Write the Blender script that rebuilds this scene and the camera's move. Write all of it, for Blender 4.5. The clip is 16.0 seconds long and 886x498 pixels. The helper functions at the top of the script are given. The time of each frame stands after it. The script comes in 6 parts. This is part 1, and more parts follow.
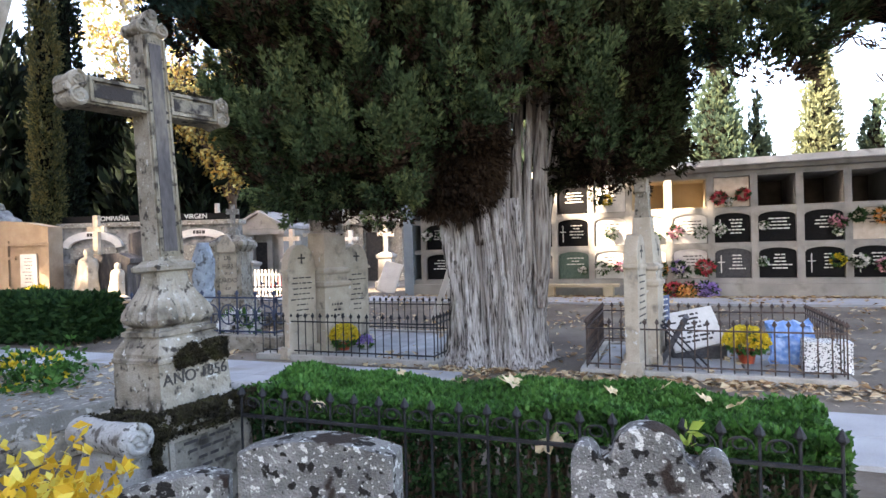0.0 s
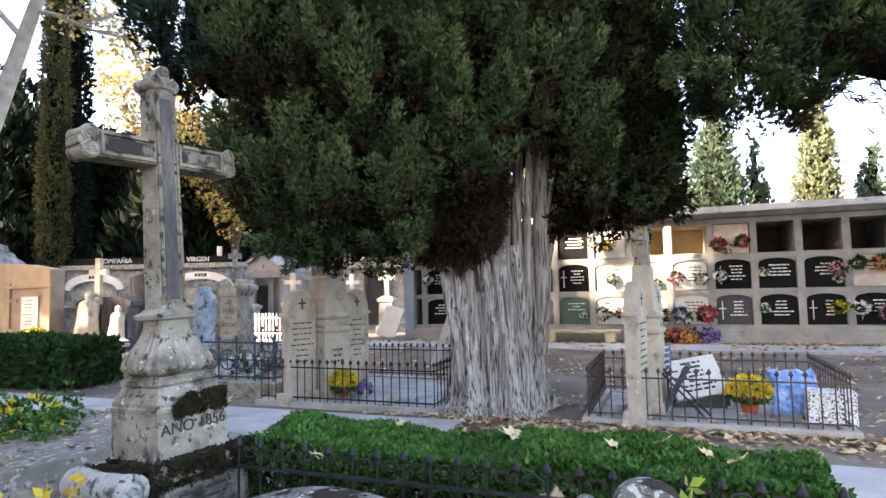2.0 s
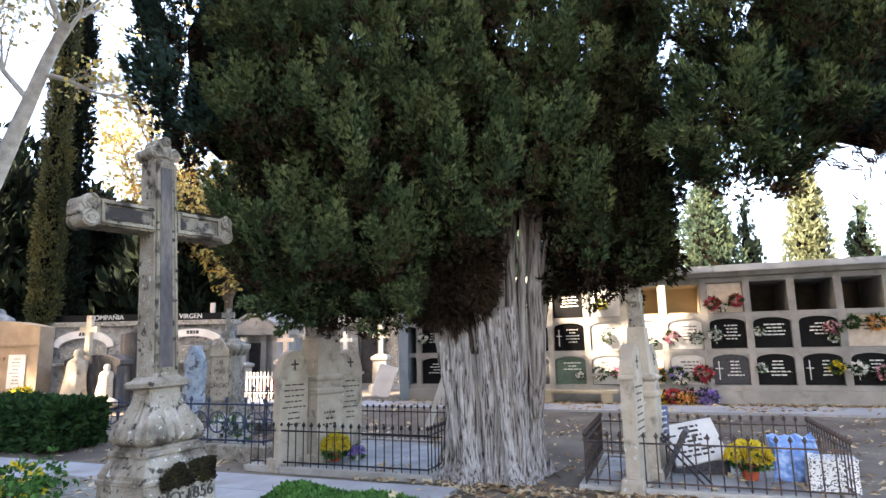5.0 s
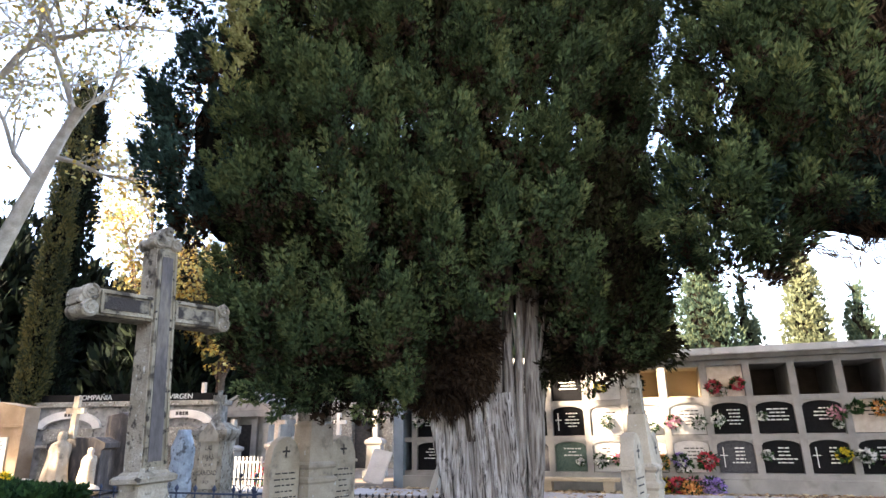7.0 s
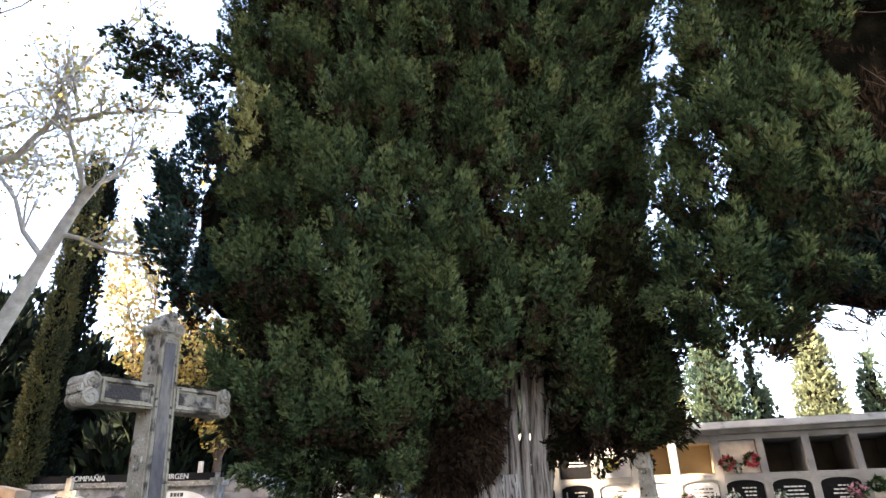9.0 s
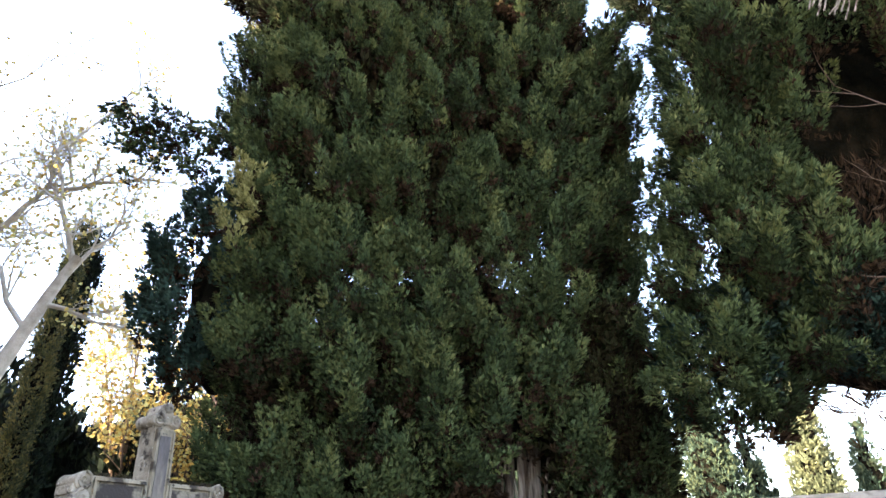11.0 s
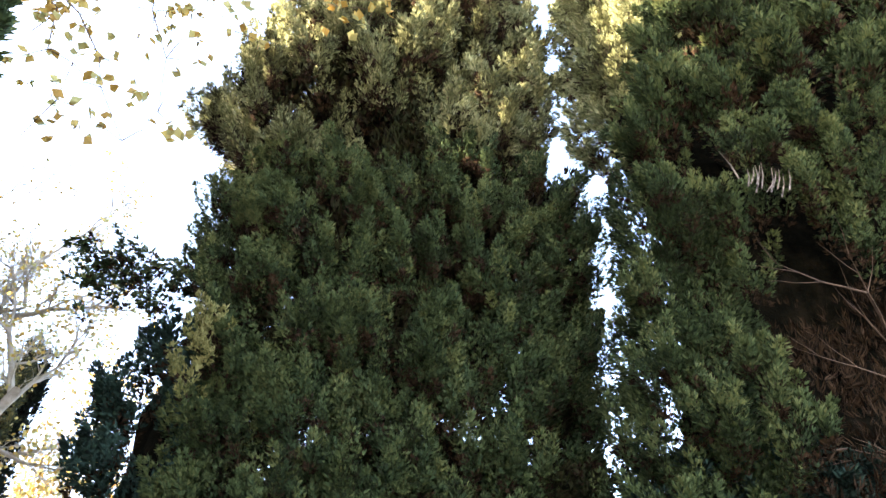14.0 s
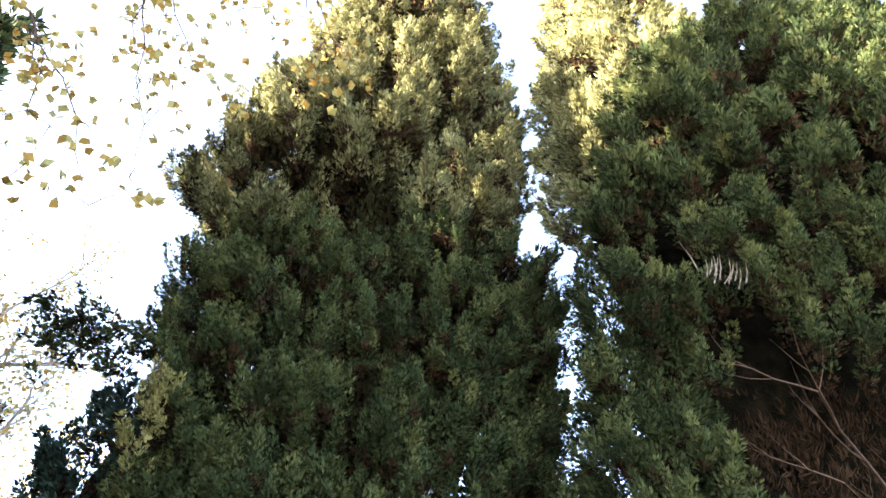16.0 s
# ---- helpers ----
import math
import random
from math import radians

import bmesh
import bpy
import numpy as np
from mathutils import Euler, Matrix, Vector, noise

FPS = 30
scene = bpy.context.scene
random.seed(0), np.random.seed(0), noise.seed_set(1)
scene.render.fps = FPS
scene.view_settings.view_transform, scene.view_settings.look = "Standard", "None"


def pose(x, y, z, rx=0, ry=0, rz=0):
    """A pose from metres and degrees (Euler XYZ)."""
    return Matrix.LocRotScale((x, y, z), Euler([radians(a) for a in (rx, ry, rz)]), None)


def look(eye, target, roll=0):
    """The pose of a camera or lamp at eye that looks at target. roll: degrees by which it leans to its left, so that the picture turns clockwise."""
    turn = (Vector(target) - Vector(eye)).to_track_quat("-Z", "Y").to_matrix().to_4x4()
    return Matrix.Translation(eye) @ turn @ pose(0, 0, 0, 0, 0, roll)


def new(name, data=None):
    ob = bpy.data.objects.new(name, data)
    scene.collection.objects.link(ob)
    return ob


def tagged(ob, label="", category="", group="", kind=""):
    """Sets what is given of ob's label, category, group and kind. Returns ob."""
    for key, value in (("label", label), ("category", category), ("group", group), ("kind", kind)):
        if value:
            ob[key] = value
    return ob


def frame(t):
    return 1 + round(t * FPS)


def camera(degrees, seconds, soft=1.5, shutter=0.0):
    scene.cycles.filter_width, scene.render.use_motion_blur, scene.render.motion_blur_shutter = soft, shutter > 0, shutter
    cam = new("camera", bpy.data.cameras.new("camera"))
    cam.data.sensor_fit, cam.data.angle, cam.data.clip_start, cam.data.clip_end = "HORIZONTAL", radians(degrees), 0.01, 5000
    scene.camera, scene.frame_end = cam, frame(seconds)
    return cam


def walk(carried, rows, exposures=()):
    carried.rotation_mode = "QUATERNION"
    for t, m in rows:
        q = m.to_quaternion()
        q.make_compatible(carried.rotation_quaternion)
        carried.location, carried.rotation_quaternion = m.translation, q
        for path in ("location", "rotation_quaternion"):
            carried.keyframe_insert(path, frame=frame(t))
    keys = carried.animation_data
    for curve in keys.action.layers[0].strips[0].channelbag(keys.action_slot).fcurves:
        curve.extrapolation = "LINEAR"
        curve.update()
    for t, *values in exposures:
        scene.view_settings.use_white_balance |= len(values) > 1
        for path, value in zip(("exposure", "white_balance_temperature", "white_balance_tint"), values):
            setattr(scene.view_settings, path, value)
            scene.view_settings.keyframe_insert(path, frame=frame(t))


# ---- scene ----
cam = camera(74.0, 16.0)
PATH = [
    (0, (0.092, -0.477, 1.476), (0.08, 1.523, 1.473), -1.5),
    (0.5, (0.1, -0.492, 1.48), (0.068, 1.508, 1.511), -1.1),
    (1, (0.097, -0.503, 1.495), (0.087, 1.496, 1.551), -1.1),
    (1.5, (0.098, -0.508, 1.501), (0.074, 1.488, 1.609), -1.4),
    (2, (0.101, -0.522, 1.517), (0.088, 1.473, 1.66), -1.2),
    (2.5, (0.106, -0.524, 1.526), (0.1, 1.468, 1.697), -1.1),
    (3, (0.106, -0.536, 1.537), (0.105, 1.453, 1.749), -1.2),
    (3.5, (0.106, -0.539, 1.546), (0.096, 1.447, 1.783), -0.9),
    (6, (0.105, -0.597, 1.624), (0.125, 1.352, 2.072), -1.2),
    (6.5, (0.11, -0.613, 1.644), (0.118, 1.317, 2.169), -0.7),
    (7, (0.108, -0.623, 1.661), (0.13, 1.291, 2.243), -0.9),
    (7.5, (0.109, -0.638, 1.675), (0.13, 1.262, 2.3), -0.8),
    (8, (0.106, -0.65, 1.694), (0.128, 1.232, 2.37), -0.8),
    (8.5, (0.111, -0.675, 1.715), (0.134, 1.18, 2.463), -1.1),
    (9, (0.109, -0.677, 1.734), (0.126, 1.155, 2.535), -1.4),
    (11.5, (-0.016, -0.79, 1.916), (0.071, 0.901, 2.98), -1.6),
    (12, (0.04, -0.821, 1.969), (0.142, 0.822, 3.105), -1.2),
    (12.5, (0.01, -0.878, 2.056), (0.129, 0.735, 3.232), -1.7),
    (13, (0.017, -0.921, 2.119), (0.128, 0.66, 3.339), -1.8),
    (13.5, (0.031, -0.978, 2.185), (0.164, 0.562, 3.454), -2.1),
    (14, (0.074, -1.015, 2.222), (0.244, 0.479, 3.539), -2.8),
    (14.5, (0.15, -1.108, 2.302), (0.336, 0.349, 3.659), -2.5),
    (15, (0.165, -1.15, 2.313), (0.363, 0.274, 3.703), -2.3),
    (15.5, (0.193, -1.159, 2.316), (0.414, 0.238, 3.73), -2.3),
    (16, (0.29, -1.21, 2.34), (0.507, 0.135, 3.805), -2.2),
]
walk(cam, [(t, look(eye, target, roll)) for t, eye, target, roll in PATH], [(0, 3.22, 7050, 18), (9.2, 3.22, 7050, 18), (12, 3.6, 7050, 16), (16, 3.5, 7050, 16)])

# ---- light ----
SUN_AZ, SUN_EL = 207.0, 29.0          # degrees: compass of the sun in the plan (from +x, anticlockwise), height
sun_dir = Vector((math.cos(radians(SUN_AZ)) * math.cos(radians(SUN_EL)), math.sin(radians(SUN_AZ)) * math.cos(radians(SUN_EL)), math.sin(radians(SUN_EL))))
world = bpy.data.worlds.new("sky")
scene.world = world
world.use_nodes = True
wn, wl = world.node_tree.nodes, world.node_tree.links
sky = wn.new("ShaderNodeTexSky")
sky.sky_type, sky.sun_disc = "NISHITA", False
sky.sun_elevation, sky.sun_rotation = radians(SUN_EL), radians(90 - SUN_AZ)
sky.dust_density, sky.air_density = 2.5, 1.0
wn["Background"].inputs["Strength"].default_value = 0.15
wl.new(sky.outputs[0], wn["Background"].inputs["Color"])
lamp = bpy.data.lights.new("sun", "SUN")
lamp.energy, lamp.angle, lamp.color = 5.0, radians(0.6), (1.0, 0.86, 0.66)
sun = new("sun", lamp)
sun.matrix_world = look(sun_dir * 60, (0, 0, 0))

# ---- plan: the plots lie on a grid turned by GRID degrees ----
GRID = -20.5
GC, GS = math.cos(radians(-GRID)), math.sin(radians(-GRID))


def G(u, v, z=0.0):
    return Vector((u * GC + v * GS, -u * GS + v * GC, z))


def rise(v):
    t = min(1.0, max(0.0, (v - 8.8) / 4.2))
    return 0.22 * t * t * (3 - 2 * t)


def ground_z(x, y):
    return rise(x * GS + y * GC)


# ---- materials ----
def mat(name, cols, scale=6.0, rough=0.8, bump=0.3, fine=60.0, metal=0.0, stops=None, translucent=0.0, obj=0.0, island=0.0, grain=0.25, stretch=(1, 1, 1), spec=0.3):
    """Two scales of noise between the colours of cols, with fine relief."""
    m = bpy.data.materials.new(name)
    m.use_nodes = True
    n, l = m.node_tree.nodes, m.node_tree.links
    b = n["Principled BSDF"]
    b.inputs["Roughness"].default_value, b.inputs["Metallic"].default_value = rough, metal
    b.inputs["Specular IOR Level"].default_value = spec
    co = n.new("ShaderNodeTexCoord")
    mp = n.new("ShaderNodeMapping")
    mp.inputs["Scale"].default_value = stretch
    l.new(co.outputs["Object"], mp.inputs["Vector"])
    big, small = n.new("ShaderNodeTexNoise"), n.new("ShaderNodeTexNoise")
    big.inputs["Scale"].default_value, big.inputs["Detail"].default_value = scale, 6
    small.inputs["Scale"].default_value, small.inputs["Detail"].default_value = fine, 4
    l.new(mp.outputs[0], big.inputs["Vector"]), l.new(mp.outputs[0], small.inputs["Vector"])
    ramp = n.new("ShaderNodeValToRGB")
    els = ramp.color_ramp.elements
    stops = stops or [0.3 + 0.4 * i / max(1, len(cols) - 1) for i in range(len(cols))]
    while len(els) < len(cols):
        els.new(0.5)
    for e, c, s in zip(els, cols, stops):
        e.position, e.color = s, (*c, 1)
    fac = big.outputs["Fac"]
    for kind, amount in (("obj", obj), ("island", island)):
        if amount:
            src = n.new("ShaderNodeObjectInfo" if kind == "obj" else "ShaderNodeNewGeometry")
            mm = n.new("ShaderNodeMath")
            mm.operation = "MULTIPLY_ADD"
            l.new(src.outputs["Random" if kind == "obj" else "Random Per Island"], mm.inputs[0])
            mm.inputs[1].default_value = amount
            off = n.new("ShaderNodeMath")
            off.operation = "SUBTRACT"
            l.new(fac, off.inputs[0])
            off.inputs[1].default_value = amount / 2
            l.new(off.outputs[0], mm.inputs[2])
            fac = mm.outputs[0]
    l.new(fac, ramp.inputs[0])
    mix = n.new("ShaderNodeMix")
    mix.data_type, mix.blend_type = "RGBA", "OVERLAY"
    mix.inputs[0].default_value = grain
    l.new(ramp.outputs[0], mix.inputs[6]), l.new(small.outputs["Fac"], mix.inputs[7])
    l.new(mix.outputs[2], b.inputs["Base Color"])
    if bump:
        bp = n.new("ShaderNodeBump")
        bp.inputs["Strength"].default_value, bp.inputs["Distance"].default_value = bump, 0.02
        l.new(small.outputs["Fac"], bp.inputs["Height"])
        l.new(bp.outputs[0], b.inputs["Normal"])
    if translucent:
        tr = n.new("ShaderNodeBsdfTranslucent")
        l.new(mix.outputs[2], tr.inputs["Color"])
        sh = n.new("ShaderNodeMixShader")
        sh.inputs[0].default_value = translucent
        l.new(b.outputs[0], sh.inputs[1]), l.new(tr.outputs[0], sh.inputs[2])
        l.new(sh.outputs[0], n["Material Output"].inputs["Surface"])
    return m


def spotted(name, cols, spots, **k):
    """A stone of mat() with blotches laid over it: spots is a list of (colour, scale, threshold, softness)."""
    m = mat(name, cols, **k)
    n, l = m.node_tree.nodes, m.node_tree.links
    b = n["Principled BSDF"]
    src = b.inputs["Base Color"].links[0].from_socket
    co = n.new("ShaderNodeTexCoord")
    for i, (c, scale, thr, soft) in enumerate(spots):
        mp = n.new("ShaderNodeMapping")
        mp.inputs["Location"].default_value = (3.1 * i + 1, 1.7 * i, 0.9 * i)
        l.new(co.outputs["Object"], mp.inputs["Vector"])
        t = n.new("ShaderNodeTexNoise")
        t.inputs["Scale"].default_value, t.inputs["Detail"].default_value, t.inputs["Roughness"].default_value = scale, 3, 0.55
        l.new(mp.outputs[0], t.inputs["Vector"])
        r = n.new("ShaderNodeMapRange")
        r.inputs["From Min"].default_value, r.inputs["From Max"].default_value = thr, thr + soft
        l.new(t.outputs["Fac"], r.inputs["Value"])
        mx = n.new("ShaderNodeMix")
        mx.data_type = "RGBA"
        l.new(r.outputs[0], mx.inputs[0]), l.new(src, mx.inputs[6])
        mx.inputs[7].default_value = (*c, 1)
        src = mx.outputs[2]
    l.new(src, b.inputs["Base Color"])
    return m


M = {}
M["earth"] = mat("earth", [(0.07, 0.055, 0.04), (0.13, 0.105, 0.08), (0.2, 0.17, 0.135)], 0.9, 0.95, 0.6, 30)
M["paving"] = spotted("paving", [(0.27, 0.27, 0.275), (0.36, 0.36, 0.36)], [((0.22, 0.2, 0.17), 1.3, 0.56, 0.2)], scale=2.0, rough=0.85, bump=0.2, fine=90)
M["kerb"] = mat("kerb", [(0.25, 0.23, 0.2), (0.4, 0.38, 0.34)], 3, 0.9, 0.4, 50)
M["stone"] = spotted("stone", [(0.16, 0.135, 0.1), (0.27, 0.24, 0.19), (0.36, 0.33, 0.28)], [((0.06, 0.05, 0.038), 5, 0.52, 0.2), ((0.04, 0.034, 0.028), 18, 0.57, 0.1), ((0.45, 0.44, 0.4), 26, 0.64, 0.06)], scale=5, rough=0.9, bump=0.5, fine=70)
M["stone_streaked"] = spotted("stone_streaked", [(0.1, 0.084, 0.06), (0.19, 0.165, 0.12), (0.29, 0.26, 0.2)], [((0.045, 0.038, 0.03), 7, 0.53, 0.12), ((0.03, 0.026, 0.022), 24, 0.58, 0.08)], scale=7, rough=0.9, bump=0.5, fine=70, stretch=(1, 1, 0.35))
M["stone_pale"] = spotted("stone_pale", [(0.3, 0.29, 0.27), (0.42, 0.41, 0.385)], [((0.1, 0.09, 0.075), 9, 0.57, 0.1), ((0.06, 0.055, 0.05), 30, 0.6, 0.06)], scale=5, rough=0.9, bump=0.5, fine=70)
M["stone_white"] = spotted("stone_white", [(0.32, 0.27, 0.2), (0.45, 0.39, 0.31)], [((0.18, 0.16, 0.13), 5, 0.56, 0.15), ((0.5, 0.48, 0.44), 12, 0.66, 0.06)], scale=4, rough=0.85, bump=0.3, fine=60)
M["inlay_worn"] = spotted("inlay_worn", [(0.13, 0.115, 0.085), (0.22, 0.195, 0.15)], [((0.035, 0.03, 0.028), 8, 0.48, 0.1)], scale=7, rough=0.85, bump=0.4, fine=60)
M["panel_grey"] = mat("panel_grey", [(0.04, 0.036, 0.036), (0.085, 0.077, 0.076), (0.2, 0.175, 0.14)], 7, 0.8, 0.3, 60, stops=[0.3, 0.56, 0.74], stretch=(1, 1, 0.3), grain=0.5)
M["lichen"] = spotted("lichen", [(0.11, 0.108, 0.1), (0.18, 0.175, 0.165), (0.27, 0.265, 0.25)], [((0.5, 0.5, 0.46), 70, 0.6, 0.04), ((0.6, 0.6, 0.56), 22, 0.63, 0.02), ((0.016, 0.014, 0.012), 16, 0.57, 0.03), ((0.03, 0.02, 0.015), 6, 0.6, 0.05)], scale=9, rough=0.95, bump=0.9, fine=120)
M["moss"] = mat("moss", [(0.013, 0.01, 0.007), (0.032, 0.026, 0.012), (0.06, 0.056, 0.02)], 12, 1.0, 1.0, 90)
# near black, so that gaps in the crowns read as deep shade
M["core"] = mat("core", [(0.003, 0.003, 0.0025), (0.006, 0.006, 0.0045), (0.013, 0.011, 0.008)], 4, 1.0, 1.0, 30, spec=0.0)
M["iron"] = mat("iron", [(0.012, 0.012, 0.014), (0.025, 0.025, 0.027), (0.06, 0.042, 0.03)], 14, 0.6, 0.3, 120, spec=0.2, stops=[0.3, 0.6, 0.8])
M["iron_rust"] = mat("iron_rust", [(0.03, 0.026, 0.026), (0.07, 0.052, 0.045), (0.15, 0.09, 0.06)], 10, 0.75, 0.3, 120, metal=0.2)
M["iron_blue"] = mat("iron_blue", [(0.03, 0.04, 0.07), (0.06, 0.08, 0.13)], 14, 0.55, 0.2, 120, metal=0.3)
M["bark"] = mat("bark", [(0.04, 0.032, 0.027), (0.25, 0.22, 0.195), (0.46, 0.425, 0.39)], 16, 0.95, 1.0, 44, stretch=(2.6, 2.6, 0.16), stops=[0.37, 0.445, 0.62], grain=0.6)
M["bark_stem"] = mat("bark_stem", [(0.07, 0.055, 0.045), (0.19, 0.16, 0.135), (0.3, 0.27, 0.235)], 12, 0.95, 1.0, 44, stretch=(2.6, 2.6, 0.16), stops=[0.37, 0.47, 0.62], grain=0.5)
M["bark_dark"] = mat("bark_dark", [(0.02, 0.015, 0.012), (0.06, 0.045, 0.035), (0.12, 0.095, 0.075)], 16, 0.95, 1.0, 44, stretch=(2.6, 2.6, 0.16), stops=[0.37, 0.445, 0.62], grain=0.6)
M["panel_stain"] = spotted("panel_stain", [(0.09, 0.082, 0.066), (0.17, 0.155, 0.125), (0.24, 0.22, 0.18)], [((0.03, 0.026, 0.02), 7, 0.52, 0.15), ((0.05, 0.045, 0.035), 22, 0.58, 0.1)], scale=6, rough=0.9, bump=0.4, fine=60)
M["bark_plane"] = mat("bark_plane", [(0.3, 0.27, 0.22), (0.5, 0.46, 0.4)], 5, 0.9, 0.4, 40)
M["twig"] = mat("twig", [(0.08, 0.055, 0.04), (0.16, 0.11, 0.08)], 9, 0.95, 0.3, 60)
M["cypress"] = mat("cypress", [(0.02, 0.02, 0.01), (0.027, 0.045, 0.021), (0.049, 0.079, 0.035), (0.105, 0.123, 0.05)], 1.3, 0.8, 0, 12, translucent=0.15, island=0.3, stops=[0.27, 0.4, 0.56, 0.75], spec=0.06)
# olive foliage, its colour raised to help the sun on the tops
M["cypress_olive_lit"] = mat("cypress_olive_lit", [(0.04, 0.036, 0.02), (0.09, 0.1, 0.046), (0.19, 0.205, 0.1), (0.34, 0.35, 0.19)], 0.9, 0.8, 0, 12, translucent=0.25, island=0.3, stops=[0.27, 0.4, 0.56, 0.75], spec=0.06)
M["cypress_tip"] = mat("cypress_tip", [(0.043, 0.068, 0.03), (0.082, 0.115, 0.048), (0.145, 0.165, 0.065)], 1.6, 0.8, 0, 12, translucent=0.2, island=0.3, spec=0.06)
# brown-green foliage darkened to the shade of gaps and overhangs
M["cypress_shaded"] = mat("cypress_shaded", [(0.012, 0.009, 0.006), (0.022, 0.02, 0.01), (0.03, 0.036, 0.016)], 1.6, 0.9, 0, 12, translucent=0.05, island=0.4, spec=0.03)
# foliage colour that stands for a patch of sunlight
M["cypress_sun_patch"] = mat("cypress_sun_patch", [(0.13, 0.14, 0.05), (0.26, 0.26, 0.1), (0.4, 0.38, 0.17)], 2.0, 0.8, 0, 12, translucent=0.25, island=0.3, spec=0.06)
M["cypress_blue"] = mat("cypress_blue", [(0.012, 0.026, 0.02), (0.022, 0.05, 0.04), (0.04, 0.08, 0.06)], 1.3, 0.75, 0, 12, translucent=0.12, island=0.25, spec=0.12)
# foliage colour lowered to stand for the shade of a dense wood
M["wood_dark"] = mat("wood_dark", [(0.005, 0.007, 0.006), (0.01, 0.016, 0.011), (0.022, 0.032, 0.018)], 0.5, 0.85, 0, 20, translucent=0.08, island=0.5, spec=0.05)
M["vine_leaf"] = mat("vine_leaf", [(0.55, 0.32, 0.02), (0.75, 0.52, 0.05), (0.7, 0.6, 0.12)], 3, 0.55, 0, 30, translucent=0.35, island=0.6)
M["cypress_brown"] = mat("cypress_brown", [(0.014, 0.009, 0.006), (0.03, 0.019, 0.012), (0.06, 0.039, 0.024)], 1.5, 0.95, 0, 30, island=0.4, spec=0.05)
M["ivy"] = mat("ivy", [(0.02, 0.03, 0.014), (0.05, 0.06, 0.02), (0.13, 0.11, 0.035)], 1.0, 0.7, 0, 30, translucent=0.25, island=0.6)
M["cypress_far"] = mat("cypress_far", [(0.018, 0.035, 0.026), (0.035, 0.06, 0.042), (0.065, 0.085, 0.045)], 0.4, 0.8, 0, 10, translucent=0.12, island=0.4, spec=0.1)
# pale yellowish far foliage with the sun's tone put into its colour
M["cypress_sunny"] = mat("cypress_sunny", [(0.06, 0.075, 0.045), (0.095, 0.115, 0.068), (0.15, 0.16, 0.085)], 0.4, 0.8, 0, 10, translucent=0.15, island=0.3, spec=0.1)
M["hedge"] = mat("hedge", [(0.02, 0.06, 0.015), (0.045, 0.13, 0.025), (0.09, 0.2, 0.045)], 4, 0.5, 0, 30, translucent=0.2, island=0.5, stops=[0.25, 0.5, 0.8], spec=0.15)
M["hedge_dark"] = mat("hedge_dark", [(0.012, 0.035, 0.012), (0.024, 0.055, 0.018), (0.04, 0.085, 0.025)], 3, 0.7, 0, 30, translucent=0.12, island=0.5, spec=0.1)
M["yellow_leaf"] = mat("yellow_leaf", [(0.42, 0.26, 0.06), (0.55, 0.43, 0.13), (0.5, 0.48, 0.2)], 2, 0.6, 0, 30, translucent=0.4, island=0.6)
M["litter"] = mat("litter", [(0.16, 0.09, 0.04), (0.34, 0.22, 0.11), (0.5, 0.4, 0.25)], 2, 0.85, 0, 30, island=0.7)
M["concrete"] = spotted("concrete", [(0.21, 0.2, 0.185), (0.31, 0.295, 0.27)], [((0.17, 0.16, 0.14), 3, 0.56, 0.2)], scale=2, rough=0.9, bump=0.3, fine=60)
M["concrete_cream"] = mat("concrete_cream", [(0.36, 0.29, 0.19), (0.46, 0.38, 0.27)], 2, 0.9, 0.2, 60)
M["roof_pale"] = spotted("roof_pale", [(0.4, 0.4, 0.39), (0.55, 0.55, 0.53)], [((0.22, 0.21, 0.19), 4, 0.58, 0.15)], scale=2, rough=0.85, bump=0.2, fine=60)
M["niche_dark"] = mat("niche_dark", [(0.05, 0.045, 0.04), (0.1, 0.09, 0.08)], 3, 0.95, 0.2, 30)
M["granite"] = mat("granite", [(0.003, 0.003, 0.0035), (0.008, 0.008, 0.009)], 40, 0.5, 0, 200, obj=0.2, spec=0.06)
M["granite_grey"] = mat("granite_grey", [(0.035, 0.035, 0.038), (0.07, 0.07, 0.075)], 30, 0.6, 0, 200, spec=0.1)
M["granite_green"] = mat("granite_green", [(0.05, 0.085, 0.065), (0.1, 0.14, 0.11)], 30, 0.35, 0, 200)
M["marble"] = mat("marble", [(0.46, 0.445, 0.42), (0.62, 0.6, 0.565)], 3, 0.6, 0.05, 40, obj=0.2)
M["marble_rose"] = mat("marble_rose", [(0.4, 0.32, 0.25), (0.58, 0.5, 0.41)], 6, 0.5, 0.05, 80)
M["letter"] = mat("letter", [(0.6, 0.58, 0.52), (0.75, 0.72, 0.66)], 20, 0.5, 0, 60)
M["letter_dark"] = mat("letter_dark", [(0.025, 0.022, 0.022), (0.06, 0.055, 0.05)], 20, 0.8, 0, 60)
M["metal_blue"] = mat("metal_blue", [(0.16, 0.2, 0.24), (0.24, 0.29, 0.33)], 2, 0.6, 0.1, 60)

M["granite_pale"] = mat("granite_pale", [(0.2, 0.2, 0.2), (0.33, 0.33, 0.33)], 2.5, 0.8, 0.2, 60, obj=0.3)
M["bloom_yellow"] = mat("bloom_yellow", [(0.55, 0.38, 0.02), (0.75, 0.6, 0.05)], 8, 0.7, 0, 30, translucent=0.2, island=0.6)
M["bloom_purple"] = mat("bloom_purple", [(0.2, 0.12, 0.4), (0.4, 0.3, 0.6)], 8, 0.7, 0, 30, island=0.6)
M["bloom_red"] = mat("bloom_red", [(0.35, 0.02, 0.04), (0.6, 0.08, 0.12)], 8, 0.7, 0, 30, island=0.6)
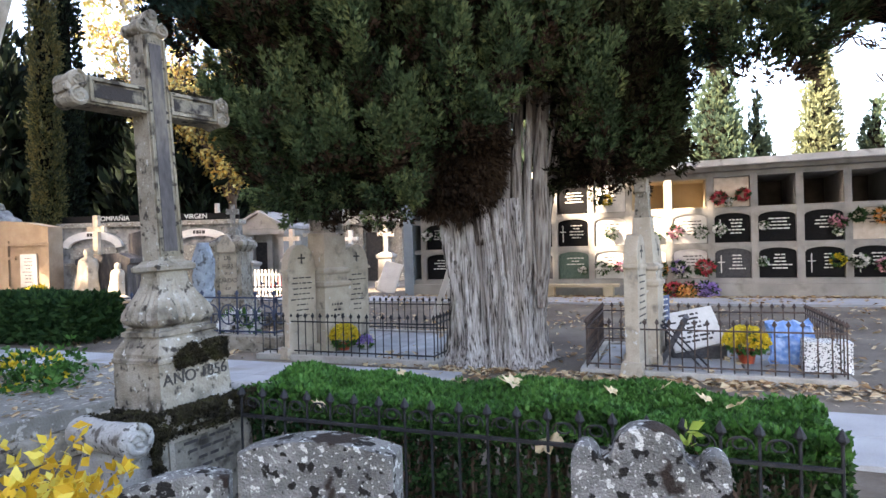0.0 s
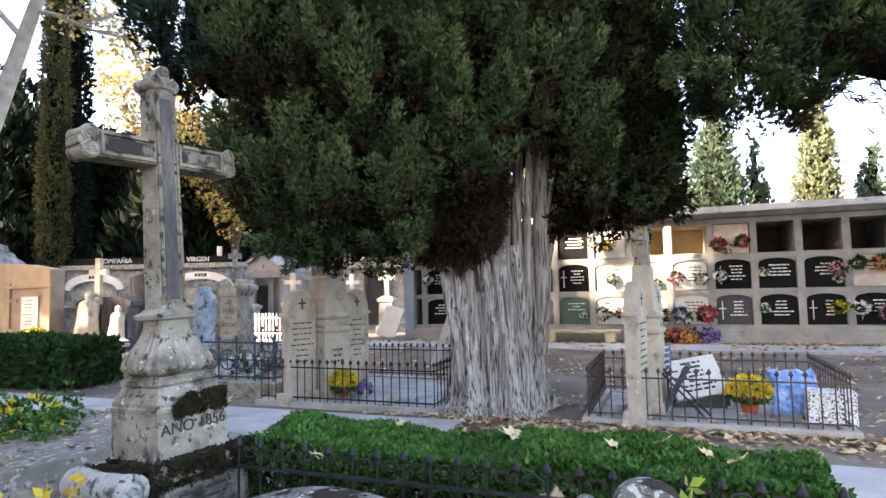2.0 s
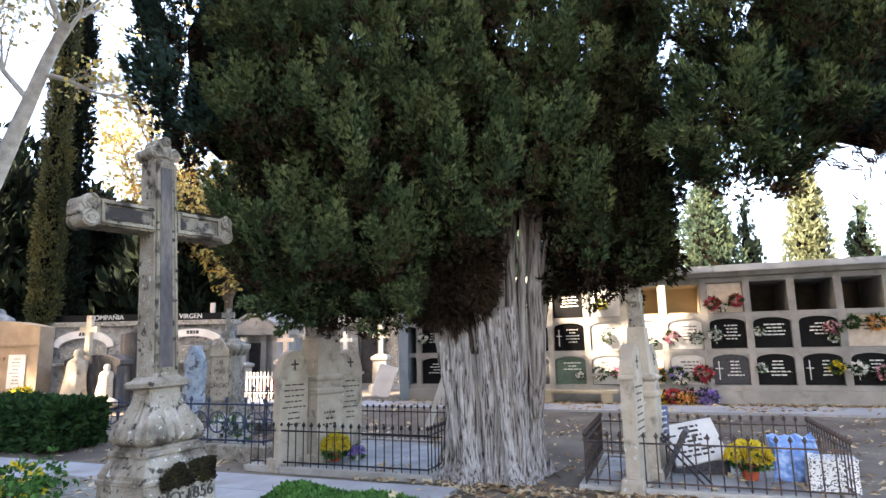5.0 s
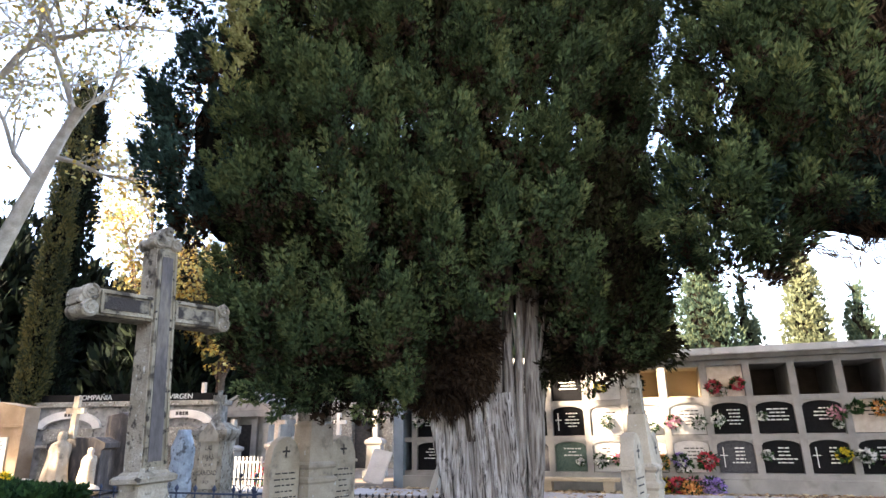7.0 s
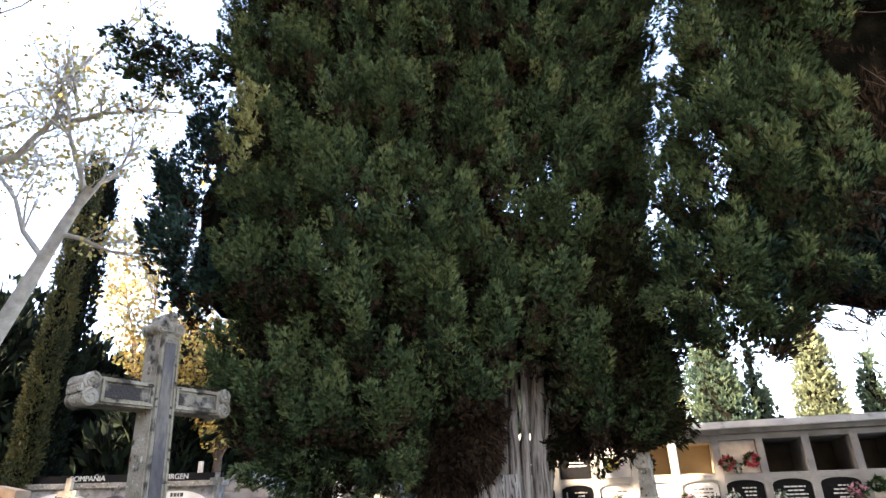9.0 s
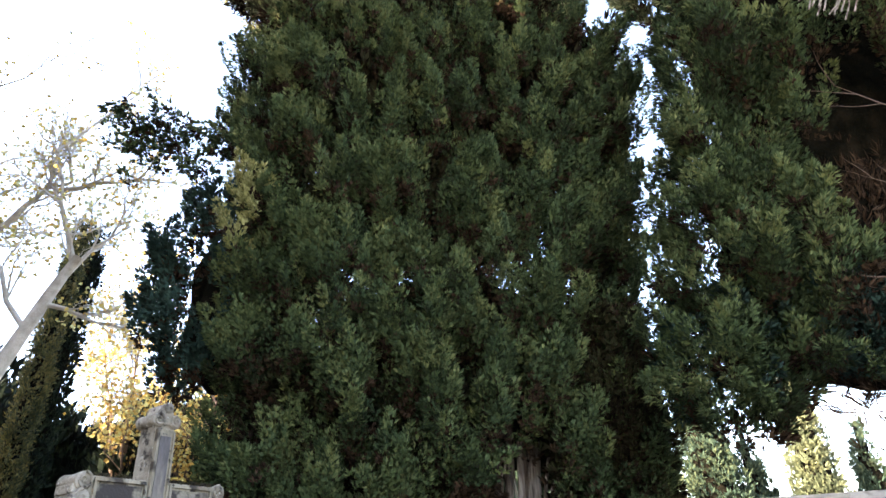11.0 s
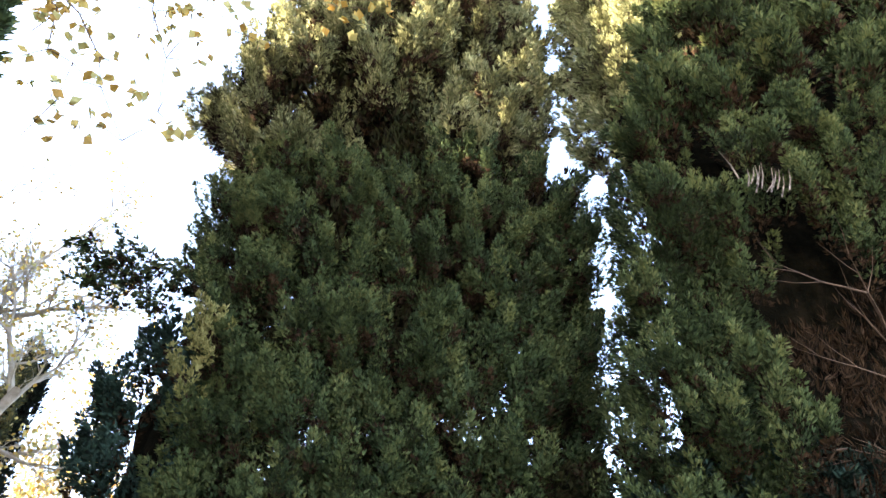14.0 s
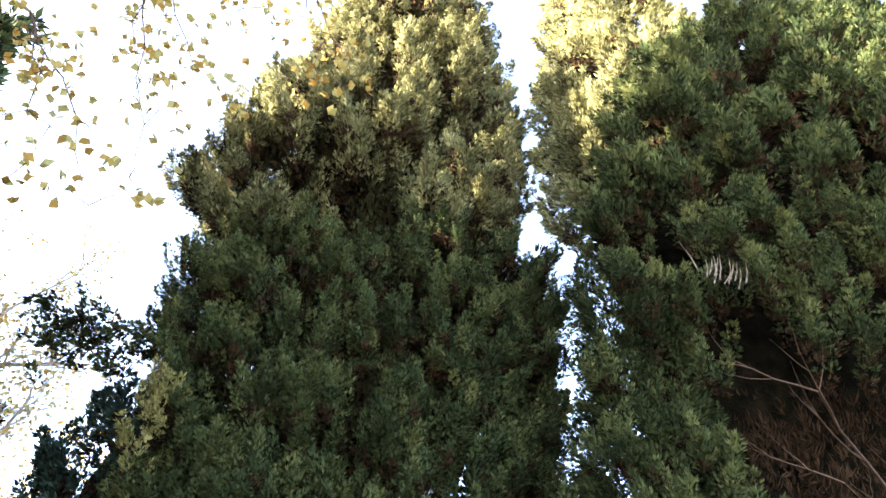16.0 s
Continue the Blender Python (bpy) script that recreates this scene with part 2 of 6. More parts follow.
M["bloom_white"] = mat("bloom_white", [(0.6, 0.58, 0.55), (0.8, 0.78, 0.74)], 8, 0.7, 0, 30, island=0.6)
M["bloom_orange"] = mat("bloom_orange", [(0.6, 0.2, 0.04), (0.75, 0.42, 0.15)], 8, 0.7, 0, 30, island=0.6)
M["bloom_pink"] = mat("bloom_pink", [(0.5, 0.15, 0.25), (0.7, 0.4, 0.45)], 8, 0.7, 0, 30, island=0.6)
M["plastic_red"] = mat("plastic_red", [(0.42, 0.07, 0.03), (0.5, 0.1, 0.05)], 5, 0.5, 0, 60)
M["plastic_blue"] = mat("plastic_blue", [(0.06, 0.15, 0.4), (0.12, 0.26, 0.55), (0.35, 0.48, 0.7)], 14, 0.35, 0.4, 30, spec=0.6)
M["terrazzo"] = spotted("terrazzo", [(0.6, 0.6, 0.58), (0.72, 0.72, 0.7)], [((0.04, 0.04, 0.045), 55, 0.54, 0.02)], scale=5, rough=0.6, bump=0.1, fine=60)
M["sign_blue"] = mat("sign_blue", [(0.03, 0.05, 0.12), (0.06, 0.09, 0.18)], 5, 0.4, 0, 60)
M["brownstone"] = spotted("brownstone", [(0.22, 0.155, 0.1), (0.31, 0.235, 0.165)], [((0.22, 0.15, 0.1), 3, 0.6, 0.2)], scale=3, rough=0.85, bump=0.3, fine=50)
M["rubble"] = spotted("rubble", [(0.13, 0.13, 0.13), (0.28, 0.28, 0.275)], [((0.1, 0.1, 0.1), 6, 0.55, 0.1)], scale=5, rough=0.95, bump=0.8, fine=25)
M["rubble_blue"] = spotted("rubble_blue", [(0.2, 0.24, 0.28), (0.4, 0.46, 0.52)], [((0.1, 0.11, 0.12), 9, 0.55, 0.1)], scale=7, rough=0.9, bump=0.8, fine=25)
M["shoot_green"] = mat("shoot_green", [(0.25, 0.35, 0.05), (0.4, 0.48, 0.1)], 8, 0.6, 0, 30, translucent=0.3, island=0.5)
M["slab_grey"] = spotted("slab_grey", [(0.16, 0.15, 0.13), (0.26, 0.25, 0.22)], [((0.4, 0.38, 0.34), 18, 0.58, 0.05), ((0.1, 0.08, 0.05), 12, 0.6, 0.06)], scale=4, rough=0.95, bump=0.6, fine=60)
M["glass"] = mat("glass", [(0.02, 0.02, 0.025), (0.04, 0.04, 0.045)], 5, 0.1, 0, 60, spec=0.6)
M["grass"] = mat("grass", [(0.06, 0.1, 0.025), (0.14, 0.17, 0.05)], 2, 0.9, 0, 30, island=0.5)


# ---- mesh helpers ----
def mesh_of(bm, name, smooth=False, angle=None):
    me = bpy.data.meshes.new(name)
    bm.normal_update()
    bm.to_mesh(me)
    bm.free()
    if smooth:
        me.shade_smooth()
    return me


def part(name, bm, material, parent=None, label="", smooth=False):
    me = bm if isinstance(bm, bpy.types.Mesh) else mesh_of(bm, name, smooth)
    if not me.materials:
        me.materials.append(M[material] if isinstance(material, str) else material)
    ob = new(name, me)
    ob.parent = parent
    if label:
        ob["label"] = label
    return ob


def thing(name, label, category, at=(0, 0, 0), turn=0.0, group="", kind=""):
    e = new(name)
    e.empty_display_size = 0.1
    e.matrix_world = pose(at[0], at[1], at[2], 0, 0, turn)
    return tagged(e, label, category, group, kind)


def box(bm, x0, x1, y0, y1, z0, z1, bevel=0.0, taper=0.0):
    """A box; taper draws its top in by that many metres on every side."""
    k = taper
    v = [bm.verts.new(p) for p in ((x0, y0, z0), (x1, y0, z0), (x1, y1, z0), (x0, y1, z0), (x0 + k, y0 + k, z1), (x1 - k, y0 + k, z1), (x1 - k, y1 - k, z1), (x0 + k, y1 - k, z1))]
    f = [bm.faces.new([v[i] for i in q]) for q in ((3, 2, 1, 0), (4, 5, 6, 7), (0, 1, 5, 4), (1, 2, 6, 5), (2, 3, 7, 6), (3, 0, 4, 7))]
    if bevel:
        es = list({e for g in f for e in g.edges})
        bmesh.ops.bevel(bm, geom=es, offset=bevel, segments=2, affect="EDGES", profile=0.6)
    return bm


def prism(bm, pts, a0, a1, axis="y", bevel=0.0):
    """The outline pts, (p, z) pairs, pushed from a0 to a1 along axis (x or y)."""
    def P(p, z, a):
        return (p, a, z) if axis == "y" else (a, p, z)
    lo, hi = [bm.verts.new(P(p, z, a0)) for p, z in pts], [bm.verts.new(P(p, z, a1)) for p, z in pts]
    fs = [bm.faces.new(lo), bm.faces.new(list(reversed(hi)))]
    for i in range(len(pts)):
        j = (i + 1) % len(pts)
        fs.append(bm.faces.new((lo[j], lo[i], hi[i], hi[j])))
    if bevel:
        es = list({e for g in fs[:2] for e in g.edges})
        bmesh.ops.bevel(bm, geom=es, offset=bevel, segments=2, affect="EDGES", profile=0.6)
    bmesh.ops.recalc_face_normals(bm, faces=bm.faces)
    return bm


def square_lathe(bm, prof, sides=4, flute=0.0, start=45.0):
    """Rings of half-width r at height z from prof, (r, z) pairs; sides=4 gives a square section."""
    k = 1 / math.cos(math.pi / sides) if sides <= 8 else 1
    rings = []
    for r, z in prof:
        rings.append([bm.verts.new((r * k * math.cos(radians(start) + 2 * math.pi * i / sides), r * k * math.sin(radians(start) + 2 * math.pi * i / sides), z)) for i in range(sides)])
    for a, b in zip(rings, rings[1:]):
        for i in range(sides):
            bm.faces.new((a[i], a[(i + 1) % sides], b[(i + 1) % sides], b[i]))
    bm.faces.new(list(reversed(rings[0]))), bm.faces.new(rings[-1])
    return bm


def tube(bm, pts, radii, sides=6):
    rings, up = [], Vector((0.3, 0.2, 0.93))
    pts = [Vector(p) for p in pts]
    if not isinstance(radii, (list, tuple)):
        radii = [radii] * len(pts)
    for i, p in enumerate(pts):
        d = (pts[min(i + 1, len(pts) - 1)] - pts[max(i - 1, 0)]).normalized()
        a = d.cross(up if abs(d.dot(up)) < 0.95 else Vector((1, 0, 0))).normalized()
        b = d.cross(a)
        rings.append([bm.verts.new(p + radii[i] * (a * math.cos(2 * math.pi * k / sides) + b * math.sin(2 * math.pi * k / sides))) for k in range(sides)])
    for r, s in zip(rings, rings[1:]):
        for k in range(sides):
            bm.faces.new((r[k], r[(k + 1) % sides], s[(k + 1) % sides], s[k]))
    bm.faces.new(rings[0]), bm.faces.new(list(reversed(rings[-1])))
    return bm


def quads_mesh(name, verts):
    """A mesh of loose quads from an array (n, 4, 3)."""
    n = len(verts)
    me = bpy.data.meshes.new(name)
    me.vertices.add(4 * n), me.loops.add(4 * n), me.polygons.add(n)
    me.vertices.foreach_set("co", np.asarray(verts, dtype=np.float32).ravel())
    me.loops.foreach_set("vertex_index", np.arange(4 * n, dtype=np.int32))
    me.polygons.foreach_set("loop_start", np.arange(0, 4 * n, 4, dtype=np.int32))
    me.update(calc_edges=True)
    return me


def sprigs(rng, places, axes, size, blades=6, spread=0.75, wide=0.2, curve=0.25):
    """Tufts of narrow blades: at each place, blades fan out round an axis."""
    n = len(places)
    size = np.broadcast_to(np.asarray(size, float), (n,))
    axes = axes / np.linalg.norm(axes, axis=1, keepdims=True)
    ref = rng.normal(size=(n, 3))
    a = np.cross(axes, ref)
    a /= np.linalg.norm(a, axis=1, keepdims=True)
    b = np.cross(axes, a)
    out = []
    for k in range(blades):
        ang = 2 * math.pi * (k + rng.random(n)) / blades
        tilt = spread * (0.35 + 0.65 * rng.random(n)) if k else 0.1 * rng.random(n)
        side = a * np.cos(ang)[:, None] + b * np.sin(ang)[:, None]
        d = axes * np.cos(tilt)[:, None] + side * np.sin(tilt)[:, None]
        w = np.cross(d, rng.normal(size=(n, 3)))
        w /= np.linalg.norm(w, axis=1, keepdims=True)
        L = (size * (0.6 + 0.6 * rng.random(n)))[:, None]
        base = places + d * L * 0.08
        mid = places + d * L * 0.5 + side * L * 0.05
        tip = places + d * L + axes * L * curve * 0.3
        q = np.stack([base, mid + w * L * wide, tip, mid - w * L * wide], axis=1)
        out.append(q)
    return np.concatenate(out)


def lobes_surface(rng, lobes, n, depth=0.3, rough=0.12):
    """Points in the skin of a heap of ellipsoids (cx, cy, cz, rx, ry, rz), none inside another; with the outward way."""
    lob = np.array(lobes, float)
    area = (lob[:, 3] * lob[:, 4] + lob[:, 3] * lob[:, 5] + lob[:, 4] * lob[:, 5])
    pick = rng.choice(len(lob), n, p=area / area.sum())
    d = rng.normal(size=(n, 3))
    d /= np.linalg.norm(d, axis=1, keepdims=True)
    c, r = lob[pick, :3], lob[pick, 3:]
    wave = 1 + rough * (np.sin(d[:, 0] * 7 + pick) * np.sin(d[:, 2] * 9 + 2 * pick) + 0.6 * np.sin(d[:, 1] * 13 + pick) * np.sin(d[:, 2] * 17))
    k = wave * (1 - depth * rng.random(n) ** 1.6)
    p = c + d * r * k[:, None]
    out = d / r
    out /= np.linalg.norm(out, axis=1, keepdims=True)
    keep = np.ones(n, bool)
    for i in range(len(lob)):
        inside = (((p - lob[i, :3]) / lob[i, 3:]) ** 2).sum(1) < 0.55
        keep &= ~(inside & (pick != i))
    return p[keep], out[keep]


# ---- ground ----
def build_ground():
    xs = np.unique(np.concatenate([np.linspace(-14, 16, 61), [-400, -200, -100, -60, -40, -28, -20, 22, 30, 42, 60, 100, 200, 400]]))
    ys = np.unique(np.concatenate([np.linspace(-8, 24, 65), [-400, -200, -100, -50, -25, -14, 30, 40, 55, 80, 120, 200, 400]]))
    bm = bmesh.new()
    rows = [[bm.verts.new((x, y, ground_z(x, y) + (0.02 * noise.noise((x * 0.6, y * 0.6, 0)) - 0.012 if abs(x) < 20 and -8 < y < 24 else -0.012))) for x in xs] for y in ys]
    for a, b in zip(rows, rows[1:]):
        for i in range(len(xs) - 1):
            bm.faces.new((a[i], a[i + 1], b[i + 1], b[i]))
    ob = part("ground", bm, "earth", smooth=True)
    tagged(ob, "bare brown earth strewn with dry leaves", "ground", kind="structure")


build_ground()


def paved_path(u0, u1, v0, v1, nu, nv):
    e = thing("pavement", "pale grey paving slabs of the walk between the plots", "pavement", G(0, 0), GRID, kind="structure")
    du, dv = (u1 - u0) / nu, (v1 - v0) / nv
    bm = bmesh.new()
    box(bm, -du / 2 + 0.004, du / 2 - 0.004, -dv / 2 + 0.004, dv / 2 - 0.004, -0.06, 0.0, 0.006)
    me = mesh_of(bm, "slab")
    me.materials.append(M["paving"])
    for i in range(nu):
        for j in range(nv):
            s = part("slab", me, "paving", e)
            s.location = (u0 + du * (i + 0.5), v0 + dv * (j + 0.5), 0.028 + 0.003 * random.random())
    return e


paved_path(-14.0, -2.0, 4.6, 6.05, 10, 2)
paved_path(-2.0, 8.0, 4.0, 5.3, 9, 2)

# earth-coloured and pale walk in front of the niches
bm = bmesh.new()
box(bm, -11, 12, 12.4, 13.7, 0.0, 0.235)
ob = part("road", bm, "paving")
ob.matrix_world = pose(0, 0, 0, 0, 0, GRID)
tagged(ob, "pale trodden walk in front of the burial niches", "road", kind="structure")


# ---- burial niches ----
NU0, NP, NV = -5.89, 0.897, 14.42      # first column, pitch, face
RZ = [0.62, 1.43, 2.24]                # undersides of the rows
RP, JW = 0.81, 0.15


def niche_block():
    e = thing("niche_block", "concrete block of three tiers of burial niches under a flat roof", "niche building", G(0, NV, 0.2), GRID)
    cols = 14
    u1 = NU0 + NP * cols
    bm = bmesh.new()
    box(bm, NU0 - 0.35, u1 + 0.2, -0.1, 1.9, 0.0, 0.3, 0.01)
    part("plinth", bm, "concrete", e)
    for c in range(cols + 1):
        bm = bmesh.new()
        u = NU0 + NP * c - JW / 2
        box(bm, u - JW / 2, u + JW / 2, 0.0, 1.9, 0.3, 2.84, 0.008)
        part("upright", bm, "concrete", e)
    for r in range(4):
        bm = bmesh.new()
        z = RZ[r] - 0.2 if r < 3 else RZ[2] - 0.2 + RP
        box(bm, NU0 - 0.35, u1 + 0.2, 0.003, 1.9, z - 0.12, z, 0.008)
        part("shelf", bm, "concrete", e)
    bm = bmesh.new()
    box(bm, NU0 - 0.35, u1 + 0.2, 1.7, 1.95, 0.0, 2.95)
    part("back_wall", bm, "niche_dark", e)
    bm = bmesh.new()
    box(bm, NU0 - 0.5, u1 + 0.4, -0.12, 2.1, 2.86, 2.96, 0.01)
    part("soffit", bm, "concrete", e)
    bm = bmesh.new()
    prism(bm, [(-0.3, 2.96), (2.2, 2.96), (2.2, 3.12), (-0.3, 3.1)], NU0 - 0.6, u1 + 0.5, "x", 0.012)
    part("roof", bm, "roof_pale", e)
    bm = bmesh.new()
    box(bm, NU0 - 0.62, NU0 - 0.35, -0.1, 2.0, 0.0, 2.86, 0.01)
    part("end_wall", bm, "metal_blue", e, "blue-grey painted end wall")
    return e


niche_e = niche_block()


# ---- trees ----
def trunk_mesh(base_r, top_r, height, seed, flare=0.35, seg=260, lev=64, cut=None):
    """A fluted trunk: strands stand out as ribs that wander up the stem."""
    bm = bmesh.new()
    rings = []
    for i in range(lev + 1):
        t = i / lev
        z = height * t
        r0 = base_r + (top_r - base_r) * t + flare * base_r * math.exp(-z * 4.5)
        ring = []
        for k in range(seg):
            a = 2 * math.pi * k / seg
            tw = a + 0.12 * z
            f = 0.075 * math.sin(5 * tw + seed) + 0.055 * math.sin(9 * tw + 1.3 * z + seed * 2) + 0.05 * math.sin(17 * tw - 0.7 * z) + 0.035 * math.sin(31 * tw + z)
            f += 0.05 * noise.noise((3 * math.cos(a), 3 * math.sin(a), z * 0.8 + seed))
            f += 0.1 * min(0.5, 2.4 * abs(noise.noise((9 * math.cos(tw), 9 * math.sin(tw), z * 0.9 + seed)))) + 0.05 * min(0.5, 2.4 * abs(noise.noise((21 * math.cos(tw), 21 * math.sin(tw), z * 1.3)))) - 0.07
            rr = r0 * (1 + f * (1.1 + 0.7 * t))
            ring.append(bm.verts.new((rr * math.cos(a), rr * math.sin(a), z)))
        rings.append(ring)
    for a, b in zip(rings, rings[1:]):
        for k in range(seg):
            bm.faces.new((a[k], a[(k + 1) % seg], b[(k + 1) % seg], b[k]))
    bm.faces.new(rings[-1])
    return bm


def foliage(name, lobes, n, size, material, parent, seed, up=0.9, per=14, spread=0.17, blades=5, depth=0.35, wide=0.13, label="", jitter=0.35, rough=0.12, kind="", fan=0.55, face=False):
    """n clumps of sprigs in the skin of the lobes."""
    rng = np.random.default_rng(seed)
    c, o = lobes_surface(rng, lobes, n, depth, rough)
    if face:
        seen = (o[:, 1] < 0.2) | (rng.random(len(c)) < 0.12)
        c, o = c[seen], o[seen]
    k = np.repeat(np.arange(len(c)), per)
    ax = o[k] * 0.6 + np.array([0, 0, up]) + rng.normal(size=(len(c), 3))[k] * 0.25
    ax /= np.linalg.norm(ax, axis=1, keepdims=True)
    run = rng.random(len(k))
    p = c[k] + ax * ((run - 0.4) * spread * 2.6)[:, None] + rng.normal(size=(len(k), 3)) * (spread * (1.05 - 0.8 * run))[:, None] * 0.75
    way = ax + rng.normal(size=p.shape) * jitter
    q = sprigs(rng, p, way, size * (0.7 + 0.6 * rng.random(len(p))), blades, fan, wide)
    ob = part(name, quads_mesh(name, q), material, parent, label)
    return tagged(ob, kind=kind)


def inner_mass(lobes, k, parent, seed, sub=3, rough=0.25):
    """One lumpy near-black body added inside a crown, to stop light and darken the gaps."""
    verts, faces = [], []
    bm = bmesh.new()
    bmesh.ops.create_icosphere(bm, subdivisions=sub, radius=1.0)
    base = [v.co.copy() for v in bm.verts]
    tri = [[v.index for v in f.verts] for f in bm.faces]
    bm.free()
    for i, (x, y, z, a, b, c) in enumerate(lobes):
        off = len(verts)
        for p in base:
            w = k * (1 + rough * noise.noise(p * 2.6 + Vector((seed + 3.1 * i, 0, 0))) + 0.5 * rough * noise.noise(p * 7 + Vector((0, seed, i))))
            verts.append((x + p.x * a * w, y + p.y * b * w, z + p.z * c * w))
        faces += [[off + j for j in t] for t in tri]
    me = bpy.data.meshes.new("inner_mass")
    me.from_pydata(verts, [], faces)
    return tagged(part("inner_mass", me, "core", parent, "near-black body added inside the crown for its shade"), kind="stuff")


def leafy_mesh(name, q, normals):
    """Loose quads wound and shaded by the way their tuft faces."""
    g = np.cross(q[:, 2] - q[:, 0], q[:, 3] - q[:, 1])
    back = (g * normals).sum(1) < 0
    q[back] = q[back][:, [0, 3, 2, 1]]
    g[back] *= -1
    g /= np.linalg.norm(g, axis=1, keepdims=True) + 1e-9
    w = normals * 0.7 + g * 0.45
    w /= np.linalg.norm(w, axis=1, keepdims=True) + 1e-9
    me = quads_mesh(name, q)
    me.polygons.foreach_set("use_smooth", np.ones(len(q), dtype=bool))
    at = me.attributes.new("custom_normal", "FLOAT_VECTOR", "POINT")
    at.data.foreach_set("vector", np.repeat(w, 4, axis=0).astype(np.float32).ravel())
    return me


def level(levels, z):
    """Left edge, right edge, middle and half depth of a crown at height z; levels holds rows (z, left, right, middle, depth)."""
    t = np.array(levels, float)
    return [np.interp(z, t[:, 0], t[:, i]) for i in (1, 2, 3, 4)]


def crown_points(rng, levels, n, sweep=118.0):
    """Points spread over the front and the flanks of a crown, with the outward way."""
    z = rng.uniform(levels[0][0], levels[-1][0], 5 * n)
    th = radians(sweep) * rng.uniform(-1, 1, 5 * n)
    xl, xr, yc, b = level(levels, z)
    a, cx = (xr - xl) / 2, (xl + xr) / 2
    arc = np.sqrt((a * np.cos(th)) ** 2 + (b * np.sin(th)) ** 2) + 0.05
    pick = rng.choice(5 * n, n, p=arc / arc.sum(), replace=False)
    z, th, a, cx, yc, b = z[pick], th[pick], a[pick], cx[pick], yc[pick], b[pick]
    p = np.stack([cx + a * np.sin(th), yc - b * np.cos(th), z], 1)
    o = np.stack([np.sin(th) / np.maximum(a, 0.1), -np.cos(th) / np.maximum(b, 0.1), 0 * z], 1)
    return p, o / np.linalg.norm(o, axis=1, keepdims=True)


def plumes(name, p, o, length, girth, sprays, size, material, parent, seed, up=0.9, blades=4, wide=0.17, label="", inner="cypress_brown", hem=0.0, fresh=""):
    """Upright flame-shaped tufts of scale foliage rooted at the points p; dark roots and light tips, parts of their
    own, hold shade and light in their colour.
    """
    rng = np.random.default_rng(seed)
    n = len(p)
    L = rng.uniform(*length, n)
    ax = o * 0.5 + np.array([0, 0, up]) + rng.normal(size=(n, 3)) * 0.24
    if hem:
        low = p[:, 2] < hem
        ax[low] += o[low] * 0.5 - np.array([0, 0, up * 1.1])
    ax /= np.linalg.norm(ax, axis=1, keepdims=True)
    k = np.repeat(np.arange(n), sprays)
    t = rng.random(len(k)) ** 0.85
    u = rng.normal(size=(len(k), 3)) + o[k] * 0.7
    u -= ax[k] * (u * ax[k]).sum(1, keepdims=True)
    u /= np.linalg.norm(u, axis=1, keepdims=True)
    r = L[k] * girth * 1.9 * t ** 0.45 * (1.02 - t) ** 0.65 * (0.45 + 0.6 * rng.random(len(k)))
    at = p[k] + ax[k] * (L[k] * (t - 0.35))[:, None] + u * r[:, None]
    way = ax[k] * (0.55 + 0.6 * t)[:, None] + u * 0.65 + rng.normal(size=at.shape) * 0.22
    sz = size * (0.65 + 0.7 * rng.random(len(k)))
    nr = u * 1.0 + ax[k] * (0.2 + 0.7 * t)[:, None] + o[k] * 0.2
    nr /= np.linalg.norm(nr, axis=1, keepdims=True)
    # inner sprays go brown and dark, so colour carries the shade within a tuft
    dry = t < 0.24
    # more light-coloured tips towards -x: the brighter flank is put into the colour
    light_tips = (t > 0.62) & (rng.random(n) < np.clip(0.55 - 0.13 * p[:, 0], 0.25, 0.95))[k] if fresh else t > 2
    for nm, m, mt, words in ((name, ~dry & ~light_tips, material, label), ("dry_foliage", dry, inner, "brown inner sprays, darkened as shade inside the tuft"), ("fresh_foliage", light_tips, fresh or material, "lighter green tips of the sprays")):
        if not m.any():
            continue
        q = sprigs(rng, at[m], way[m], sz[m], blades, 0.62, wide)
        part(nm, leafy_mesh(nm, q, np.tile(nr[m], (blades, 1))), mt, parent, words)


def boughs(rng, p, o, cell, bulge, stretch=0.5, gaps=1.2):
    """Gathers the points into boughs: those at a bough's middle stand out, those between boughs lie deep or are gone."""
    m = max(6, int(len(p) / cell))
    c = p[rng.choice(len(p), m, replace=False)] * np.array([1, 1, stretch])
    f = np.full(len(p), 1e9)
    for i in range(m):
        f = np.minimum(f, np.linalg.norm(p * np.array([1, 1, stretch]) - c[i], axis=1))
    f /= np.median(f)
    p = p + o * (bulge * np.clip(1.0 - f, -1.2, 1.0))[:, None]
    keep = (f < gaps) | (rng.random(len(p)) < 0.25)
    return p, keep


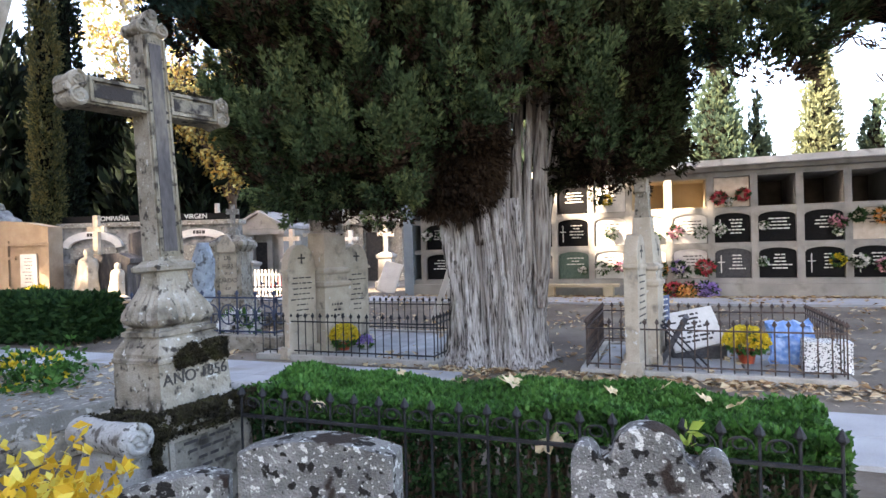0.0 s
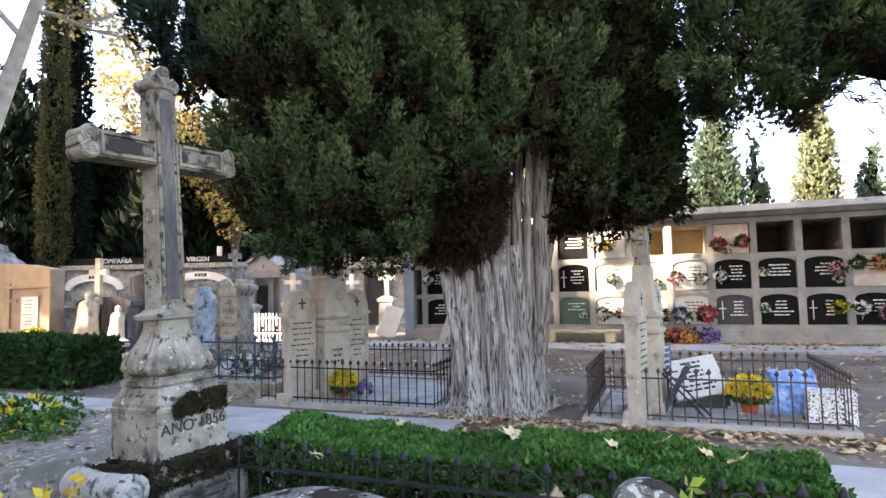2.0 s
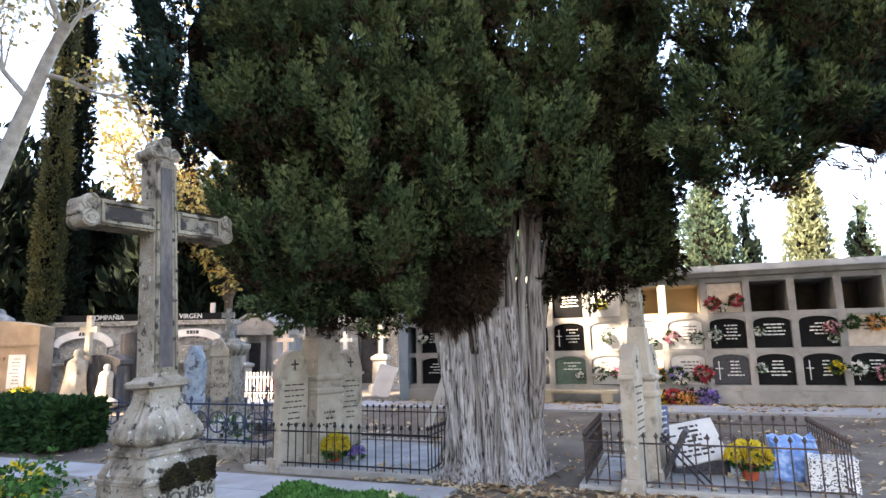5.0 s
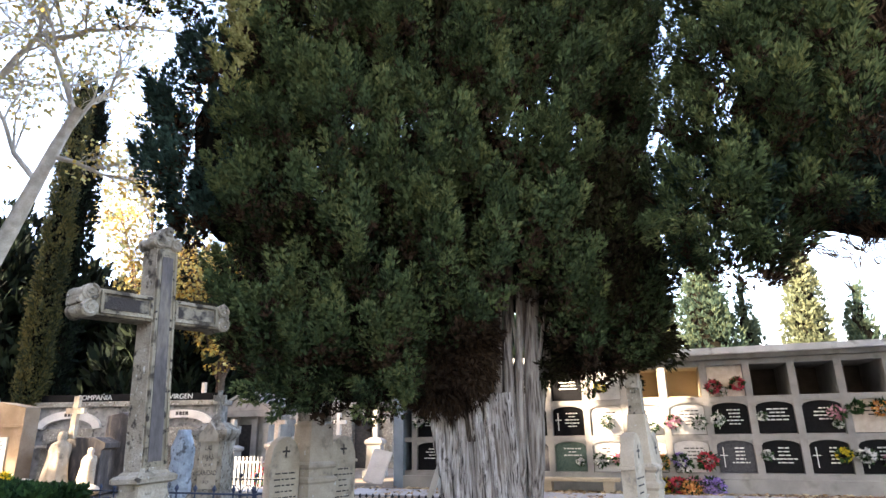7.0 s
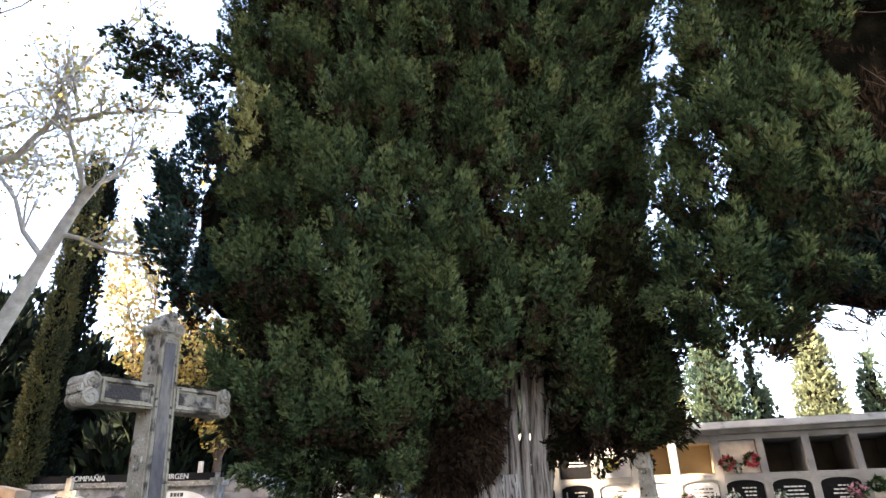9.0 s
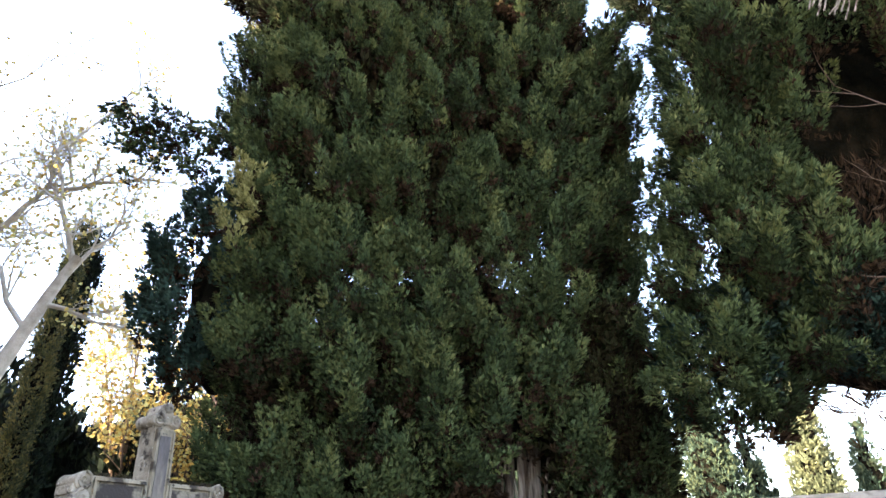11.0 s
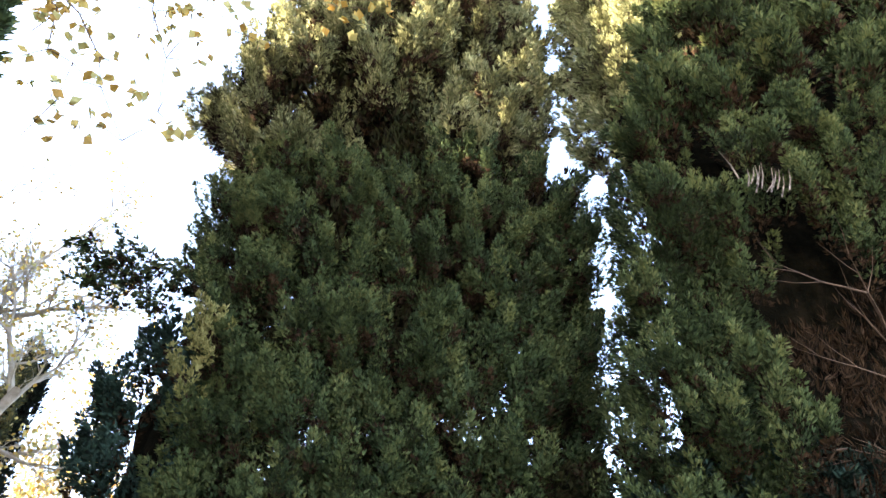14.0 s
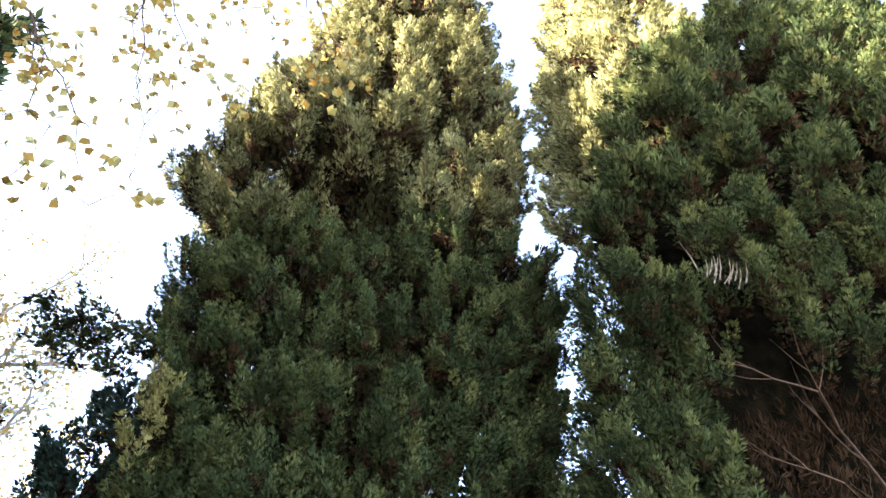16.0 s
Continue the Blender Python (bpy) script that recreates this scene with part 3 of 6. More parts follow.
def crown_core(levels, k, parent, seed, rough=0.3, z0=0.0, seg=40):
    """One lumpy near-black body added inside a crown, to stop light and darken the gaps."""
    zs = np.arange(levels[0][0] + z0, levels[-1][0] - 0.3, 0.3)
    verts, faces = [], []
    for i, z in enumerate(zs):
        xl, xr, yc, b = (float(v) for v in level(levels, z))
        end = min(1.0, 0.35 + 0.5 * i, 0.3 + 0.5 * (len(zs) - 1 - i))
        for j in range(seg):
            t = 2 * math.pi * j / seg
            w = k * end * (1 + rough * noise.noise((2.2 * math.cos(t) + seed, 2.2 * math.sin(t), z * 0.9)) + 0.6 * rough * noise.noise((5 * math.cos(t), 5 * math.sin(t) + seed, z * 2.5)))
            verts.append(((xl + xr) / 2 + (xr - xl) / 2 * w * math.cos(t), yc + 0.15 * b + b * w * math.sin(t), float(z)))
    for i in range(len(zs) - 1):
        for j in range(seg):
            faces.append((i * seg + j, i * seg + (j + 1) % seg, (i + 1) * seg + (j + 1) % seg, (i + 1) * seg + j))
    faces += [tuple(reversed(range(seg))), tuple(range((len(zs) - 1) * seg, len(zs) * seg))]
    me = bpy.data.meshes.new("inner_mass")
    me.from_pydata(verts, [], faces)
    return tagged(part("inner_mass", me, "core", parent, "near-black body added inside the crown for its shade"), kind="stuff")


MAIN = (0.72, 7.2)


def main_cypress():
    e = thing("cypress_tree", "huge old cypress with a pale fluted trunk and dark green crown", "tree", (MAIN[0], MAIN[1], 0))
    part("trunk", trunk_mesh(0.53, 0.6, 2.05, 1.0), "bark", e, "pale grey stringy bark", smooth=True)
    rng = random.Random(4)
    # pale stems that leave the trunk on one flank, each as thick as an arm
    for x0, y0, x1, r in ((0.1, -0.52, 0.12, 0.05), (0.25, -0.5, 0.27, 0.06), (0.36, -0.45, 0.42, 0.05), (0.56, -0.3, 0.62, 0.1), (0.62, -0.1, 0.9, 0.06), (0.3, -0.36, 0.5, 0.022), (0.46, -0.4, 0.36, 0.02), (0.5, -0.36, 0.78, 0.026)):
        bm = bmesh.new()
        pts = [Vector((x0, y0 * 0.8, 0.7)), Vector((x0, y0, 1.2)), Vector((x0 + 0.1 * (x1 - x0), y0, 1.7)), Vector((x0 + 0.5 * (x1 - x0), y0 * 0.95, 2.3)), Vector((x1, y0 * 0.85, 3.0)), Vector((x1 + (x1 - 0.3) * 0.5, y0 * 0.6, 4.2)), Vector((x1 + (x1 - 0.3), y0 * 0.4, 5.6))]
        tube(bm, [p + Vector((rng.uniform(-0.02, 0.02), rng.uniform(-0.02, 0.02), 0)) for p in pts], [r * 0.5, r * 1.15, r * 1.1, r, r * 0.85, r * 0.6, r * 0.2], 12)
        part("limb", bm, "bark_stem", e, smooth=True)
    # darker stems inside the crown
    for i in range(12):
        bm = bmesh.new()
        a = radians(150 + 190 * i / 12)
        r = rng.uniform(0.3, 0.5)
        p0 = Vector((r * math.cos(a) * 0.9 - 0.08, r * math.sin(a), 1.5))
        L, out, w = rng.uniform(3.0, 5.0), rng.uniform(0.1, 0.3), rng.uniform(0.05, 0.1)
        pts = [p0 + Vector((math.cos(a) * out * t * L * 0.6, math.sin(a) * out * t * L * 0.3, t * L)) + Vector((rng.uniform(-0.05, 0.05), rng.uniform(-0.05, 0.05), 0)) for t in (0, 0.15, 0.3, 0.5, 0.75, 1)]
        tube(bm, pts, [w * 0.6, w, w * 0.85, w * 0.6, w * 0.4, w * 0.1], 9)
        part("limb", bm, "bark_dark", e, smooth=True)
    return e


main_e = main_cypress()
# height, left edge, right edge, middle in depth, half depth
CROWN = [(1.75, -2.0, 1.3, 0.0, 0.8), (2.1, -2.75, 1.75, 0.0, 1.0), (2.6, -3.05, 2.0, 0, 1.15), (3.1, -3.15, 2.15, 0, 1.2), (4.2, -3.2, 2.0, 0, 1.25), (5.3, -3.2, 2.2, 0, 1.3), (6.3, -3.25, 2.25, 0, 1.35), (7.6, -3.4, 2.5, 0, 1.4), (9.5, -3.75, 2.75, 0, 1.5), (10.3, -3.6, 3.0, 0, 1.5), (11.2, -3.5, 2.2, 0, 1.5), (12.4, -4.2, 2.4, 0, 1.6), (14.5, -3.5, 2.5, 0, 1.6), (16.5, -3.2, 2.4, 0, 1.6), (19.0, -2.6, 2.3, 0, 1.5), (22.0, -1.6, 2.15, 0, 1.4), (24.6, 0.0, 1.7, 0, 1.2), (27.5, 0.6, 1.2, 0, 0.8)]


def hem_of(x):
    """Underside of the great crown along x: it opens over the pale stems."""
    return np.interp(x, [-3.6, -2.9, -2.4, -1.2, -0.75, -0.6, -0.1, 0.05, 0.75, 0.9, 1.5, 1.9, 2.5], [2.7, 2.2, 1.85, 1.7, 1.95, 2.3, 2.6, 3.15, 3.1, 2.3, 2.15, 2.4, 3.2])


crown_rng = np.random.default_rng(17)
def shrunk(levels, k, kb=None):
    """The same crown drawn in towards its middle."""
    return [(z, (xl + xr) / 2 - (xr - xl) / 2 * k, (xl + xr) / 2 + (xr - xl) / 2 * k, yc, b * (kb or k)) for z, xl, xr, yc, b in levels]


p, o = crown_points(crown_rng, CROWN[:10], 3000)
p, keep = boughs(crown_rng, p, o, 9, 0.3, gaps=1.3)
keep &= p[:, 2] > hem_of(p[:, 0]) + 0.12
# plumes thinned here, so the near-black core shows through as shade
shade = (p[:, 1] < -0.3) & (p[:, 0] > 0.9) & (p[:, 2] < 4.6) & (crown_rng.random(len(p)) < 0.45)
keep &= ~shade
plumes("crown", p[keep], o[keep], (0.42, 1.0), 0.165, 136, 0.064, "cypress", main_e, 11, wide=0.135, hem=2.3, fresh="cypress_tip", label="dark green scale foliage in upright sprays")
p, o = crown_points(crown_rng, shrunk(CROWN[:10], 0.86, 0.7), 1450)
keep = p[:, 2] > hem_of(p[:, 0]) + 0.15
plumes("inner_crown", p[keep], o[keep], (0.5, 1.0), 0.22, 40, 0.1, "cypress_shaded", main_e, 20, wide=0.14, label="brown-green foliage behind the outer sprays, darkened for shade")
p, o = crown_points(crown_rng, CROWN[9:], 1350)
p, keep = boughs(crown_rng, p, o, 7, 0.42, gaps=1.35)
plumes("crown_top", p[keep], o[keep], (0.7, 1.6), 0.165, 150, 0.1, "cypress_olive_lit", main_e, 13, wide=0.135, label="olive green scale foliage of the upper crown, brightened as sunlit")
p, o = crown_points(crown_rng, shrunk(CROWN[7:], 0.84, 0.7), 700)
plumes("inner_crown", p, o, (0.8, 1.7), 0.22, 44, 0.16, "cypress_shaded", main_e, 28, wide=0.14, label="brown-green foliage behind the outer sprays, darkened for shade")
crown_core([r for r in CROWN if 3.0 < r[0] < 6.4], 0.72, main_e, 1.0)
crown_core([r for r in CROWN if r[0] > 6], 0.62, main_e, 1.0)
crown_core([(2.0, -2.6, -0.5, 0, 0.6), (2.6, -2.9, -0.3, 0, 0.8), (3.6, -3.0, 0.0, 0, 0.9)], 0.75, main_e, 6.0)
# this hem is coloured dark for the shade under the overhang
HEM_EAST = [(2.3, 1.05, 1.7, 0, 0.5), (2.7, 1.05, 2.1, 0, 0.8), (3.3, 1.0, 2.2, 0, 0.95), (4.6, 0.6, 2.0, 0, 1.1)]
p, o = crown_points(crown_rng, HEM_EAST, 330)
plumes("crown_hem", p, o, (0.4, 0.8), 0.19, 80, 0.078, "cypress_shaded", main_e, 29, wide=0.135, hem=2.8, label="foliage of the drooping hem, its shade put into the colour")
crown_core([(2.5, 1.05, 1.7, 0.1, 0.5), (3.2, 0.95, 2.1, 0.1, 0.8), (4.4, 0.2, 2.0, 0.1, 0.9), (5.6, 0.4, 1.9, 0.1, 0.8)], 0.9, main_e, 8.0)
# one bough on the bright flank, its patch of sun put into a yellow-green colour
p = np.array([-3.2, -1.05, 6.6]) + crown_rng.normal(size=(24, 3)) * np.array([0.18, 0.1, 0.34])
plumes("yellow_bough", p, np.tile([-0.4, -0.9, 0.0], (24, 1)), (0.3, 0.55), 0.2, 70, 0.062, "cypress_sun_patch", main_e, 30, wide=0.135, label="bough of scale foliage coloured yellow-green as if sunlit")
# a bluish bough that hangs out behind, and a sparse spray above it
BOUGH = [(4.5, -4.4, -3.4, 0.9, 0.3), (5.1, -4.8, -3.0, 0.9, 0.6), (6.2, -5.0, -2.8, 0.9, 0.7), (7.2, -4.7, -2.8, 0.9, 0.7), (8.1, -4.2, -3.2, 0.9, 0.4)]
p, o = crown_points(crown_rng, BOUGH, 300)
p, keep = boughs(crown_rng, p, o, 12, 0.3)
p, o = p[keep], o[keep]
plumes("side_bough", p, o, (0.45, 0.9), 0.22, 64, 0.088, "cypress_blue", main_e, 18, label="bluish green hanging bough")
crown_core(BOUGH, 0.6, main_e, 3.0)
t = crown_rng.random(70)
p = np.stack([-3.9 - 1.9 * t, 0.1 + 0.3 * crown_rng.normal(size=70), 8.7 + 0.25 * crown_rng.normal(size=70) + 0.15 * t], 1)
plumes("side_spray", p, np.tile([-1.0, -0.2, -0.1], (70, 1)), (0.3, 0.6), 0.2, 34, 0.085, "cypress", main_e, 19, up=0.3, label="sparse spray of foliage standing out from the crown")
HANG = [(-0.42, -0.58, 2.5, 0.28, 0.14, 0.52), (-0.2, -0.62, 2.7, 0.18, 0.12, 0.55), (-0.68, -0.4, 2.5, 0.22, 0.3, 0.55)]
foliage("inner_foliage", HANG, 1000, 0.1, "cypress_brown", main_e, 12, spread=0.13, wide=0.1, up=-0.5, label="dry brown inner twigs hanging over the trunk")

SIDE = (6.2, 4.6)
side_e = thing("cypress_tree", "dark spreading cypress with bare brown lower branches", "tree", (SIDE[0], SIDE[1], 0))
# bark coloured dark to sink into the shade of the hollow
part("trunk", trunk_mesh(0.4, 0.36, 4.6, 2.0), "bark_dark", side_e, smooth=True)
SIDE_CROWN = [(3.0, -3.4, 2.0, 0.6, 0.6), (3.7, -3.45, 2.2, 0.6, 0.8), (4.5, -3.3, 2.4, 0.5, 0.9), (5.6, -3.05, 2.6, 0.4, 1.0), (7.0, -2.75, 3.5, 0.2, 1.1), (8.4, -2.85, 4.5, 0.1, 1.2), (9.8, -2.3, 5.0, 0.0, 1.3), (11.4, -1.8, 6.0, 0.0, 1.4), (14.0, -0.4, 8.0, -0.2, 1.4), (16.2, 1.2, 8.5, -0.3, 1.2), (17.8, 4.0, 8.0, -0.3, 0.8)]
p, o = crown_points(crown_rng, SIDE_CROWN, 2700, 105)
p, keep = boughs(crown_rng, p, o, 10, 0.36, gaps=1.3)
hollow = (p[:, 0] > -2.05 + 0.25 * np.sin(p[:, 2] * 3)) & (p[:, 2] < 6.4 + 0.3 * np.sin(p[:, 0] * 4))
hollow &= p[:, 2] > 3.5 + 0.3 * np.sin(p[:, 0] * 6)
hem = np.interp(p[:, 0], [-3.4, -2.8, -2.3, -1.9, -1.4], [3.3, 3.2, 3.6, 3.3, 3.1])
keep &= ~hollow & (p[:, 2] > hem) & ~((p[:, 0] > -1.7) & (p[:, 2] < 3.6))
low = p[:, 2] < 9.0
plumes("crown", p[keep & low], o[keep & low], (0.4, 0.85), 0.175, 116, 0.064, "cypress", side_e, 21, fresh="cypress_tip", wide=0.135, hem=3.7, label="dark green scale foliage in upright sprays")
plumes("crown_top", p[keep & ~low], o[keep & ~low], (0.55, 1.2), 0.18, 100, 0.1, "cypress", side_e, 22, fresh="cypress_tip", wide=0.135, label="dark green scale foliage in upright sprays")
# its near edge and the loose hem, through which the sky glints
EDGE = [(3.1, -3.4, -2.7, 0.6, 0.3), (3.5, -3.5, -2.2, 0.6, 0.4), (4.5, -3.3, -2.0, 0.6, 0.5), (5.6, -3.05, -1.8, 0.5, 0.5), (7.0, -2.75, -1.6, 0.4, 0.5), (8.4, -2.8, -1.4, 0.3, 0.5)]
p, o = crown_points(crown_rng, EDGE, 380)
plumes("crown_edge", p, o, (0.4, 0.8), 0.19, 70, 0.075, "cypress", side_e, 26, wide=0.135, label="dark green scale foliage in upright sprays")
HEM = [(3.35, -3.5, -0.6, 0.7, 0.3), (3.9, -3.6, 0.2, 0.7, 0.6), (4.6, -3.4, 0.6, 0.7, 0.6)]
p, o = crown_points(crown_rng, HEM, 230)
p = p[p[:, 2] > np.interp(p[:, 0], [-3.5, -2.9, -2.45, -2.0, -1.2], [3.4, 3.45, 3.8, 3.55, 3.4])]
plumes("crown_hem", p, np.tile([-0.2, -0.7, -0.5], (len(p), 1)), (0.3, 0.65), 0.2, 56, 0.075, "cypress_blue", side_e, 27, up=0.2, wide=0.135, label="loose bluish green hem of the crown")
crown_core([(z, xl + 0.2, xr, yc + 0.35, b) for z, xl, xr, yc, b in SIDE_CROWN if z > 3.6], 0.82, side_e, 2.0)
foliage("inner_foliage", [(-0.9, 0.3, 4.6, 1.3, 0.6, 1.3), (0.2, 0.2, 5.0, 1.5, 0.7, 1.4), (-1.2, 0.3, 3.6, 0.9, 0.5, 0.5), (-0.2, 0.1, 3.5, 1.2, 0.5, 0.5)], 420, 0.16, "cypress_brown", side_e, 24, spread=0.28, wide=0.05, depth=0.4, label="dry brown inner twigs")
# the tall neighbour whose sunlit top shows between the two crowns
BACK = [(8.0, -1.8, 2.2, 0, 1.8), (13.9, -3.2, 2.6, 0, 2.2), (16.0, -3.5, 2.8, 0, 2.2), (19.5, -3.2, 2.8, 0, 2.4), (24.0, -2.5, 2.8, 0, 2.4), (31.0, -1.3, 2.6, 0, 2.0), (38.0, 0.3, 1.2, 0, 0.8)]
back_e = thing("cypress_tree", "tall cypress behind, its top yellow-green in the sun", "tree", (9.3, 9.0, 0))
bm = bmesh.new()
tube(bm, [(0, 0, -0.1), (0, 0, 12), (0, 0, 30)], [0.4, 0.3, 0.05], 10)
part("trunk", bm, "bark", back_e, smooth=True)
p, o = crown_points(crown_rng, BACK, 1500)
p, keep = boughs(crown_rng, p, o, 9, 0.45, gaps=1.4)
# the whole crown takes the sun-brightened olive
plumes("crown", p[keep], o[keep], (0.9, 1.7), 0.2, 80, 0.17, "cypress_olive_lit", back_e, 25, wide=0.14)
crown_core(BACK, 0.7, back_e, 7.0)


def bare_branches(parent, seed, n, start, reach, r0, material="twig"):
    """Branches that fork twice, each one a part."""
    rng = random.Random(seed)
    for _ in range(n):
        bm = bmesh.new()
        a = rng.uniform(math.pi * 0.75, math.pi * 1.35)
        p = Vector(start) + Vector((0, 0, rng.uniform(-0.9, 0.9)))
        d = Vector((math.cos(a), math.sin(a), rng.uniform(-0.05, 0.35))).normalized()
        stack = [(p, d, reach * rng.uniform(0.6, 1.0), r0 * rng.uniform(0.6, 1), 0)]
        while stack:
            p, d, L, r, k = stack.pop()
            pts, q = [p], p
            for i in range(4):
                d = (d + Vector((rng.uniform(-0.16, 0.16), rng.uniform(-0.16, 0.16), rng.uniform(-0.08, 0.16)))).normalized()
                q = q + d * L / 4
                pts.append(q)
                if k < 2 and i > 0:
                    stack.append((q, (d + Vector((rng.uniform(-0.8, 0.8), rng.uniform(-0.8, 0.8), rng.uniform(-0.4, 0.5)))).normalized(), L * 0.5, r * 0.45, k + 1))
            tube(bm, pts, [r, r * 0.8, r * 0.6, r * 0.4, r * 0.12], 5)
        part("branch", bm, material, parent, smooth=True)


twig_rng = random.Random(91)
for i in range(14):
    bm = bmesh.new()
    p = Vector((-1.95 + 0.036 * i + twig_rng.uniform(-0.06, 0.06), -1.12 + twig_rng.uniform(-0.08, 0.04), 7.35 - 0.012 * i + twig_rng.uniform(-0.1, 0.1)))
    d = Vector((0.06 * (i - 6) / 6 + twig_rng.uniform(-0.13, 0.13), -0.08, twig_rng.uniform(0.16, 0.42)))
    tube(bm, [p, p + d * 0.5 + Vector((0.02, 0, 0)), p + d], [0.011, 0.009, 0.004], 5)
    part("twig", bm, "bark_stem", side_e, "pale broken twig", smooth=True)
bare_branches(side_e, 5, 6, (-0.2, -0.35, 4.3), 1.9, 0.03)


def column_cypress(at, h, r, n, size, label, seed, material="cypress_far", pointed=1.0, spread=0.4, per=7, up=1.1):
    e = thing("cypress_tree", label, "tree", (at[0], at[1], ground_z(at[0], at[1])))
    bm = bmesh.new()
    tube(bm, [(0, 0, -0.1), (0, 0, h * 0.4), (0, 0, h * 0.9)], [r * 0.22, r * 0.15, 0.02], 8)
    part("trunk", bm, "bark", e)
    rng = random.Random(seed)
    lobes, z = [], 0.6
    while z < h:
        t = z / h
        rr = r * (1 - t ** 1.6 * pointed) * min(1, 0.55 + 1.5 * t) + 0.12
        lobes.append((rng.uniform(-0.12, 0.12) * r, rng.uniform(-0.12, 0.12) * r, z, rr, rr, max(0.9, rr * 1.5)))
        z += max(0.7, rr * 0.95)
    inner_mass(lobes, 0.7, e, seed, 2)
    foliage("crown", lobes, int(n * 0.5), size * 1.15, material, e, seed, up=up, per=per, spread=spread, blades=4, wide=0.16, depth=0.25)
    return e


# tall cypresses added to the west, out of view, to keep the plots in shade
for i, (x, y, h) in enumerate(((-9.6, -12.6, 24), (-11.2, -10.2, 31), (-12.6, -7.4, 31), (-13.6, -4.6, 29), (-14.6, -2.0, 24), (-15.7, 0.3, 21.5))):
    column_cypress((x, y), h, 2.0, 1000, 0.8, "unseen columnar cypress added to cast shade", 60 + i, "cypress", spread=0.6, per=6)
# more added out of view, to shade the hedge, tombs and far graves
for i, (x, y, h) in enumerate(((-31.0, 8.4, 26), (-31.8, 10.4, 26), (-32.6, 12.6, 26), (-19.9, 3.9, 9.0), (-17.2, 3.0, 13.6))):
    column_cypress((x, y), h, 2.3, 900, 0.8, "unseen columnar cypress added to cast shade", 120 + i, "cypress", spread=0.6, per=6, pointed=0.7)
column_cypress((-30.3, 6.3), 24, 1.6, 900, 0.6, "unseen columnar cypress added to cast shade", 126, "cypress", spread=0.5, per=6, pointed=0.6)
# the one whose edge stands high beside the plots
column_cypress((-13.4, 9.0), 24, 2.0, 2600, 0.45, "tall dark columnar cypress beside the walk", 70, "cypress")
# beyond the niches
column_cypress((20.9, 44.0), 15.6, 2.7, 3200, 0.3, "broad conical blue-green cypress beyond the niches", 71, pointed=0.98, spread=0.3)
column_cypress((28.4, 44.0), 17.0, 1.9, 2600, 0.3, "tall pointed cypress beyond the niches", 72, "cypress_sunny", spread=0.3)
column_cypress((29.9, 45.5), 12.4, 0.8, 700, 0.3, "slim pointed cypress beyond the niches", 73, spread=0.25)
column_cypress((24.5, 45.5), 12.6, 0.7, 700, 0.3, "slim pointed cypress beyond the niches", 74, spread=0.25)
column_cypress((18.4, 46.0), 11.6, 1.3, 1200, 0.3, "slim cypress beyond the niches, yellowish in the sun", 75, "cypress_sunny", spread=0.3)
column_cypress((34.0, 46.0), 12.0, 1.6, 1200, 0.35, "conical cypress beyond the niches", 76, spread=0.3)
column_cypress((26.4, 48.0), 9.6, 1.8, 1000, 0.35, "broad low cypress beyond the niches", 77, spread=0.3)
# the ivy-hung column and the dark wood behind the tombs
column_cypress((-14.2, 20.6), 15.0, 0.34, 6500, 0.11, "narrow columnar cypress with ivy, sunlit on one side", 80, "ivy", pointed=0.5, spread=0.14)
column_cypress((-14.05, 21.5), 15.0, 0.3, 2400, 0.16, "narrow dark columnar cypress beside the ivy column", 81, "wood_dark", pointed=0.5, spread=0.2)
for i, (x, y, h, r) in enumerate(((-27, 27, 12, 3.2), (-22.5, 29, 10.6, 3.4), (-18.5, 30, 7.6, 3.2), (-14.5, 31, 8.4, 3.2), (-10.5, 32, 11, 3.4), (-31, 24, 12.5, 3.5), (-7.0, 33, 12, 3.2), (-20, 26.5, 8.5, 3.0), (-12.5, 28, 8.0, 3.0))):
    column_cypress((x, y), h, r, 1500, 0.6, "evergreen of the wood behind the tombs, darkened for dense shade", 90 + i, "wood_dark", pointed=0.7, spread=0.6, per=6)
for i, (x, y, h, r) in enumerate(((-3.2, 34, 9, 3), (1, 35, 8, 3), (5.5, 36, 8, 3), (10, 38, 8.5, 3), (13.2, 40, 8.8, 2.6))):
    column_cypress((x, y), h, r, 1100, 0.6, "evergreen of the far belt of trees", 100 + i, "cypress_far", pointed=0.7, spread=0.6, per=6)


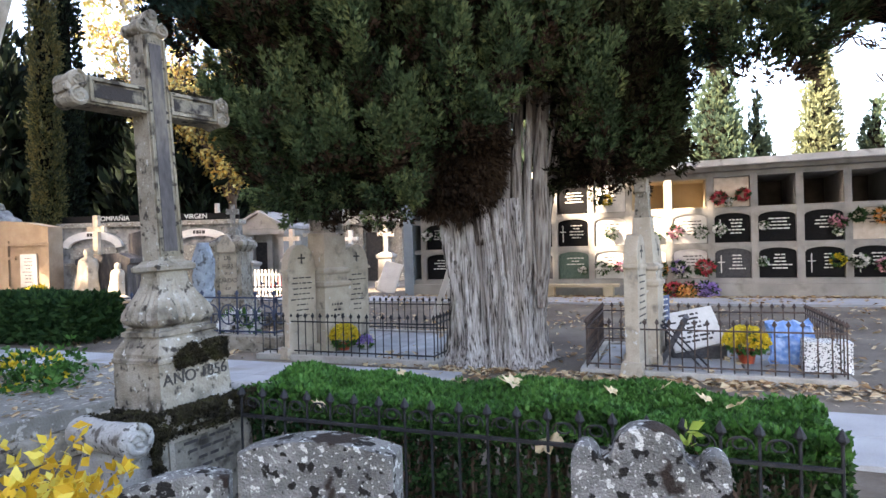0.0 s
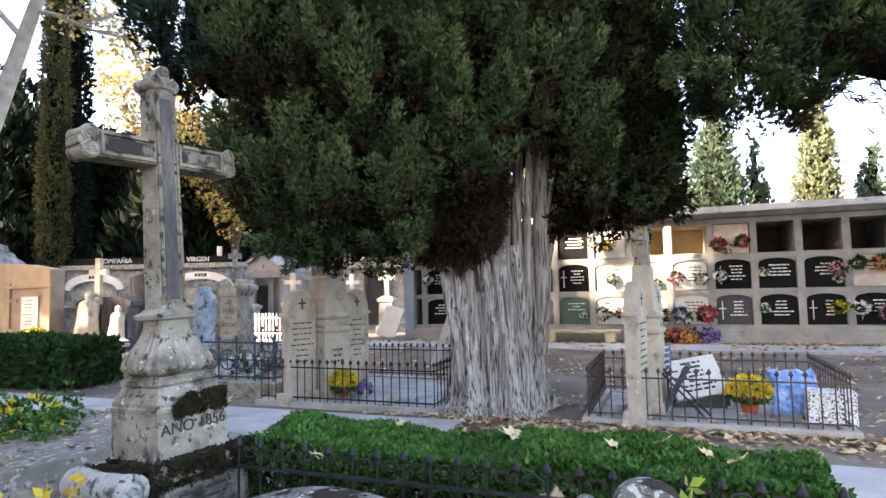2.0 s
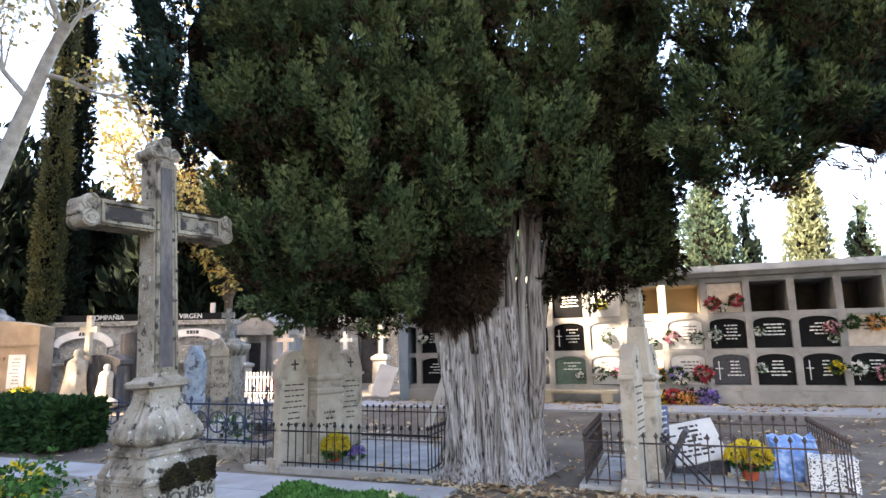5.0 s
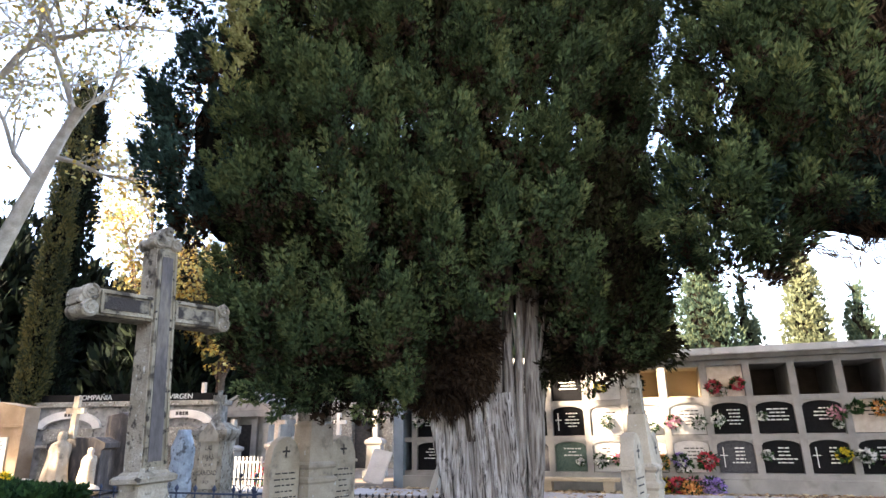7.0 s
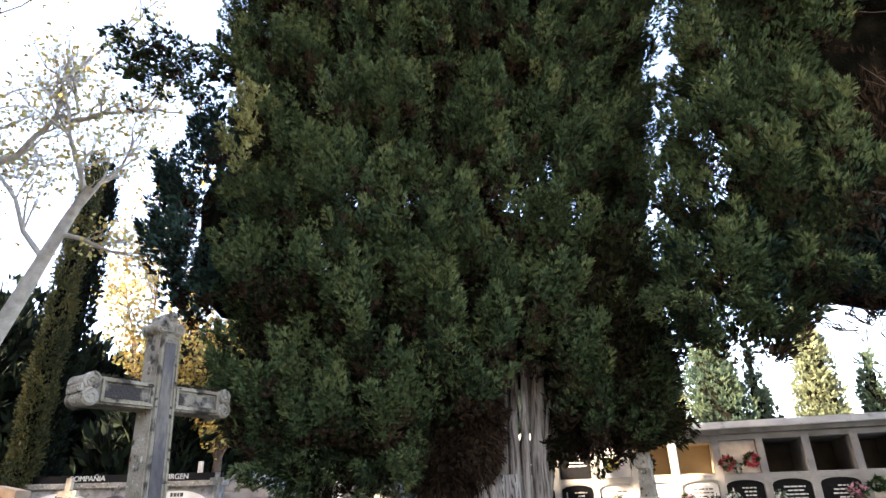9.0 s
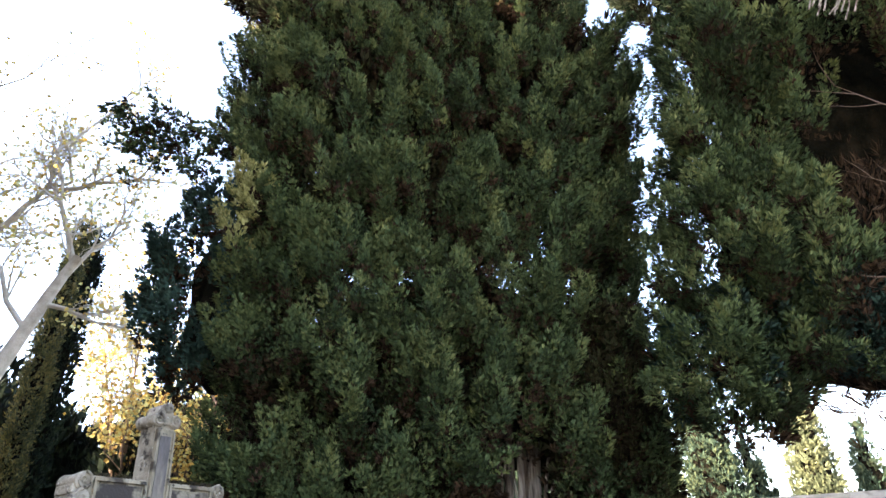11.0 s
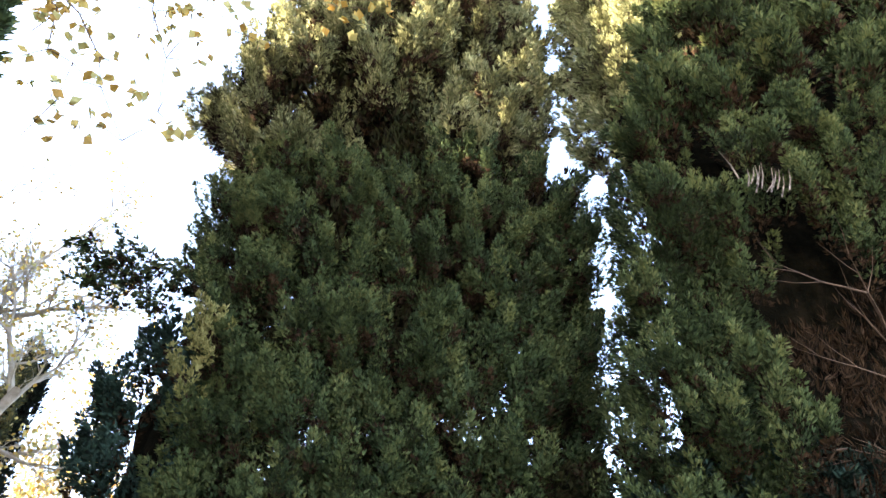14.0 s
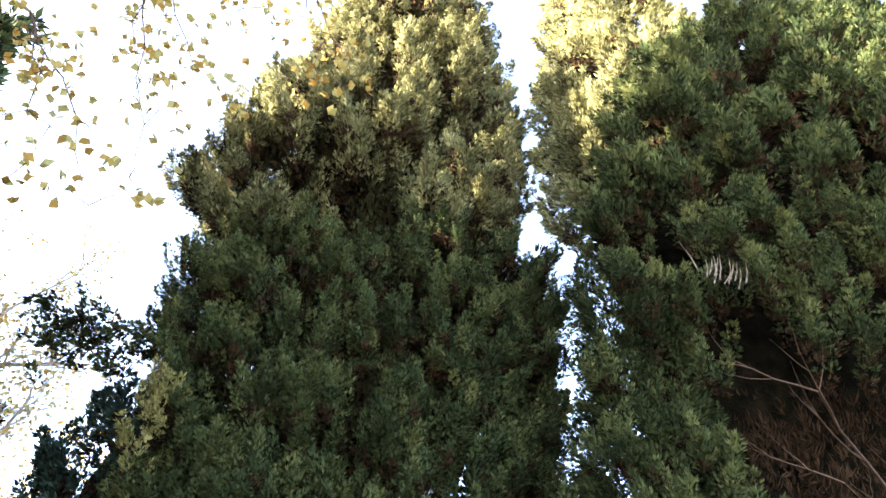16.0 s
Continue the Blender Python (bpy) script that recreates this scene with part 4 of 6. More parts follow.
def autumn_tree(at, trunk, limbs, clouds, n, leaf, label, seed, bark="bark_plane"):
    """A pale trunk with crooked limbs, fine twigs and sparse yellow leaves in the given clouds."""
    e = thing("plane_tree", label, "tree", (at[0], at[1], ground_z(at[0], at[1])))
    rng = random.Random(seed)
    bm = bmesh.new()
    tube(bm, [Vector(p) for p, _ in trunk], [r for _, r in trunk], 12)
    part("trunk", bm, bark, e, smooth=True)
    nrg = np.random.default_rng(seed)
    tips = []
    for start, end, r in limbs:
        bm = bmesh.new()
        stack = [(Vector(start), Vector(end), r, 0)]
        while stack:
            p, q, r, k = stack.pop()
            d, L = (q - p), (q - p).length
            pts = [p]
            for i in range(1, 5):
                pts.append(p + d * i / 4 + Vector((rng.uniform(-1, 1), rng.uniform(-1, 1), rng.uniform(-0.6, 1))) * L * 0.05)
            tube(bm, pts, [r, r * 0.8, r * 0.62, r * 0.45, r * 0.3], 6 if k < 2 else 4)
            if k > 0:
                tips += pts[1:]
            if k < 3:
                for c in pts[1:]:
                    for _ in range(2):
                        o = (d.normalized() + Vector((rng.uniform(-1, 1), rng.uniform(-1, 1), rng.uniform(-0.5, 0.9)))).normalized()
                        stack.append((c, c + o * L * rng.uniform(0.35, 0.6), r * 0.38, k + 1))
        part("limb", bm, bark, e, smooth=True)
    tips = np.array([tuple(t) for t in tips])
    pick = tips[nrg.integers(0, len(tips), n)] + nrg.normal(size=(n, 3)) * 0.16
    q = sprigs(nrg, pick, nrg.normal(size=(n, 3)) + np.array([0, 0, -0.4]), leaf, 2, 1.2, 0.42)
    part("leaves", quads_mesh("leaves", q), "yellow_leaf", e, "sparse yellow autumn leaves")
    return e


autumn_tree((-10.6, 11.0), [((0, 0, -0.1), 0.26), ((0.6, 0, 2.0), 0.22), ((1.2, 0, 3.8), 0.19), ((1.85, 0, 5.7), 0.16), ((2.5, 0, 7.7), 0.12), ((2.75, 0.1, 8.6), 0.09)],
            [((1.4, 0, 4.6), (-0.6, -0.4, 8.0), 0.1), ((2.4, 0, 7.4), (4.0, 0.2, 6.9), 0.06), ((2.5, 0, 7.7), (3.3, 0.4, 9.8), 0.07), ((2.7, 0.1, 8.4), (1.7, -0.4, 11.2), 0.08), ((0.2, 0.1, 9.2), (1.9, 0.2, 10.8), 0.1), ((1.6, 0.2, 10.5), (3.6, 0.2, 10.9), 0.08), ((2.2, 0, 6.8), (0.6, -0.5, 9.4), 0.07), ((-0.6, -0.4, 8.0), (0.3, 0.1, 9.3), 0.1), ((-0.6, -0.4, 8.0), (-0.2, -0.5, 12.6), 0.08), ((1.7, -0.4, 11.2), (3.0, 0.0, 13.6), 0.05)],
            None, 2600, 0.1, "pale leaning plane tree with sparse yellow leaves", 41)


def hanging_twig(parent, rng, start, end, r):
    """A crooked dark twig with short side twigs; returns where its leaves sit."""
    bm = bmesh.new()
    p, q = Vector(start), Vector(end)
    pts = [p.lerp(q, k / 6) + Vector((rng.uniform(-1, 1), rng.uniform(-1, 1), rng.uniform(-1, 1))) * 0.14 * (0 < k) for k in range(7)]
    tube(bm, pts, [r * (1 - 0.13 * k) for k in range(7)], 6)
    tips = []
    for k in range(2, 7):
        for _ in range(2):
            d = Vector((rng.uniform(-1, 1), rng.uniform(-0.6, 0.6), rng.uniform(-1, 0.4))) * 0.55
            tube(bm, [pts[k], pts[k] + d * 0.5 + Vector((0, 0, 0.05)), pts[k] + d], [r * 0.4, r * 0.3, r * 0.12], 4)
            tips += [pts[k] + d * 0.6, pts[k] + d]
    part("twig", bm, "twig", parent, smooth=True)
    return tips


over_e = thing("plane_tree", "plane tree reaching over the plots with a few yellow leaves", "tree", (-7.5, -0.5, 0))
bm = bmesh.new()
tube(bm, [(0, 0, -0.1), (0.1, 0, 4), (0.2, 0.2, 9), (0.4, 0.4, 15)], [0.35, 0.28, 0.22, 0.12], 12)
part("trunk", bm, "bark_plane", over_e, smooth=True)
for a, b, r in (((0.2, 0.2, 9.0), (3.0, 3.6, 14.6), 0.09), ((0.4, 0.4, 13.0), (5.4, 4.0, 16.5), 0.09), ((0.2, 0.2, 8.5), (1.6, 4.0, 12.6), 0.08)):
    bm = bmesh.new()
    p, q = Vector(a), Vector(b)
    tube(bm, [p, p.lerp(q, 0.35) + Vector((0, 0, 0.5)), p.lerp(q, 0.7) + Vector((0, 0, 0.4)), q], [r, r * 0.8, r * 0.6, r * 0.4], 8)
    part("limb", bm, "bark_plane", over_e, smooth=True)
twig_rng, tips = random.Random(77), []
for a, b in (((1.6, 4.0, 12.6), (3.6, 4.0, 8.5)), ((1.6, 4.0, 12.6), (2.6, 4.0, 10.6)), ((3.0, 3.6, 14.6), (3.9, 4.0, 11.0)), ((3.0, 3.6, 14.6), (4.7, 4.0, 8.6)), ((3.0, 3.6, 14.6), (5.1, 4.0, 10.6)), ((5.4, 4.0, 16.5), (5.0, 4.0, 13.0)), ((5.4, 4.0, 16.5), (6.6, 4.0, 11.6)), ((5.4, 4.0, 16.5), (7.2, 4.0, 11.4)), ((1.6, 4.0, 12.6), (4.4, 4.0, 7.9))):
    tips += hanging_twig(over_e, twig_rng, a, b, 0.018)
leaf_rng = np.random.default_rng(78)
tips = np.array([tuple(t) for t in tips])
p = tips[leaf_rng.integers(0, len(tips), 300)] + leaf_rng.normal(size=(300, 3)) * 0.24
part("leaves", quads_mesh("leaves", sprigs(leaf_rng, p, leaf_rng.normal(size=(300, 3)) + np.array([0, 0, -0.4]), 0.15, 3, 0.9, 0.4)), "yellow_leaf", over_e, "sparse yellow autumn leaves")
for i, (x, y, h) in enumerate(((-12.9, 25.5, 13.5), (-9.6, 26.0, 8.8))):
    autumn_tree((x, y), [((0, 0, -0.1), 0.25), ((0.1, 0, h * 0.4), 0.18), ((0, 0, h * 0.6), 0.12)],
                [((0, 0, h * 0.35), (1.6, 0, h * 0.75), 0.08), ((0, 0, h * 0.4), (-1.6, 0.3, h * 0.8), 0.08), ((0, 0, h * 0.5), (0.4, -0.8, h), 0.08), ((0.1, 0, h * 0.3), (0.5, -1.4, h * 0.6), 0.07)],
                None, 3000, 0.17, "yellow autumn tree lit by the low sun", 43 + i, "twig")


# ---- hedges ----
def hedge(u0, u1, v0, v1, h, n, size, material, label, seed, wide=0.3, side=1.0, old=""):
    e = thing("hedge", label, "hedge", G((u0 + u1) / 2, (v0 + v1) / 2), GRID)
    rng = np.random.default_rng(seed)
    a, b = (u1 - u0) / 2, (v1 - v0) / 2
    areas = np.array([4 * a * b * 1.9, 2 * a * h * side, 2 * a * h * side, 2 * b * h * side, 2 * b * h * side])
    f = rng.choice(5, n, p=areas / areas.sum())
    x, y, z = rng.uniform(-a, a, n), rng.uniform(-b, b, n), rng.uniform(0.05, h, n)
    nrm = np.zeros((n, 3))
    for i, (ax, sg) in enumerate(((2, 1), (1, -1), (1, 1), (0, -1), (0, 1))):
        m = f == i
        nrm[m, ax] = sg
        if i == 0:
            z[m] = h - 0.09 * rng.random(m.sum()) ** 2 * 2
        elif ax == 1:
            y[m] = sg * (b - 0.12 * rng.random(m.sum()))
        else:
            x[m] = sg * (a - 0.12 * rng.random(m.sum()))
    wob = 0.03 * np.sin(x * 3.1) + 0.02 * np.sin(x * 7.7 + y * 5) + 0.015 * np.sin(y * 11)
    z += np.where(f == 0, wob, 0)
    y += np.where((f == 1) | (f == 2), wob * nrm[:, 1], 0)
    p = np.stack([x, y, z], 1)
    q = sprigs(rng, p, nrm + np.array([0, 0, 0.5]) + rng.normal(size=p.shape) * 0.5, size * (0.6 + 0.8 * rng.random(n)), 5, 1.0, wide)
    # the sides get a darker leaf material that stands for their shade
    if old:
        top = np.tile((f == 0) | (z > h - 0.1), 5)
        part("foliage", quads_mesh("foliage", q[top]), material, e, "clipped top in a lighter, lit green")
        part("side_foliage", quads_mesh("side_foliage", q[~top]), old, e, "sparse leaves at the sides, darkened for shade")
    else:
        part("foliage", quads_mesh("foliage", q), material, e)
    bm = bmesh.new()
    r = random.Random(seed)
    for i in range(int((u1 - u0) * 60)):
        px, py = r.uniform(-a + 0.05, a - 0.05), r.uniform(-b + 0.04, b - 0.05)
        tube(bm, [(px, py, -0.02), (px + r.uniform(-0.05, 0.05), py + r.uniform(-0.05, 0.05), h * 0.5), (px + r.uniform(-0.15, 0.15), py + r.uniform(-0.15, 0.15), h * 0.92)], [0.012, 0.009, 0.004], 5)
    tagged(part("stem_tangle", bm, "twig", e), kind="stuff")
    return e


hedge(-2.22, 0.97, 2.52, 3.3, 0.61, 36000, 0.032, "hedge", "clipped box hedge with lighter green top behind an iron railing", 31, side=0.26, old="hedge_dark")
hedge(-13.5, -9.12, 6.6, 7.5, 0.73, 9000, 0.13, "hedge_dark", "clipped dark green hedge beside the walk", 32)


# ---- railings ----
def railing(name, label, u0, u1, v0, v1, z0, h, step, material, tip=0.05, drop=0.12):
    """Upright bars with spear tips between two rails, along one side of a plot."""
    e = thing(name, label, "railing", G(u0, v0, z0), GRID)
    L = math.hypot(u1 - u0, v1 - v0)
    e.matrix_world = pose(*G(u0, v0, z0), 0, 0, GRID + math.degrees(math.atan2(v1 - v0, u1 - u0)))
    for z in (0.06, h - drop):
        bm = bmesh.new()
        box(bm, 0, L, -0.011, 0.011, z - 0.008, z + 0.008)
        part("rail", bm, material, e)
    bm = bmesh.new()
    tube(bm, [(0, 0, 0), (0, 0, h - tip * 1.4)], 0.0075, 6)
    square_lathe(bm, [(0.006, h - tip * 1.5), (0.008, h - tip * 1.3), (0.022, h - tip * 0.95), (0.02, h - tip * 0.75), (0.002, h)], 6)
    me = mesh_of(bm, "bar")
    me.materials.append(M[material])
    n = max(1, round(L / step))
    for i in range(n + 1):
        b = part("bar", me, material, e)
        b.location = (L * i / n, 0, 0)
    return e


for a in ((-0.63, 1.9, 6.44, 6.44), (-0.63, 1.9, 8.3, 8.3), (1.9, 1.9, 6.44, 8.3), (-0.63, -0.63, 6.44, 8.3)):
    railing("railing", "rusty spear-topped iron railing round a grave plot", a[0], a[1], a[2], a[3], 0.06, 0.58, 0.125, "iron_rust")
for a in ((-5.1, -2.5, 6.42, 6.42), (-5.1, -2.5, 8.9, 8.9), (-2.5, -2.5, 6.42, 8.9)):
    railing("railing", "dark iron railing round the grave of the pale steles", a[0], a[1], a[2], a[3], 0.06, 0.58, 0.12, "iron")
hedge_rail = railing("railing", "black iron railing with spear tips and scrolls before the hedge", -2.1, 0.9, 2.38, 2.38, 0.0, 0.7, 0.152, "iron", 0.05, 0.17)
bm = bmesh.new()
for sg in (-1, 1):
    tube(bm, [(0.076 + sg * 0.055 * math.cos(radians(a)) * (1 - i * 0.055), 0, 0.60 - 0.045 * math.sin(radians(a)) * (1 - i * 0.055)) for i, a in enumerate(range(-200, 95, 24))], 0.0045, 5)
scroll_me = mesh_of(bm, "scroll")
scroll_me.materials.append(M["iron"])
for i in range(19):
    sc = part("scroll", scroll_me, "iron", hedge_rail)
    sc.location = (3.15 / 21 * i, 0, 0)


# ---- lettering ----
def lettering(text, size, at, parent, material, turn=(90, 0, 0), depth=0.002, align="CENTER", name="lettering"):
    cu = bpy.data.curves.new(name, "FONT")
    cu.body, cu.size, cu.extrude, cu.align_x, cu.align_y = text, size, depth, align, "CENTER"
    cu.materials.append(M[material])
    ob = new(name, cu)
    ob.parent = parent
    ob.matrix_basis = pose(*at, *turn)
    return ob


def bars(bm, rng, x0, x1, y, z_top, rows, row_h, bar_h, full=0.9, out=0.002):
    """Lines of writing too small to read, as thin raised bars of word length."""
    w = x1 - x0
    for r in range(rows):
        L = w * rng.uniform(0.35, full)
        x = (x0 + x1) / 2 - L / 2
        z = z_top - r * row_h
        while x < (x0 + x1) / 2 + L / 2 - 0.01:
            k = min(rng.uniform(0.04, 0.12) * w / 0.5, (x0 + x1) / 2 + L / 2 - x)
            box(bm, x, x + k, y - out, y + 0.001, z - bar_h, z)
            x += k + 0.02
    return bm


def latin_cross(bm, x, y0, y1, z, h, w, t):
    prism(bm, [(x - t / 2, z), (x + t / 2, z), (x + t / 2, z + h * 0.58), (x + w / 2, z + h * 0.58), (x + w / 2, z + h * 0.58 + t), (x + t / 2, z + h * 0.58 + t), (x + t / 2, z + h), (x - t / 2, z + h), (x - t / 2, z + h * 0.58 + t), (x - w / 2, z + h * 0.58 + t), (x - w / 2, z + h * 0.58), (x - t / 2, z + h * 0.58)], y0, y1)
    return bm


def spiral(bm, cx, cz, r, y0, y1, start=90.0, turns=1.6, thick=0.018, hand=1):
    """A volute: a ridge wound inward on a drum whose axis is y."""
    n = 22
    pts = []
    for i in range(n + 1):
        t = i / n
        a = radians(start) + hand * 2 * math.pi * turns * t
        rr = r * (1 - 0.8 * t) - thick * 0.3
        pts.append((cx + rr * math.cos(a), y0, cz + rr * math.sin(a)))
    tube(bm, pts, [thick * (1 - 0.45 * i / n) for i in range(n + 1)], 6)
    return bm


def drum(bm, cx, cz, r, y0, y1, sides=20, waist=0.0):
    ys = [y0, y0 + (y1 - y0) * 0.04, y0 + (y1 - y0) * 0.3, (y0 + y1) / 2, y0 + (y1 - y0) * 0.7, y0 + (y1 - y0) * 0.96, y1]
    rs = [r * 0.93, r, r * (1 - waist * 0.7), r * (1 - waist), r * (1 - waist * 0.7), r, r * 0.93]
    rings = [[bm.verts.new((cx + q * math.cos(2 * math.pi * k / sides), y, cz + q * math.sin(2 * math.pi * k / sides))) for k in range(sides)] for y, q in zip(ys, rs)]
    for a, b in zip(rings, rings[1:]):
        for k in range(sides):
            bm.faces.new((a[k], b[k], b[(k + 1) % sides], a[(k + 1) % sides]))
    bm.faces.new(rings[0]), bm.faces.new(list(reversed(rings[-1])))
    return bm


def frame_ring(bm, x0, x1, z0, z1, y0, y1, t):
    """A raised rectangular moulding on a face that looks along -y (y0 is the outer side)."""
    box(bm, x0, x1, y0, y1, z0, z0 + t, 0.002), box(bm, x0, x1, y0, y1, z1 - t, z1, 0.002)
    box(bm, x0, x0 + t, y0, y1, z0 + t, z1 - t, 0.002), box(bm, x1 - t, x1, y0, y1, z0 + t, z1 - t, 0.002)
    return bm


def moss_patch(parent, x0, x1, y0, y1, z, n, seed, drop=0.0, face=None):
    """A cushion of moss: low lumps with a ragged outline."""
    rng = np.random.default_rng(seed)
    pts = np.stack([rng.uniform(x0, x1, n), rng.uniform(y0, y1, n), z - drop * rng.random(n) ** 2], 1)
    ragged = np.array([noise.noise(Vector(p) * 11 + Vector((seed, 0, 0))) + 0.6 * noise.noise(Vector(p) * 31) for p in pts]) > -0.12
    pts = pts[ragged] + rng.normal(size=(ragged.sum(), 3)) * 0.006
    n = len(pts)
    ax = np.tile(np.array([0, 0, 1.0]) if face is None else np.array(face), (n, 1)) + rng.normal(size=(n, 3)) * 0.5
    q = sprigs(rng, pts, ax, 0.013 * (0.5 + rng.random(n)), 3, 1.3, 0.4)
    return tagged(part("moss", quads_mesh("moss", q), "moss", parent, "dark brown moss"), kind="stuff")


# ---- monument with the stone cross ----
def cross_monument():
    e = thing("cross_monument", "weathered stone cross on a bulbous mossy pedestal, dated on its die", "monument", (-1.515, 3.02, -0.04), 59)
    e.matrix_world = pose(-1.515, 3.02, -0.06) @ pose(0, 0, 0, 0, -3.2, 0) @ pose(0, 0, 0, 0, 0, 59)
    # the dated face looks along -y, the arms lie along x
    bm = bmesh.new()
    box(bm, -0.30, 0.30, -0.30, 0.30, 0.0, 0.60, 0.012)
    part("base", bm, "stone", e)
    bm = bmesh.new()
    box(bm, -0.33, 0.33, -0.33, 0.33, 0.58, 0.66, 0.02, 0.04)
    part("base_moulding", bm, "stone", e)
    bm = bmesh.new()
    frame_ring(bm, -0.26, 0.26, 0.04, 0.55, -0.316, -0.30, 0.03)
    panel = part("panel_frame", bm, "stone", e)
    bm = bmesh.new()
    box(bm, -0.23, 0.23, -0.3025, -0.298, 0.07, 0.52)
    part("panel", bm, "panel_stain", e, "stained dark inscription panel")
    rng = random.Random(2)
    bm = bmesh.new()
    bars(bm, rng, -0.19, 0.19, -0.3035, 0.5, 9, 0.05, 0.016, 0.9)
    part("inscription", bm, "letter_dark", e)
    for side in (-1, 1):
        bm = bmesh.new()
        drum(bm, side * 0.44, 0.6, 0.092, -0.34, 0.2, waist=0.14)
        spiral(bm, side * 0.44, 0.6, 0.084, -0.342, 0, 90, 1.7, 0.02, side)
        part("volute", bm, "stone_pale", e, smooth=True)
        bm = bmesh.new()
        prism(bm, [(side * 0.3, 0.0), (side * 0.62, 0.0), (side * 0.58, 0.12), (side * 0.44, 0.5), (side * 0.3, 0.55)], -0.24, 0.2, "y", 0.008)
        part("scroll_foot", bm, "stone_pale", e)
    bm = bmesh.new()
    square_lathe(bm, [(0.25, 0.655), (0.246, 0.675), (0.23, 0.68), (0.221, 0.93), (0.228, 0.935), (0.228, 0.955), (0.22, 0.965), (0.22, 0.985), (0.185, 1.05), (0.17, 1.075)])
    part("die", bm, "stone", e)
    lettering("AÑO 1856", 0.092, (0.0, -0.2275, 0.84), e, "letter_dark", depth=0.003)
    bm = bmesh.new()
    square_lathe(bm, [(0.17, 1.075), (0.185, 1.08), (0.185, 1.105), (0.165, 1.11), (0.165, 1.125)])
    part("collar", bm, "stone", e)
    # gadrooned bulb: square in plan with lobes on each face
    bm = bmesh.new()
    rings, seg = [], 64
    for r, z, lobe in ((0.155, 1.125, 0.0), (0.18, 1.145, 0.012), (0.192, 1.175, 0.018), (0.186, 1.21, 0.018), (0.162, 1.26, 0.014), (0.132, 1.31, 0.009), (0.11, 1.36, 0.004), (0.1, 1.41, 0.0), (0.1, 1.44, 0.0)):
        ring = []
        for k in range(seg):
            a = 2 * math.pi * k / seg
            c, s = math.cos(a), math.sin(a)
            sq = 1 / (abs(c) ** 7 + abs(s) ** 7) ** (1 / 7)
            rr = r * sq + 1.8 * lobe * (abs(math.sin(a * 10)) - 0.6)
            ring.append(bm.verts.new((rr * c, rr * s, z)))
        rings.append(ring)
    for a, b in zip(rings, rings[1:]):
        for k in range(seg):
            bm.faces.new((a[k], a[(k + 1) % seg], b[(k + 1) % seg], b[k]))
    bm.faces.new(rings[-1])
    part("bulb", bm, "stone", e)
    bm = bmesh.new()
    square_lathe(bm, [(0.102, 1.44), (0.126, 1.45), (0.128, 1.475), (0.116, 1.487), (0.1, 1.492), (0.086, 1.51)])
    part("shaft_moulding", bm, "stone", e)
    bm = bmesh.new()
    square_lathe(bm, [(0.08, 1.5), (0.066, 2.85)])
    shaft = part("shaft", bm, "stone", e)
    # sunk grey panels with raised borders on the front of shaft and arms
    bm = bmesh.new()
    prism(bm, [(-0.073, 1.53), (0.073, 1.53), (0.06, 2.82), (-0.06, 2.82)], -0.085, -0.065)
    part("front_border", bm, "stone_streaked", e)
    bm = bmesh.new()
    prism(bm, [(-0.042, 1.56), (0.042, 1.56), (0.036, 2.78), (-0.036, 2.78)], -0.089, -0.083)
    part("inlay", bm, "panel_grey", e, "dark slate inlay")
    for side in (-1, 1):
        bm = bmesh.new()
        prism(bm, [(side * 0.06, 1.54), (side * 0.074, 1.54), (side * 0.061, 2.81), (side * 0.049, 2.81)], -0.097, -0.083)
        part("bead", bm, "stone_streaked", e)
    bm = bmesh.new()
    for sx in (-1, 1):
        box(bm, sx * 0.24 - 0.18, sx * 0.24 + 0.18, -0.075, 0.075, 2.365, 2.520, 0.006)
    part("arm", bm, "stone_streaked", e)
    for sx in (-1, 1):
        bm = bmesh.new()
        frame_ring(bm, sx * 0.235 - 0.16, sx * 0.235 + 0.16, 2.376, 2.510, -0.092, -0.075, 0.018)
        part("arm_border", bm, "stone_streaked", e)
        bm = bmesh.new()
        box(bm, sx * 0.235 - 0.135, sx * 0.235 + 0.135, -0.081, -0.074, 2.405, 2.480, 0.002)
        part("inlay", bm, "inlay_worn", e, "worn inlay with dark patches")
        for cz in (2.400, 2.488):
            bm = bmesh.new()
            drum(bm, sx * 0.45, cz, 0.05, -0.085, 0.085, waist=0.12)
            spiral(bm, sx * 0.45, cz, 0.048, -0.087, 0, 90, 1.5, 0.009, sx if cz > 2.440 else -sx)
            part("scroll", bm, "stone", e, smooth=True)
        bm = bmesh.new()
        box(bm, sx * 0.42 - 0.03, sx * 0.42 + 0.03, -0.072, 0.072, 2.370, 2.520, 0.01)
        part("arm_end", bm, "stone", e)
        bm = bmesh.new()
        box(bm, sx * 0.485 - 0.02, sx * 0.485 + 0.02, -0.075, 0.075, 2.425, 2.475, 0.012)
        part("arm_tongue", bm, "stone", e)
    for cx in (-0.06, 0.06):
        bm = bmesh.new()
        drum(bm, cx, 2.875, 0.042, -0.085, 0.085, waist=0.1)
        spiral(bm, cx, 2.875, 0.04, -0.087, 0, 90, 1.5, 0.009, 1 if cx > 0 else -1)
        part("scroll", bm, "stone", e, smooth=True)
    bm = bmesh.new()
    prism(bm, [(-0.07, 2.85), (0.07, 2.85), (0.035, 2.95), (0.0, 2.97), (-0.035, 2.95)], -0.08, 0.08, "y", 0.012)
    part("crest", bm, "stone", e)
    bm = bmesh.new()
    drum(bm, 0, 2.955, 0.032, -0.09, 0.09)
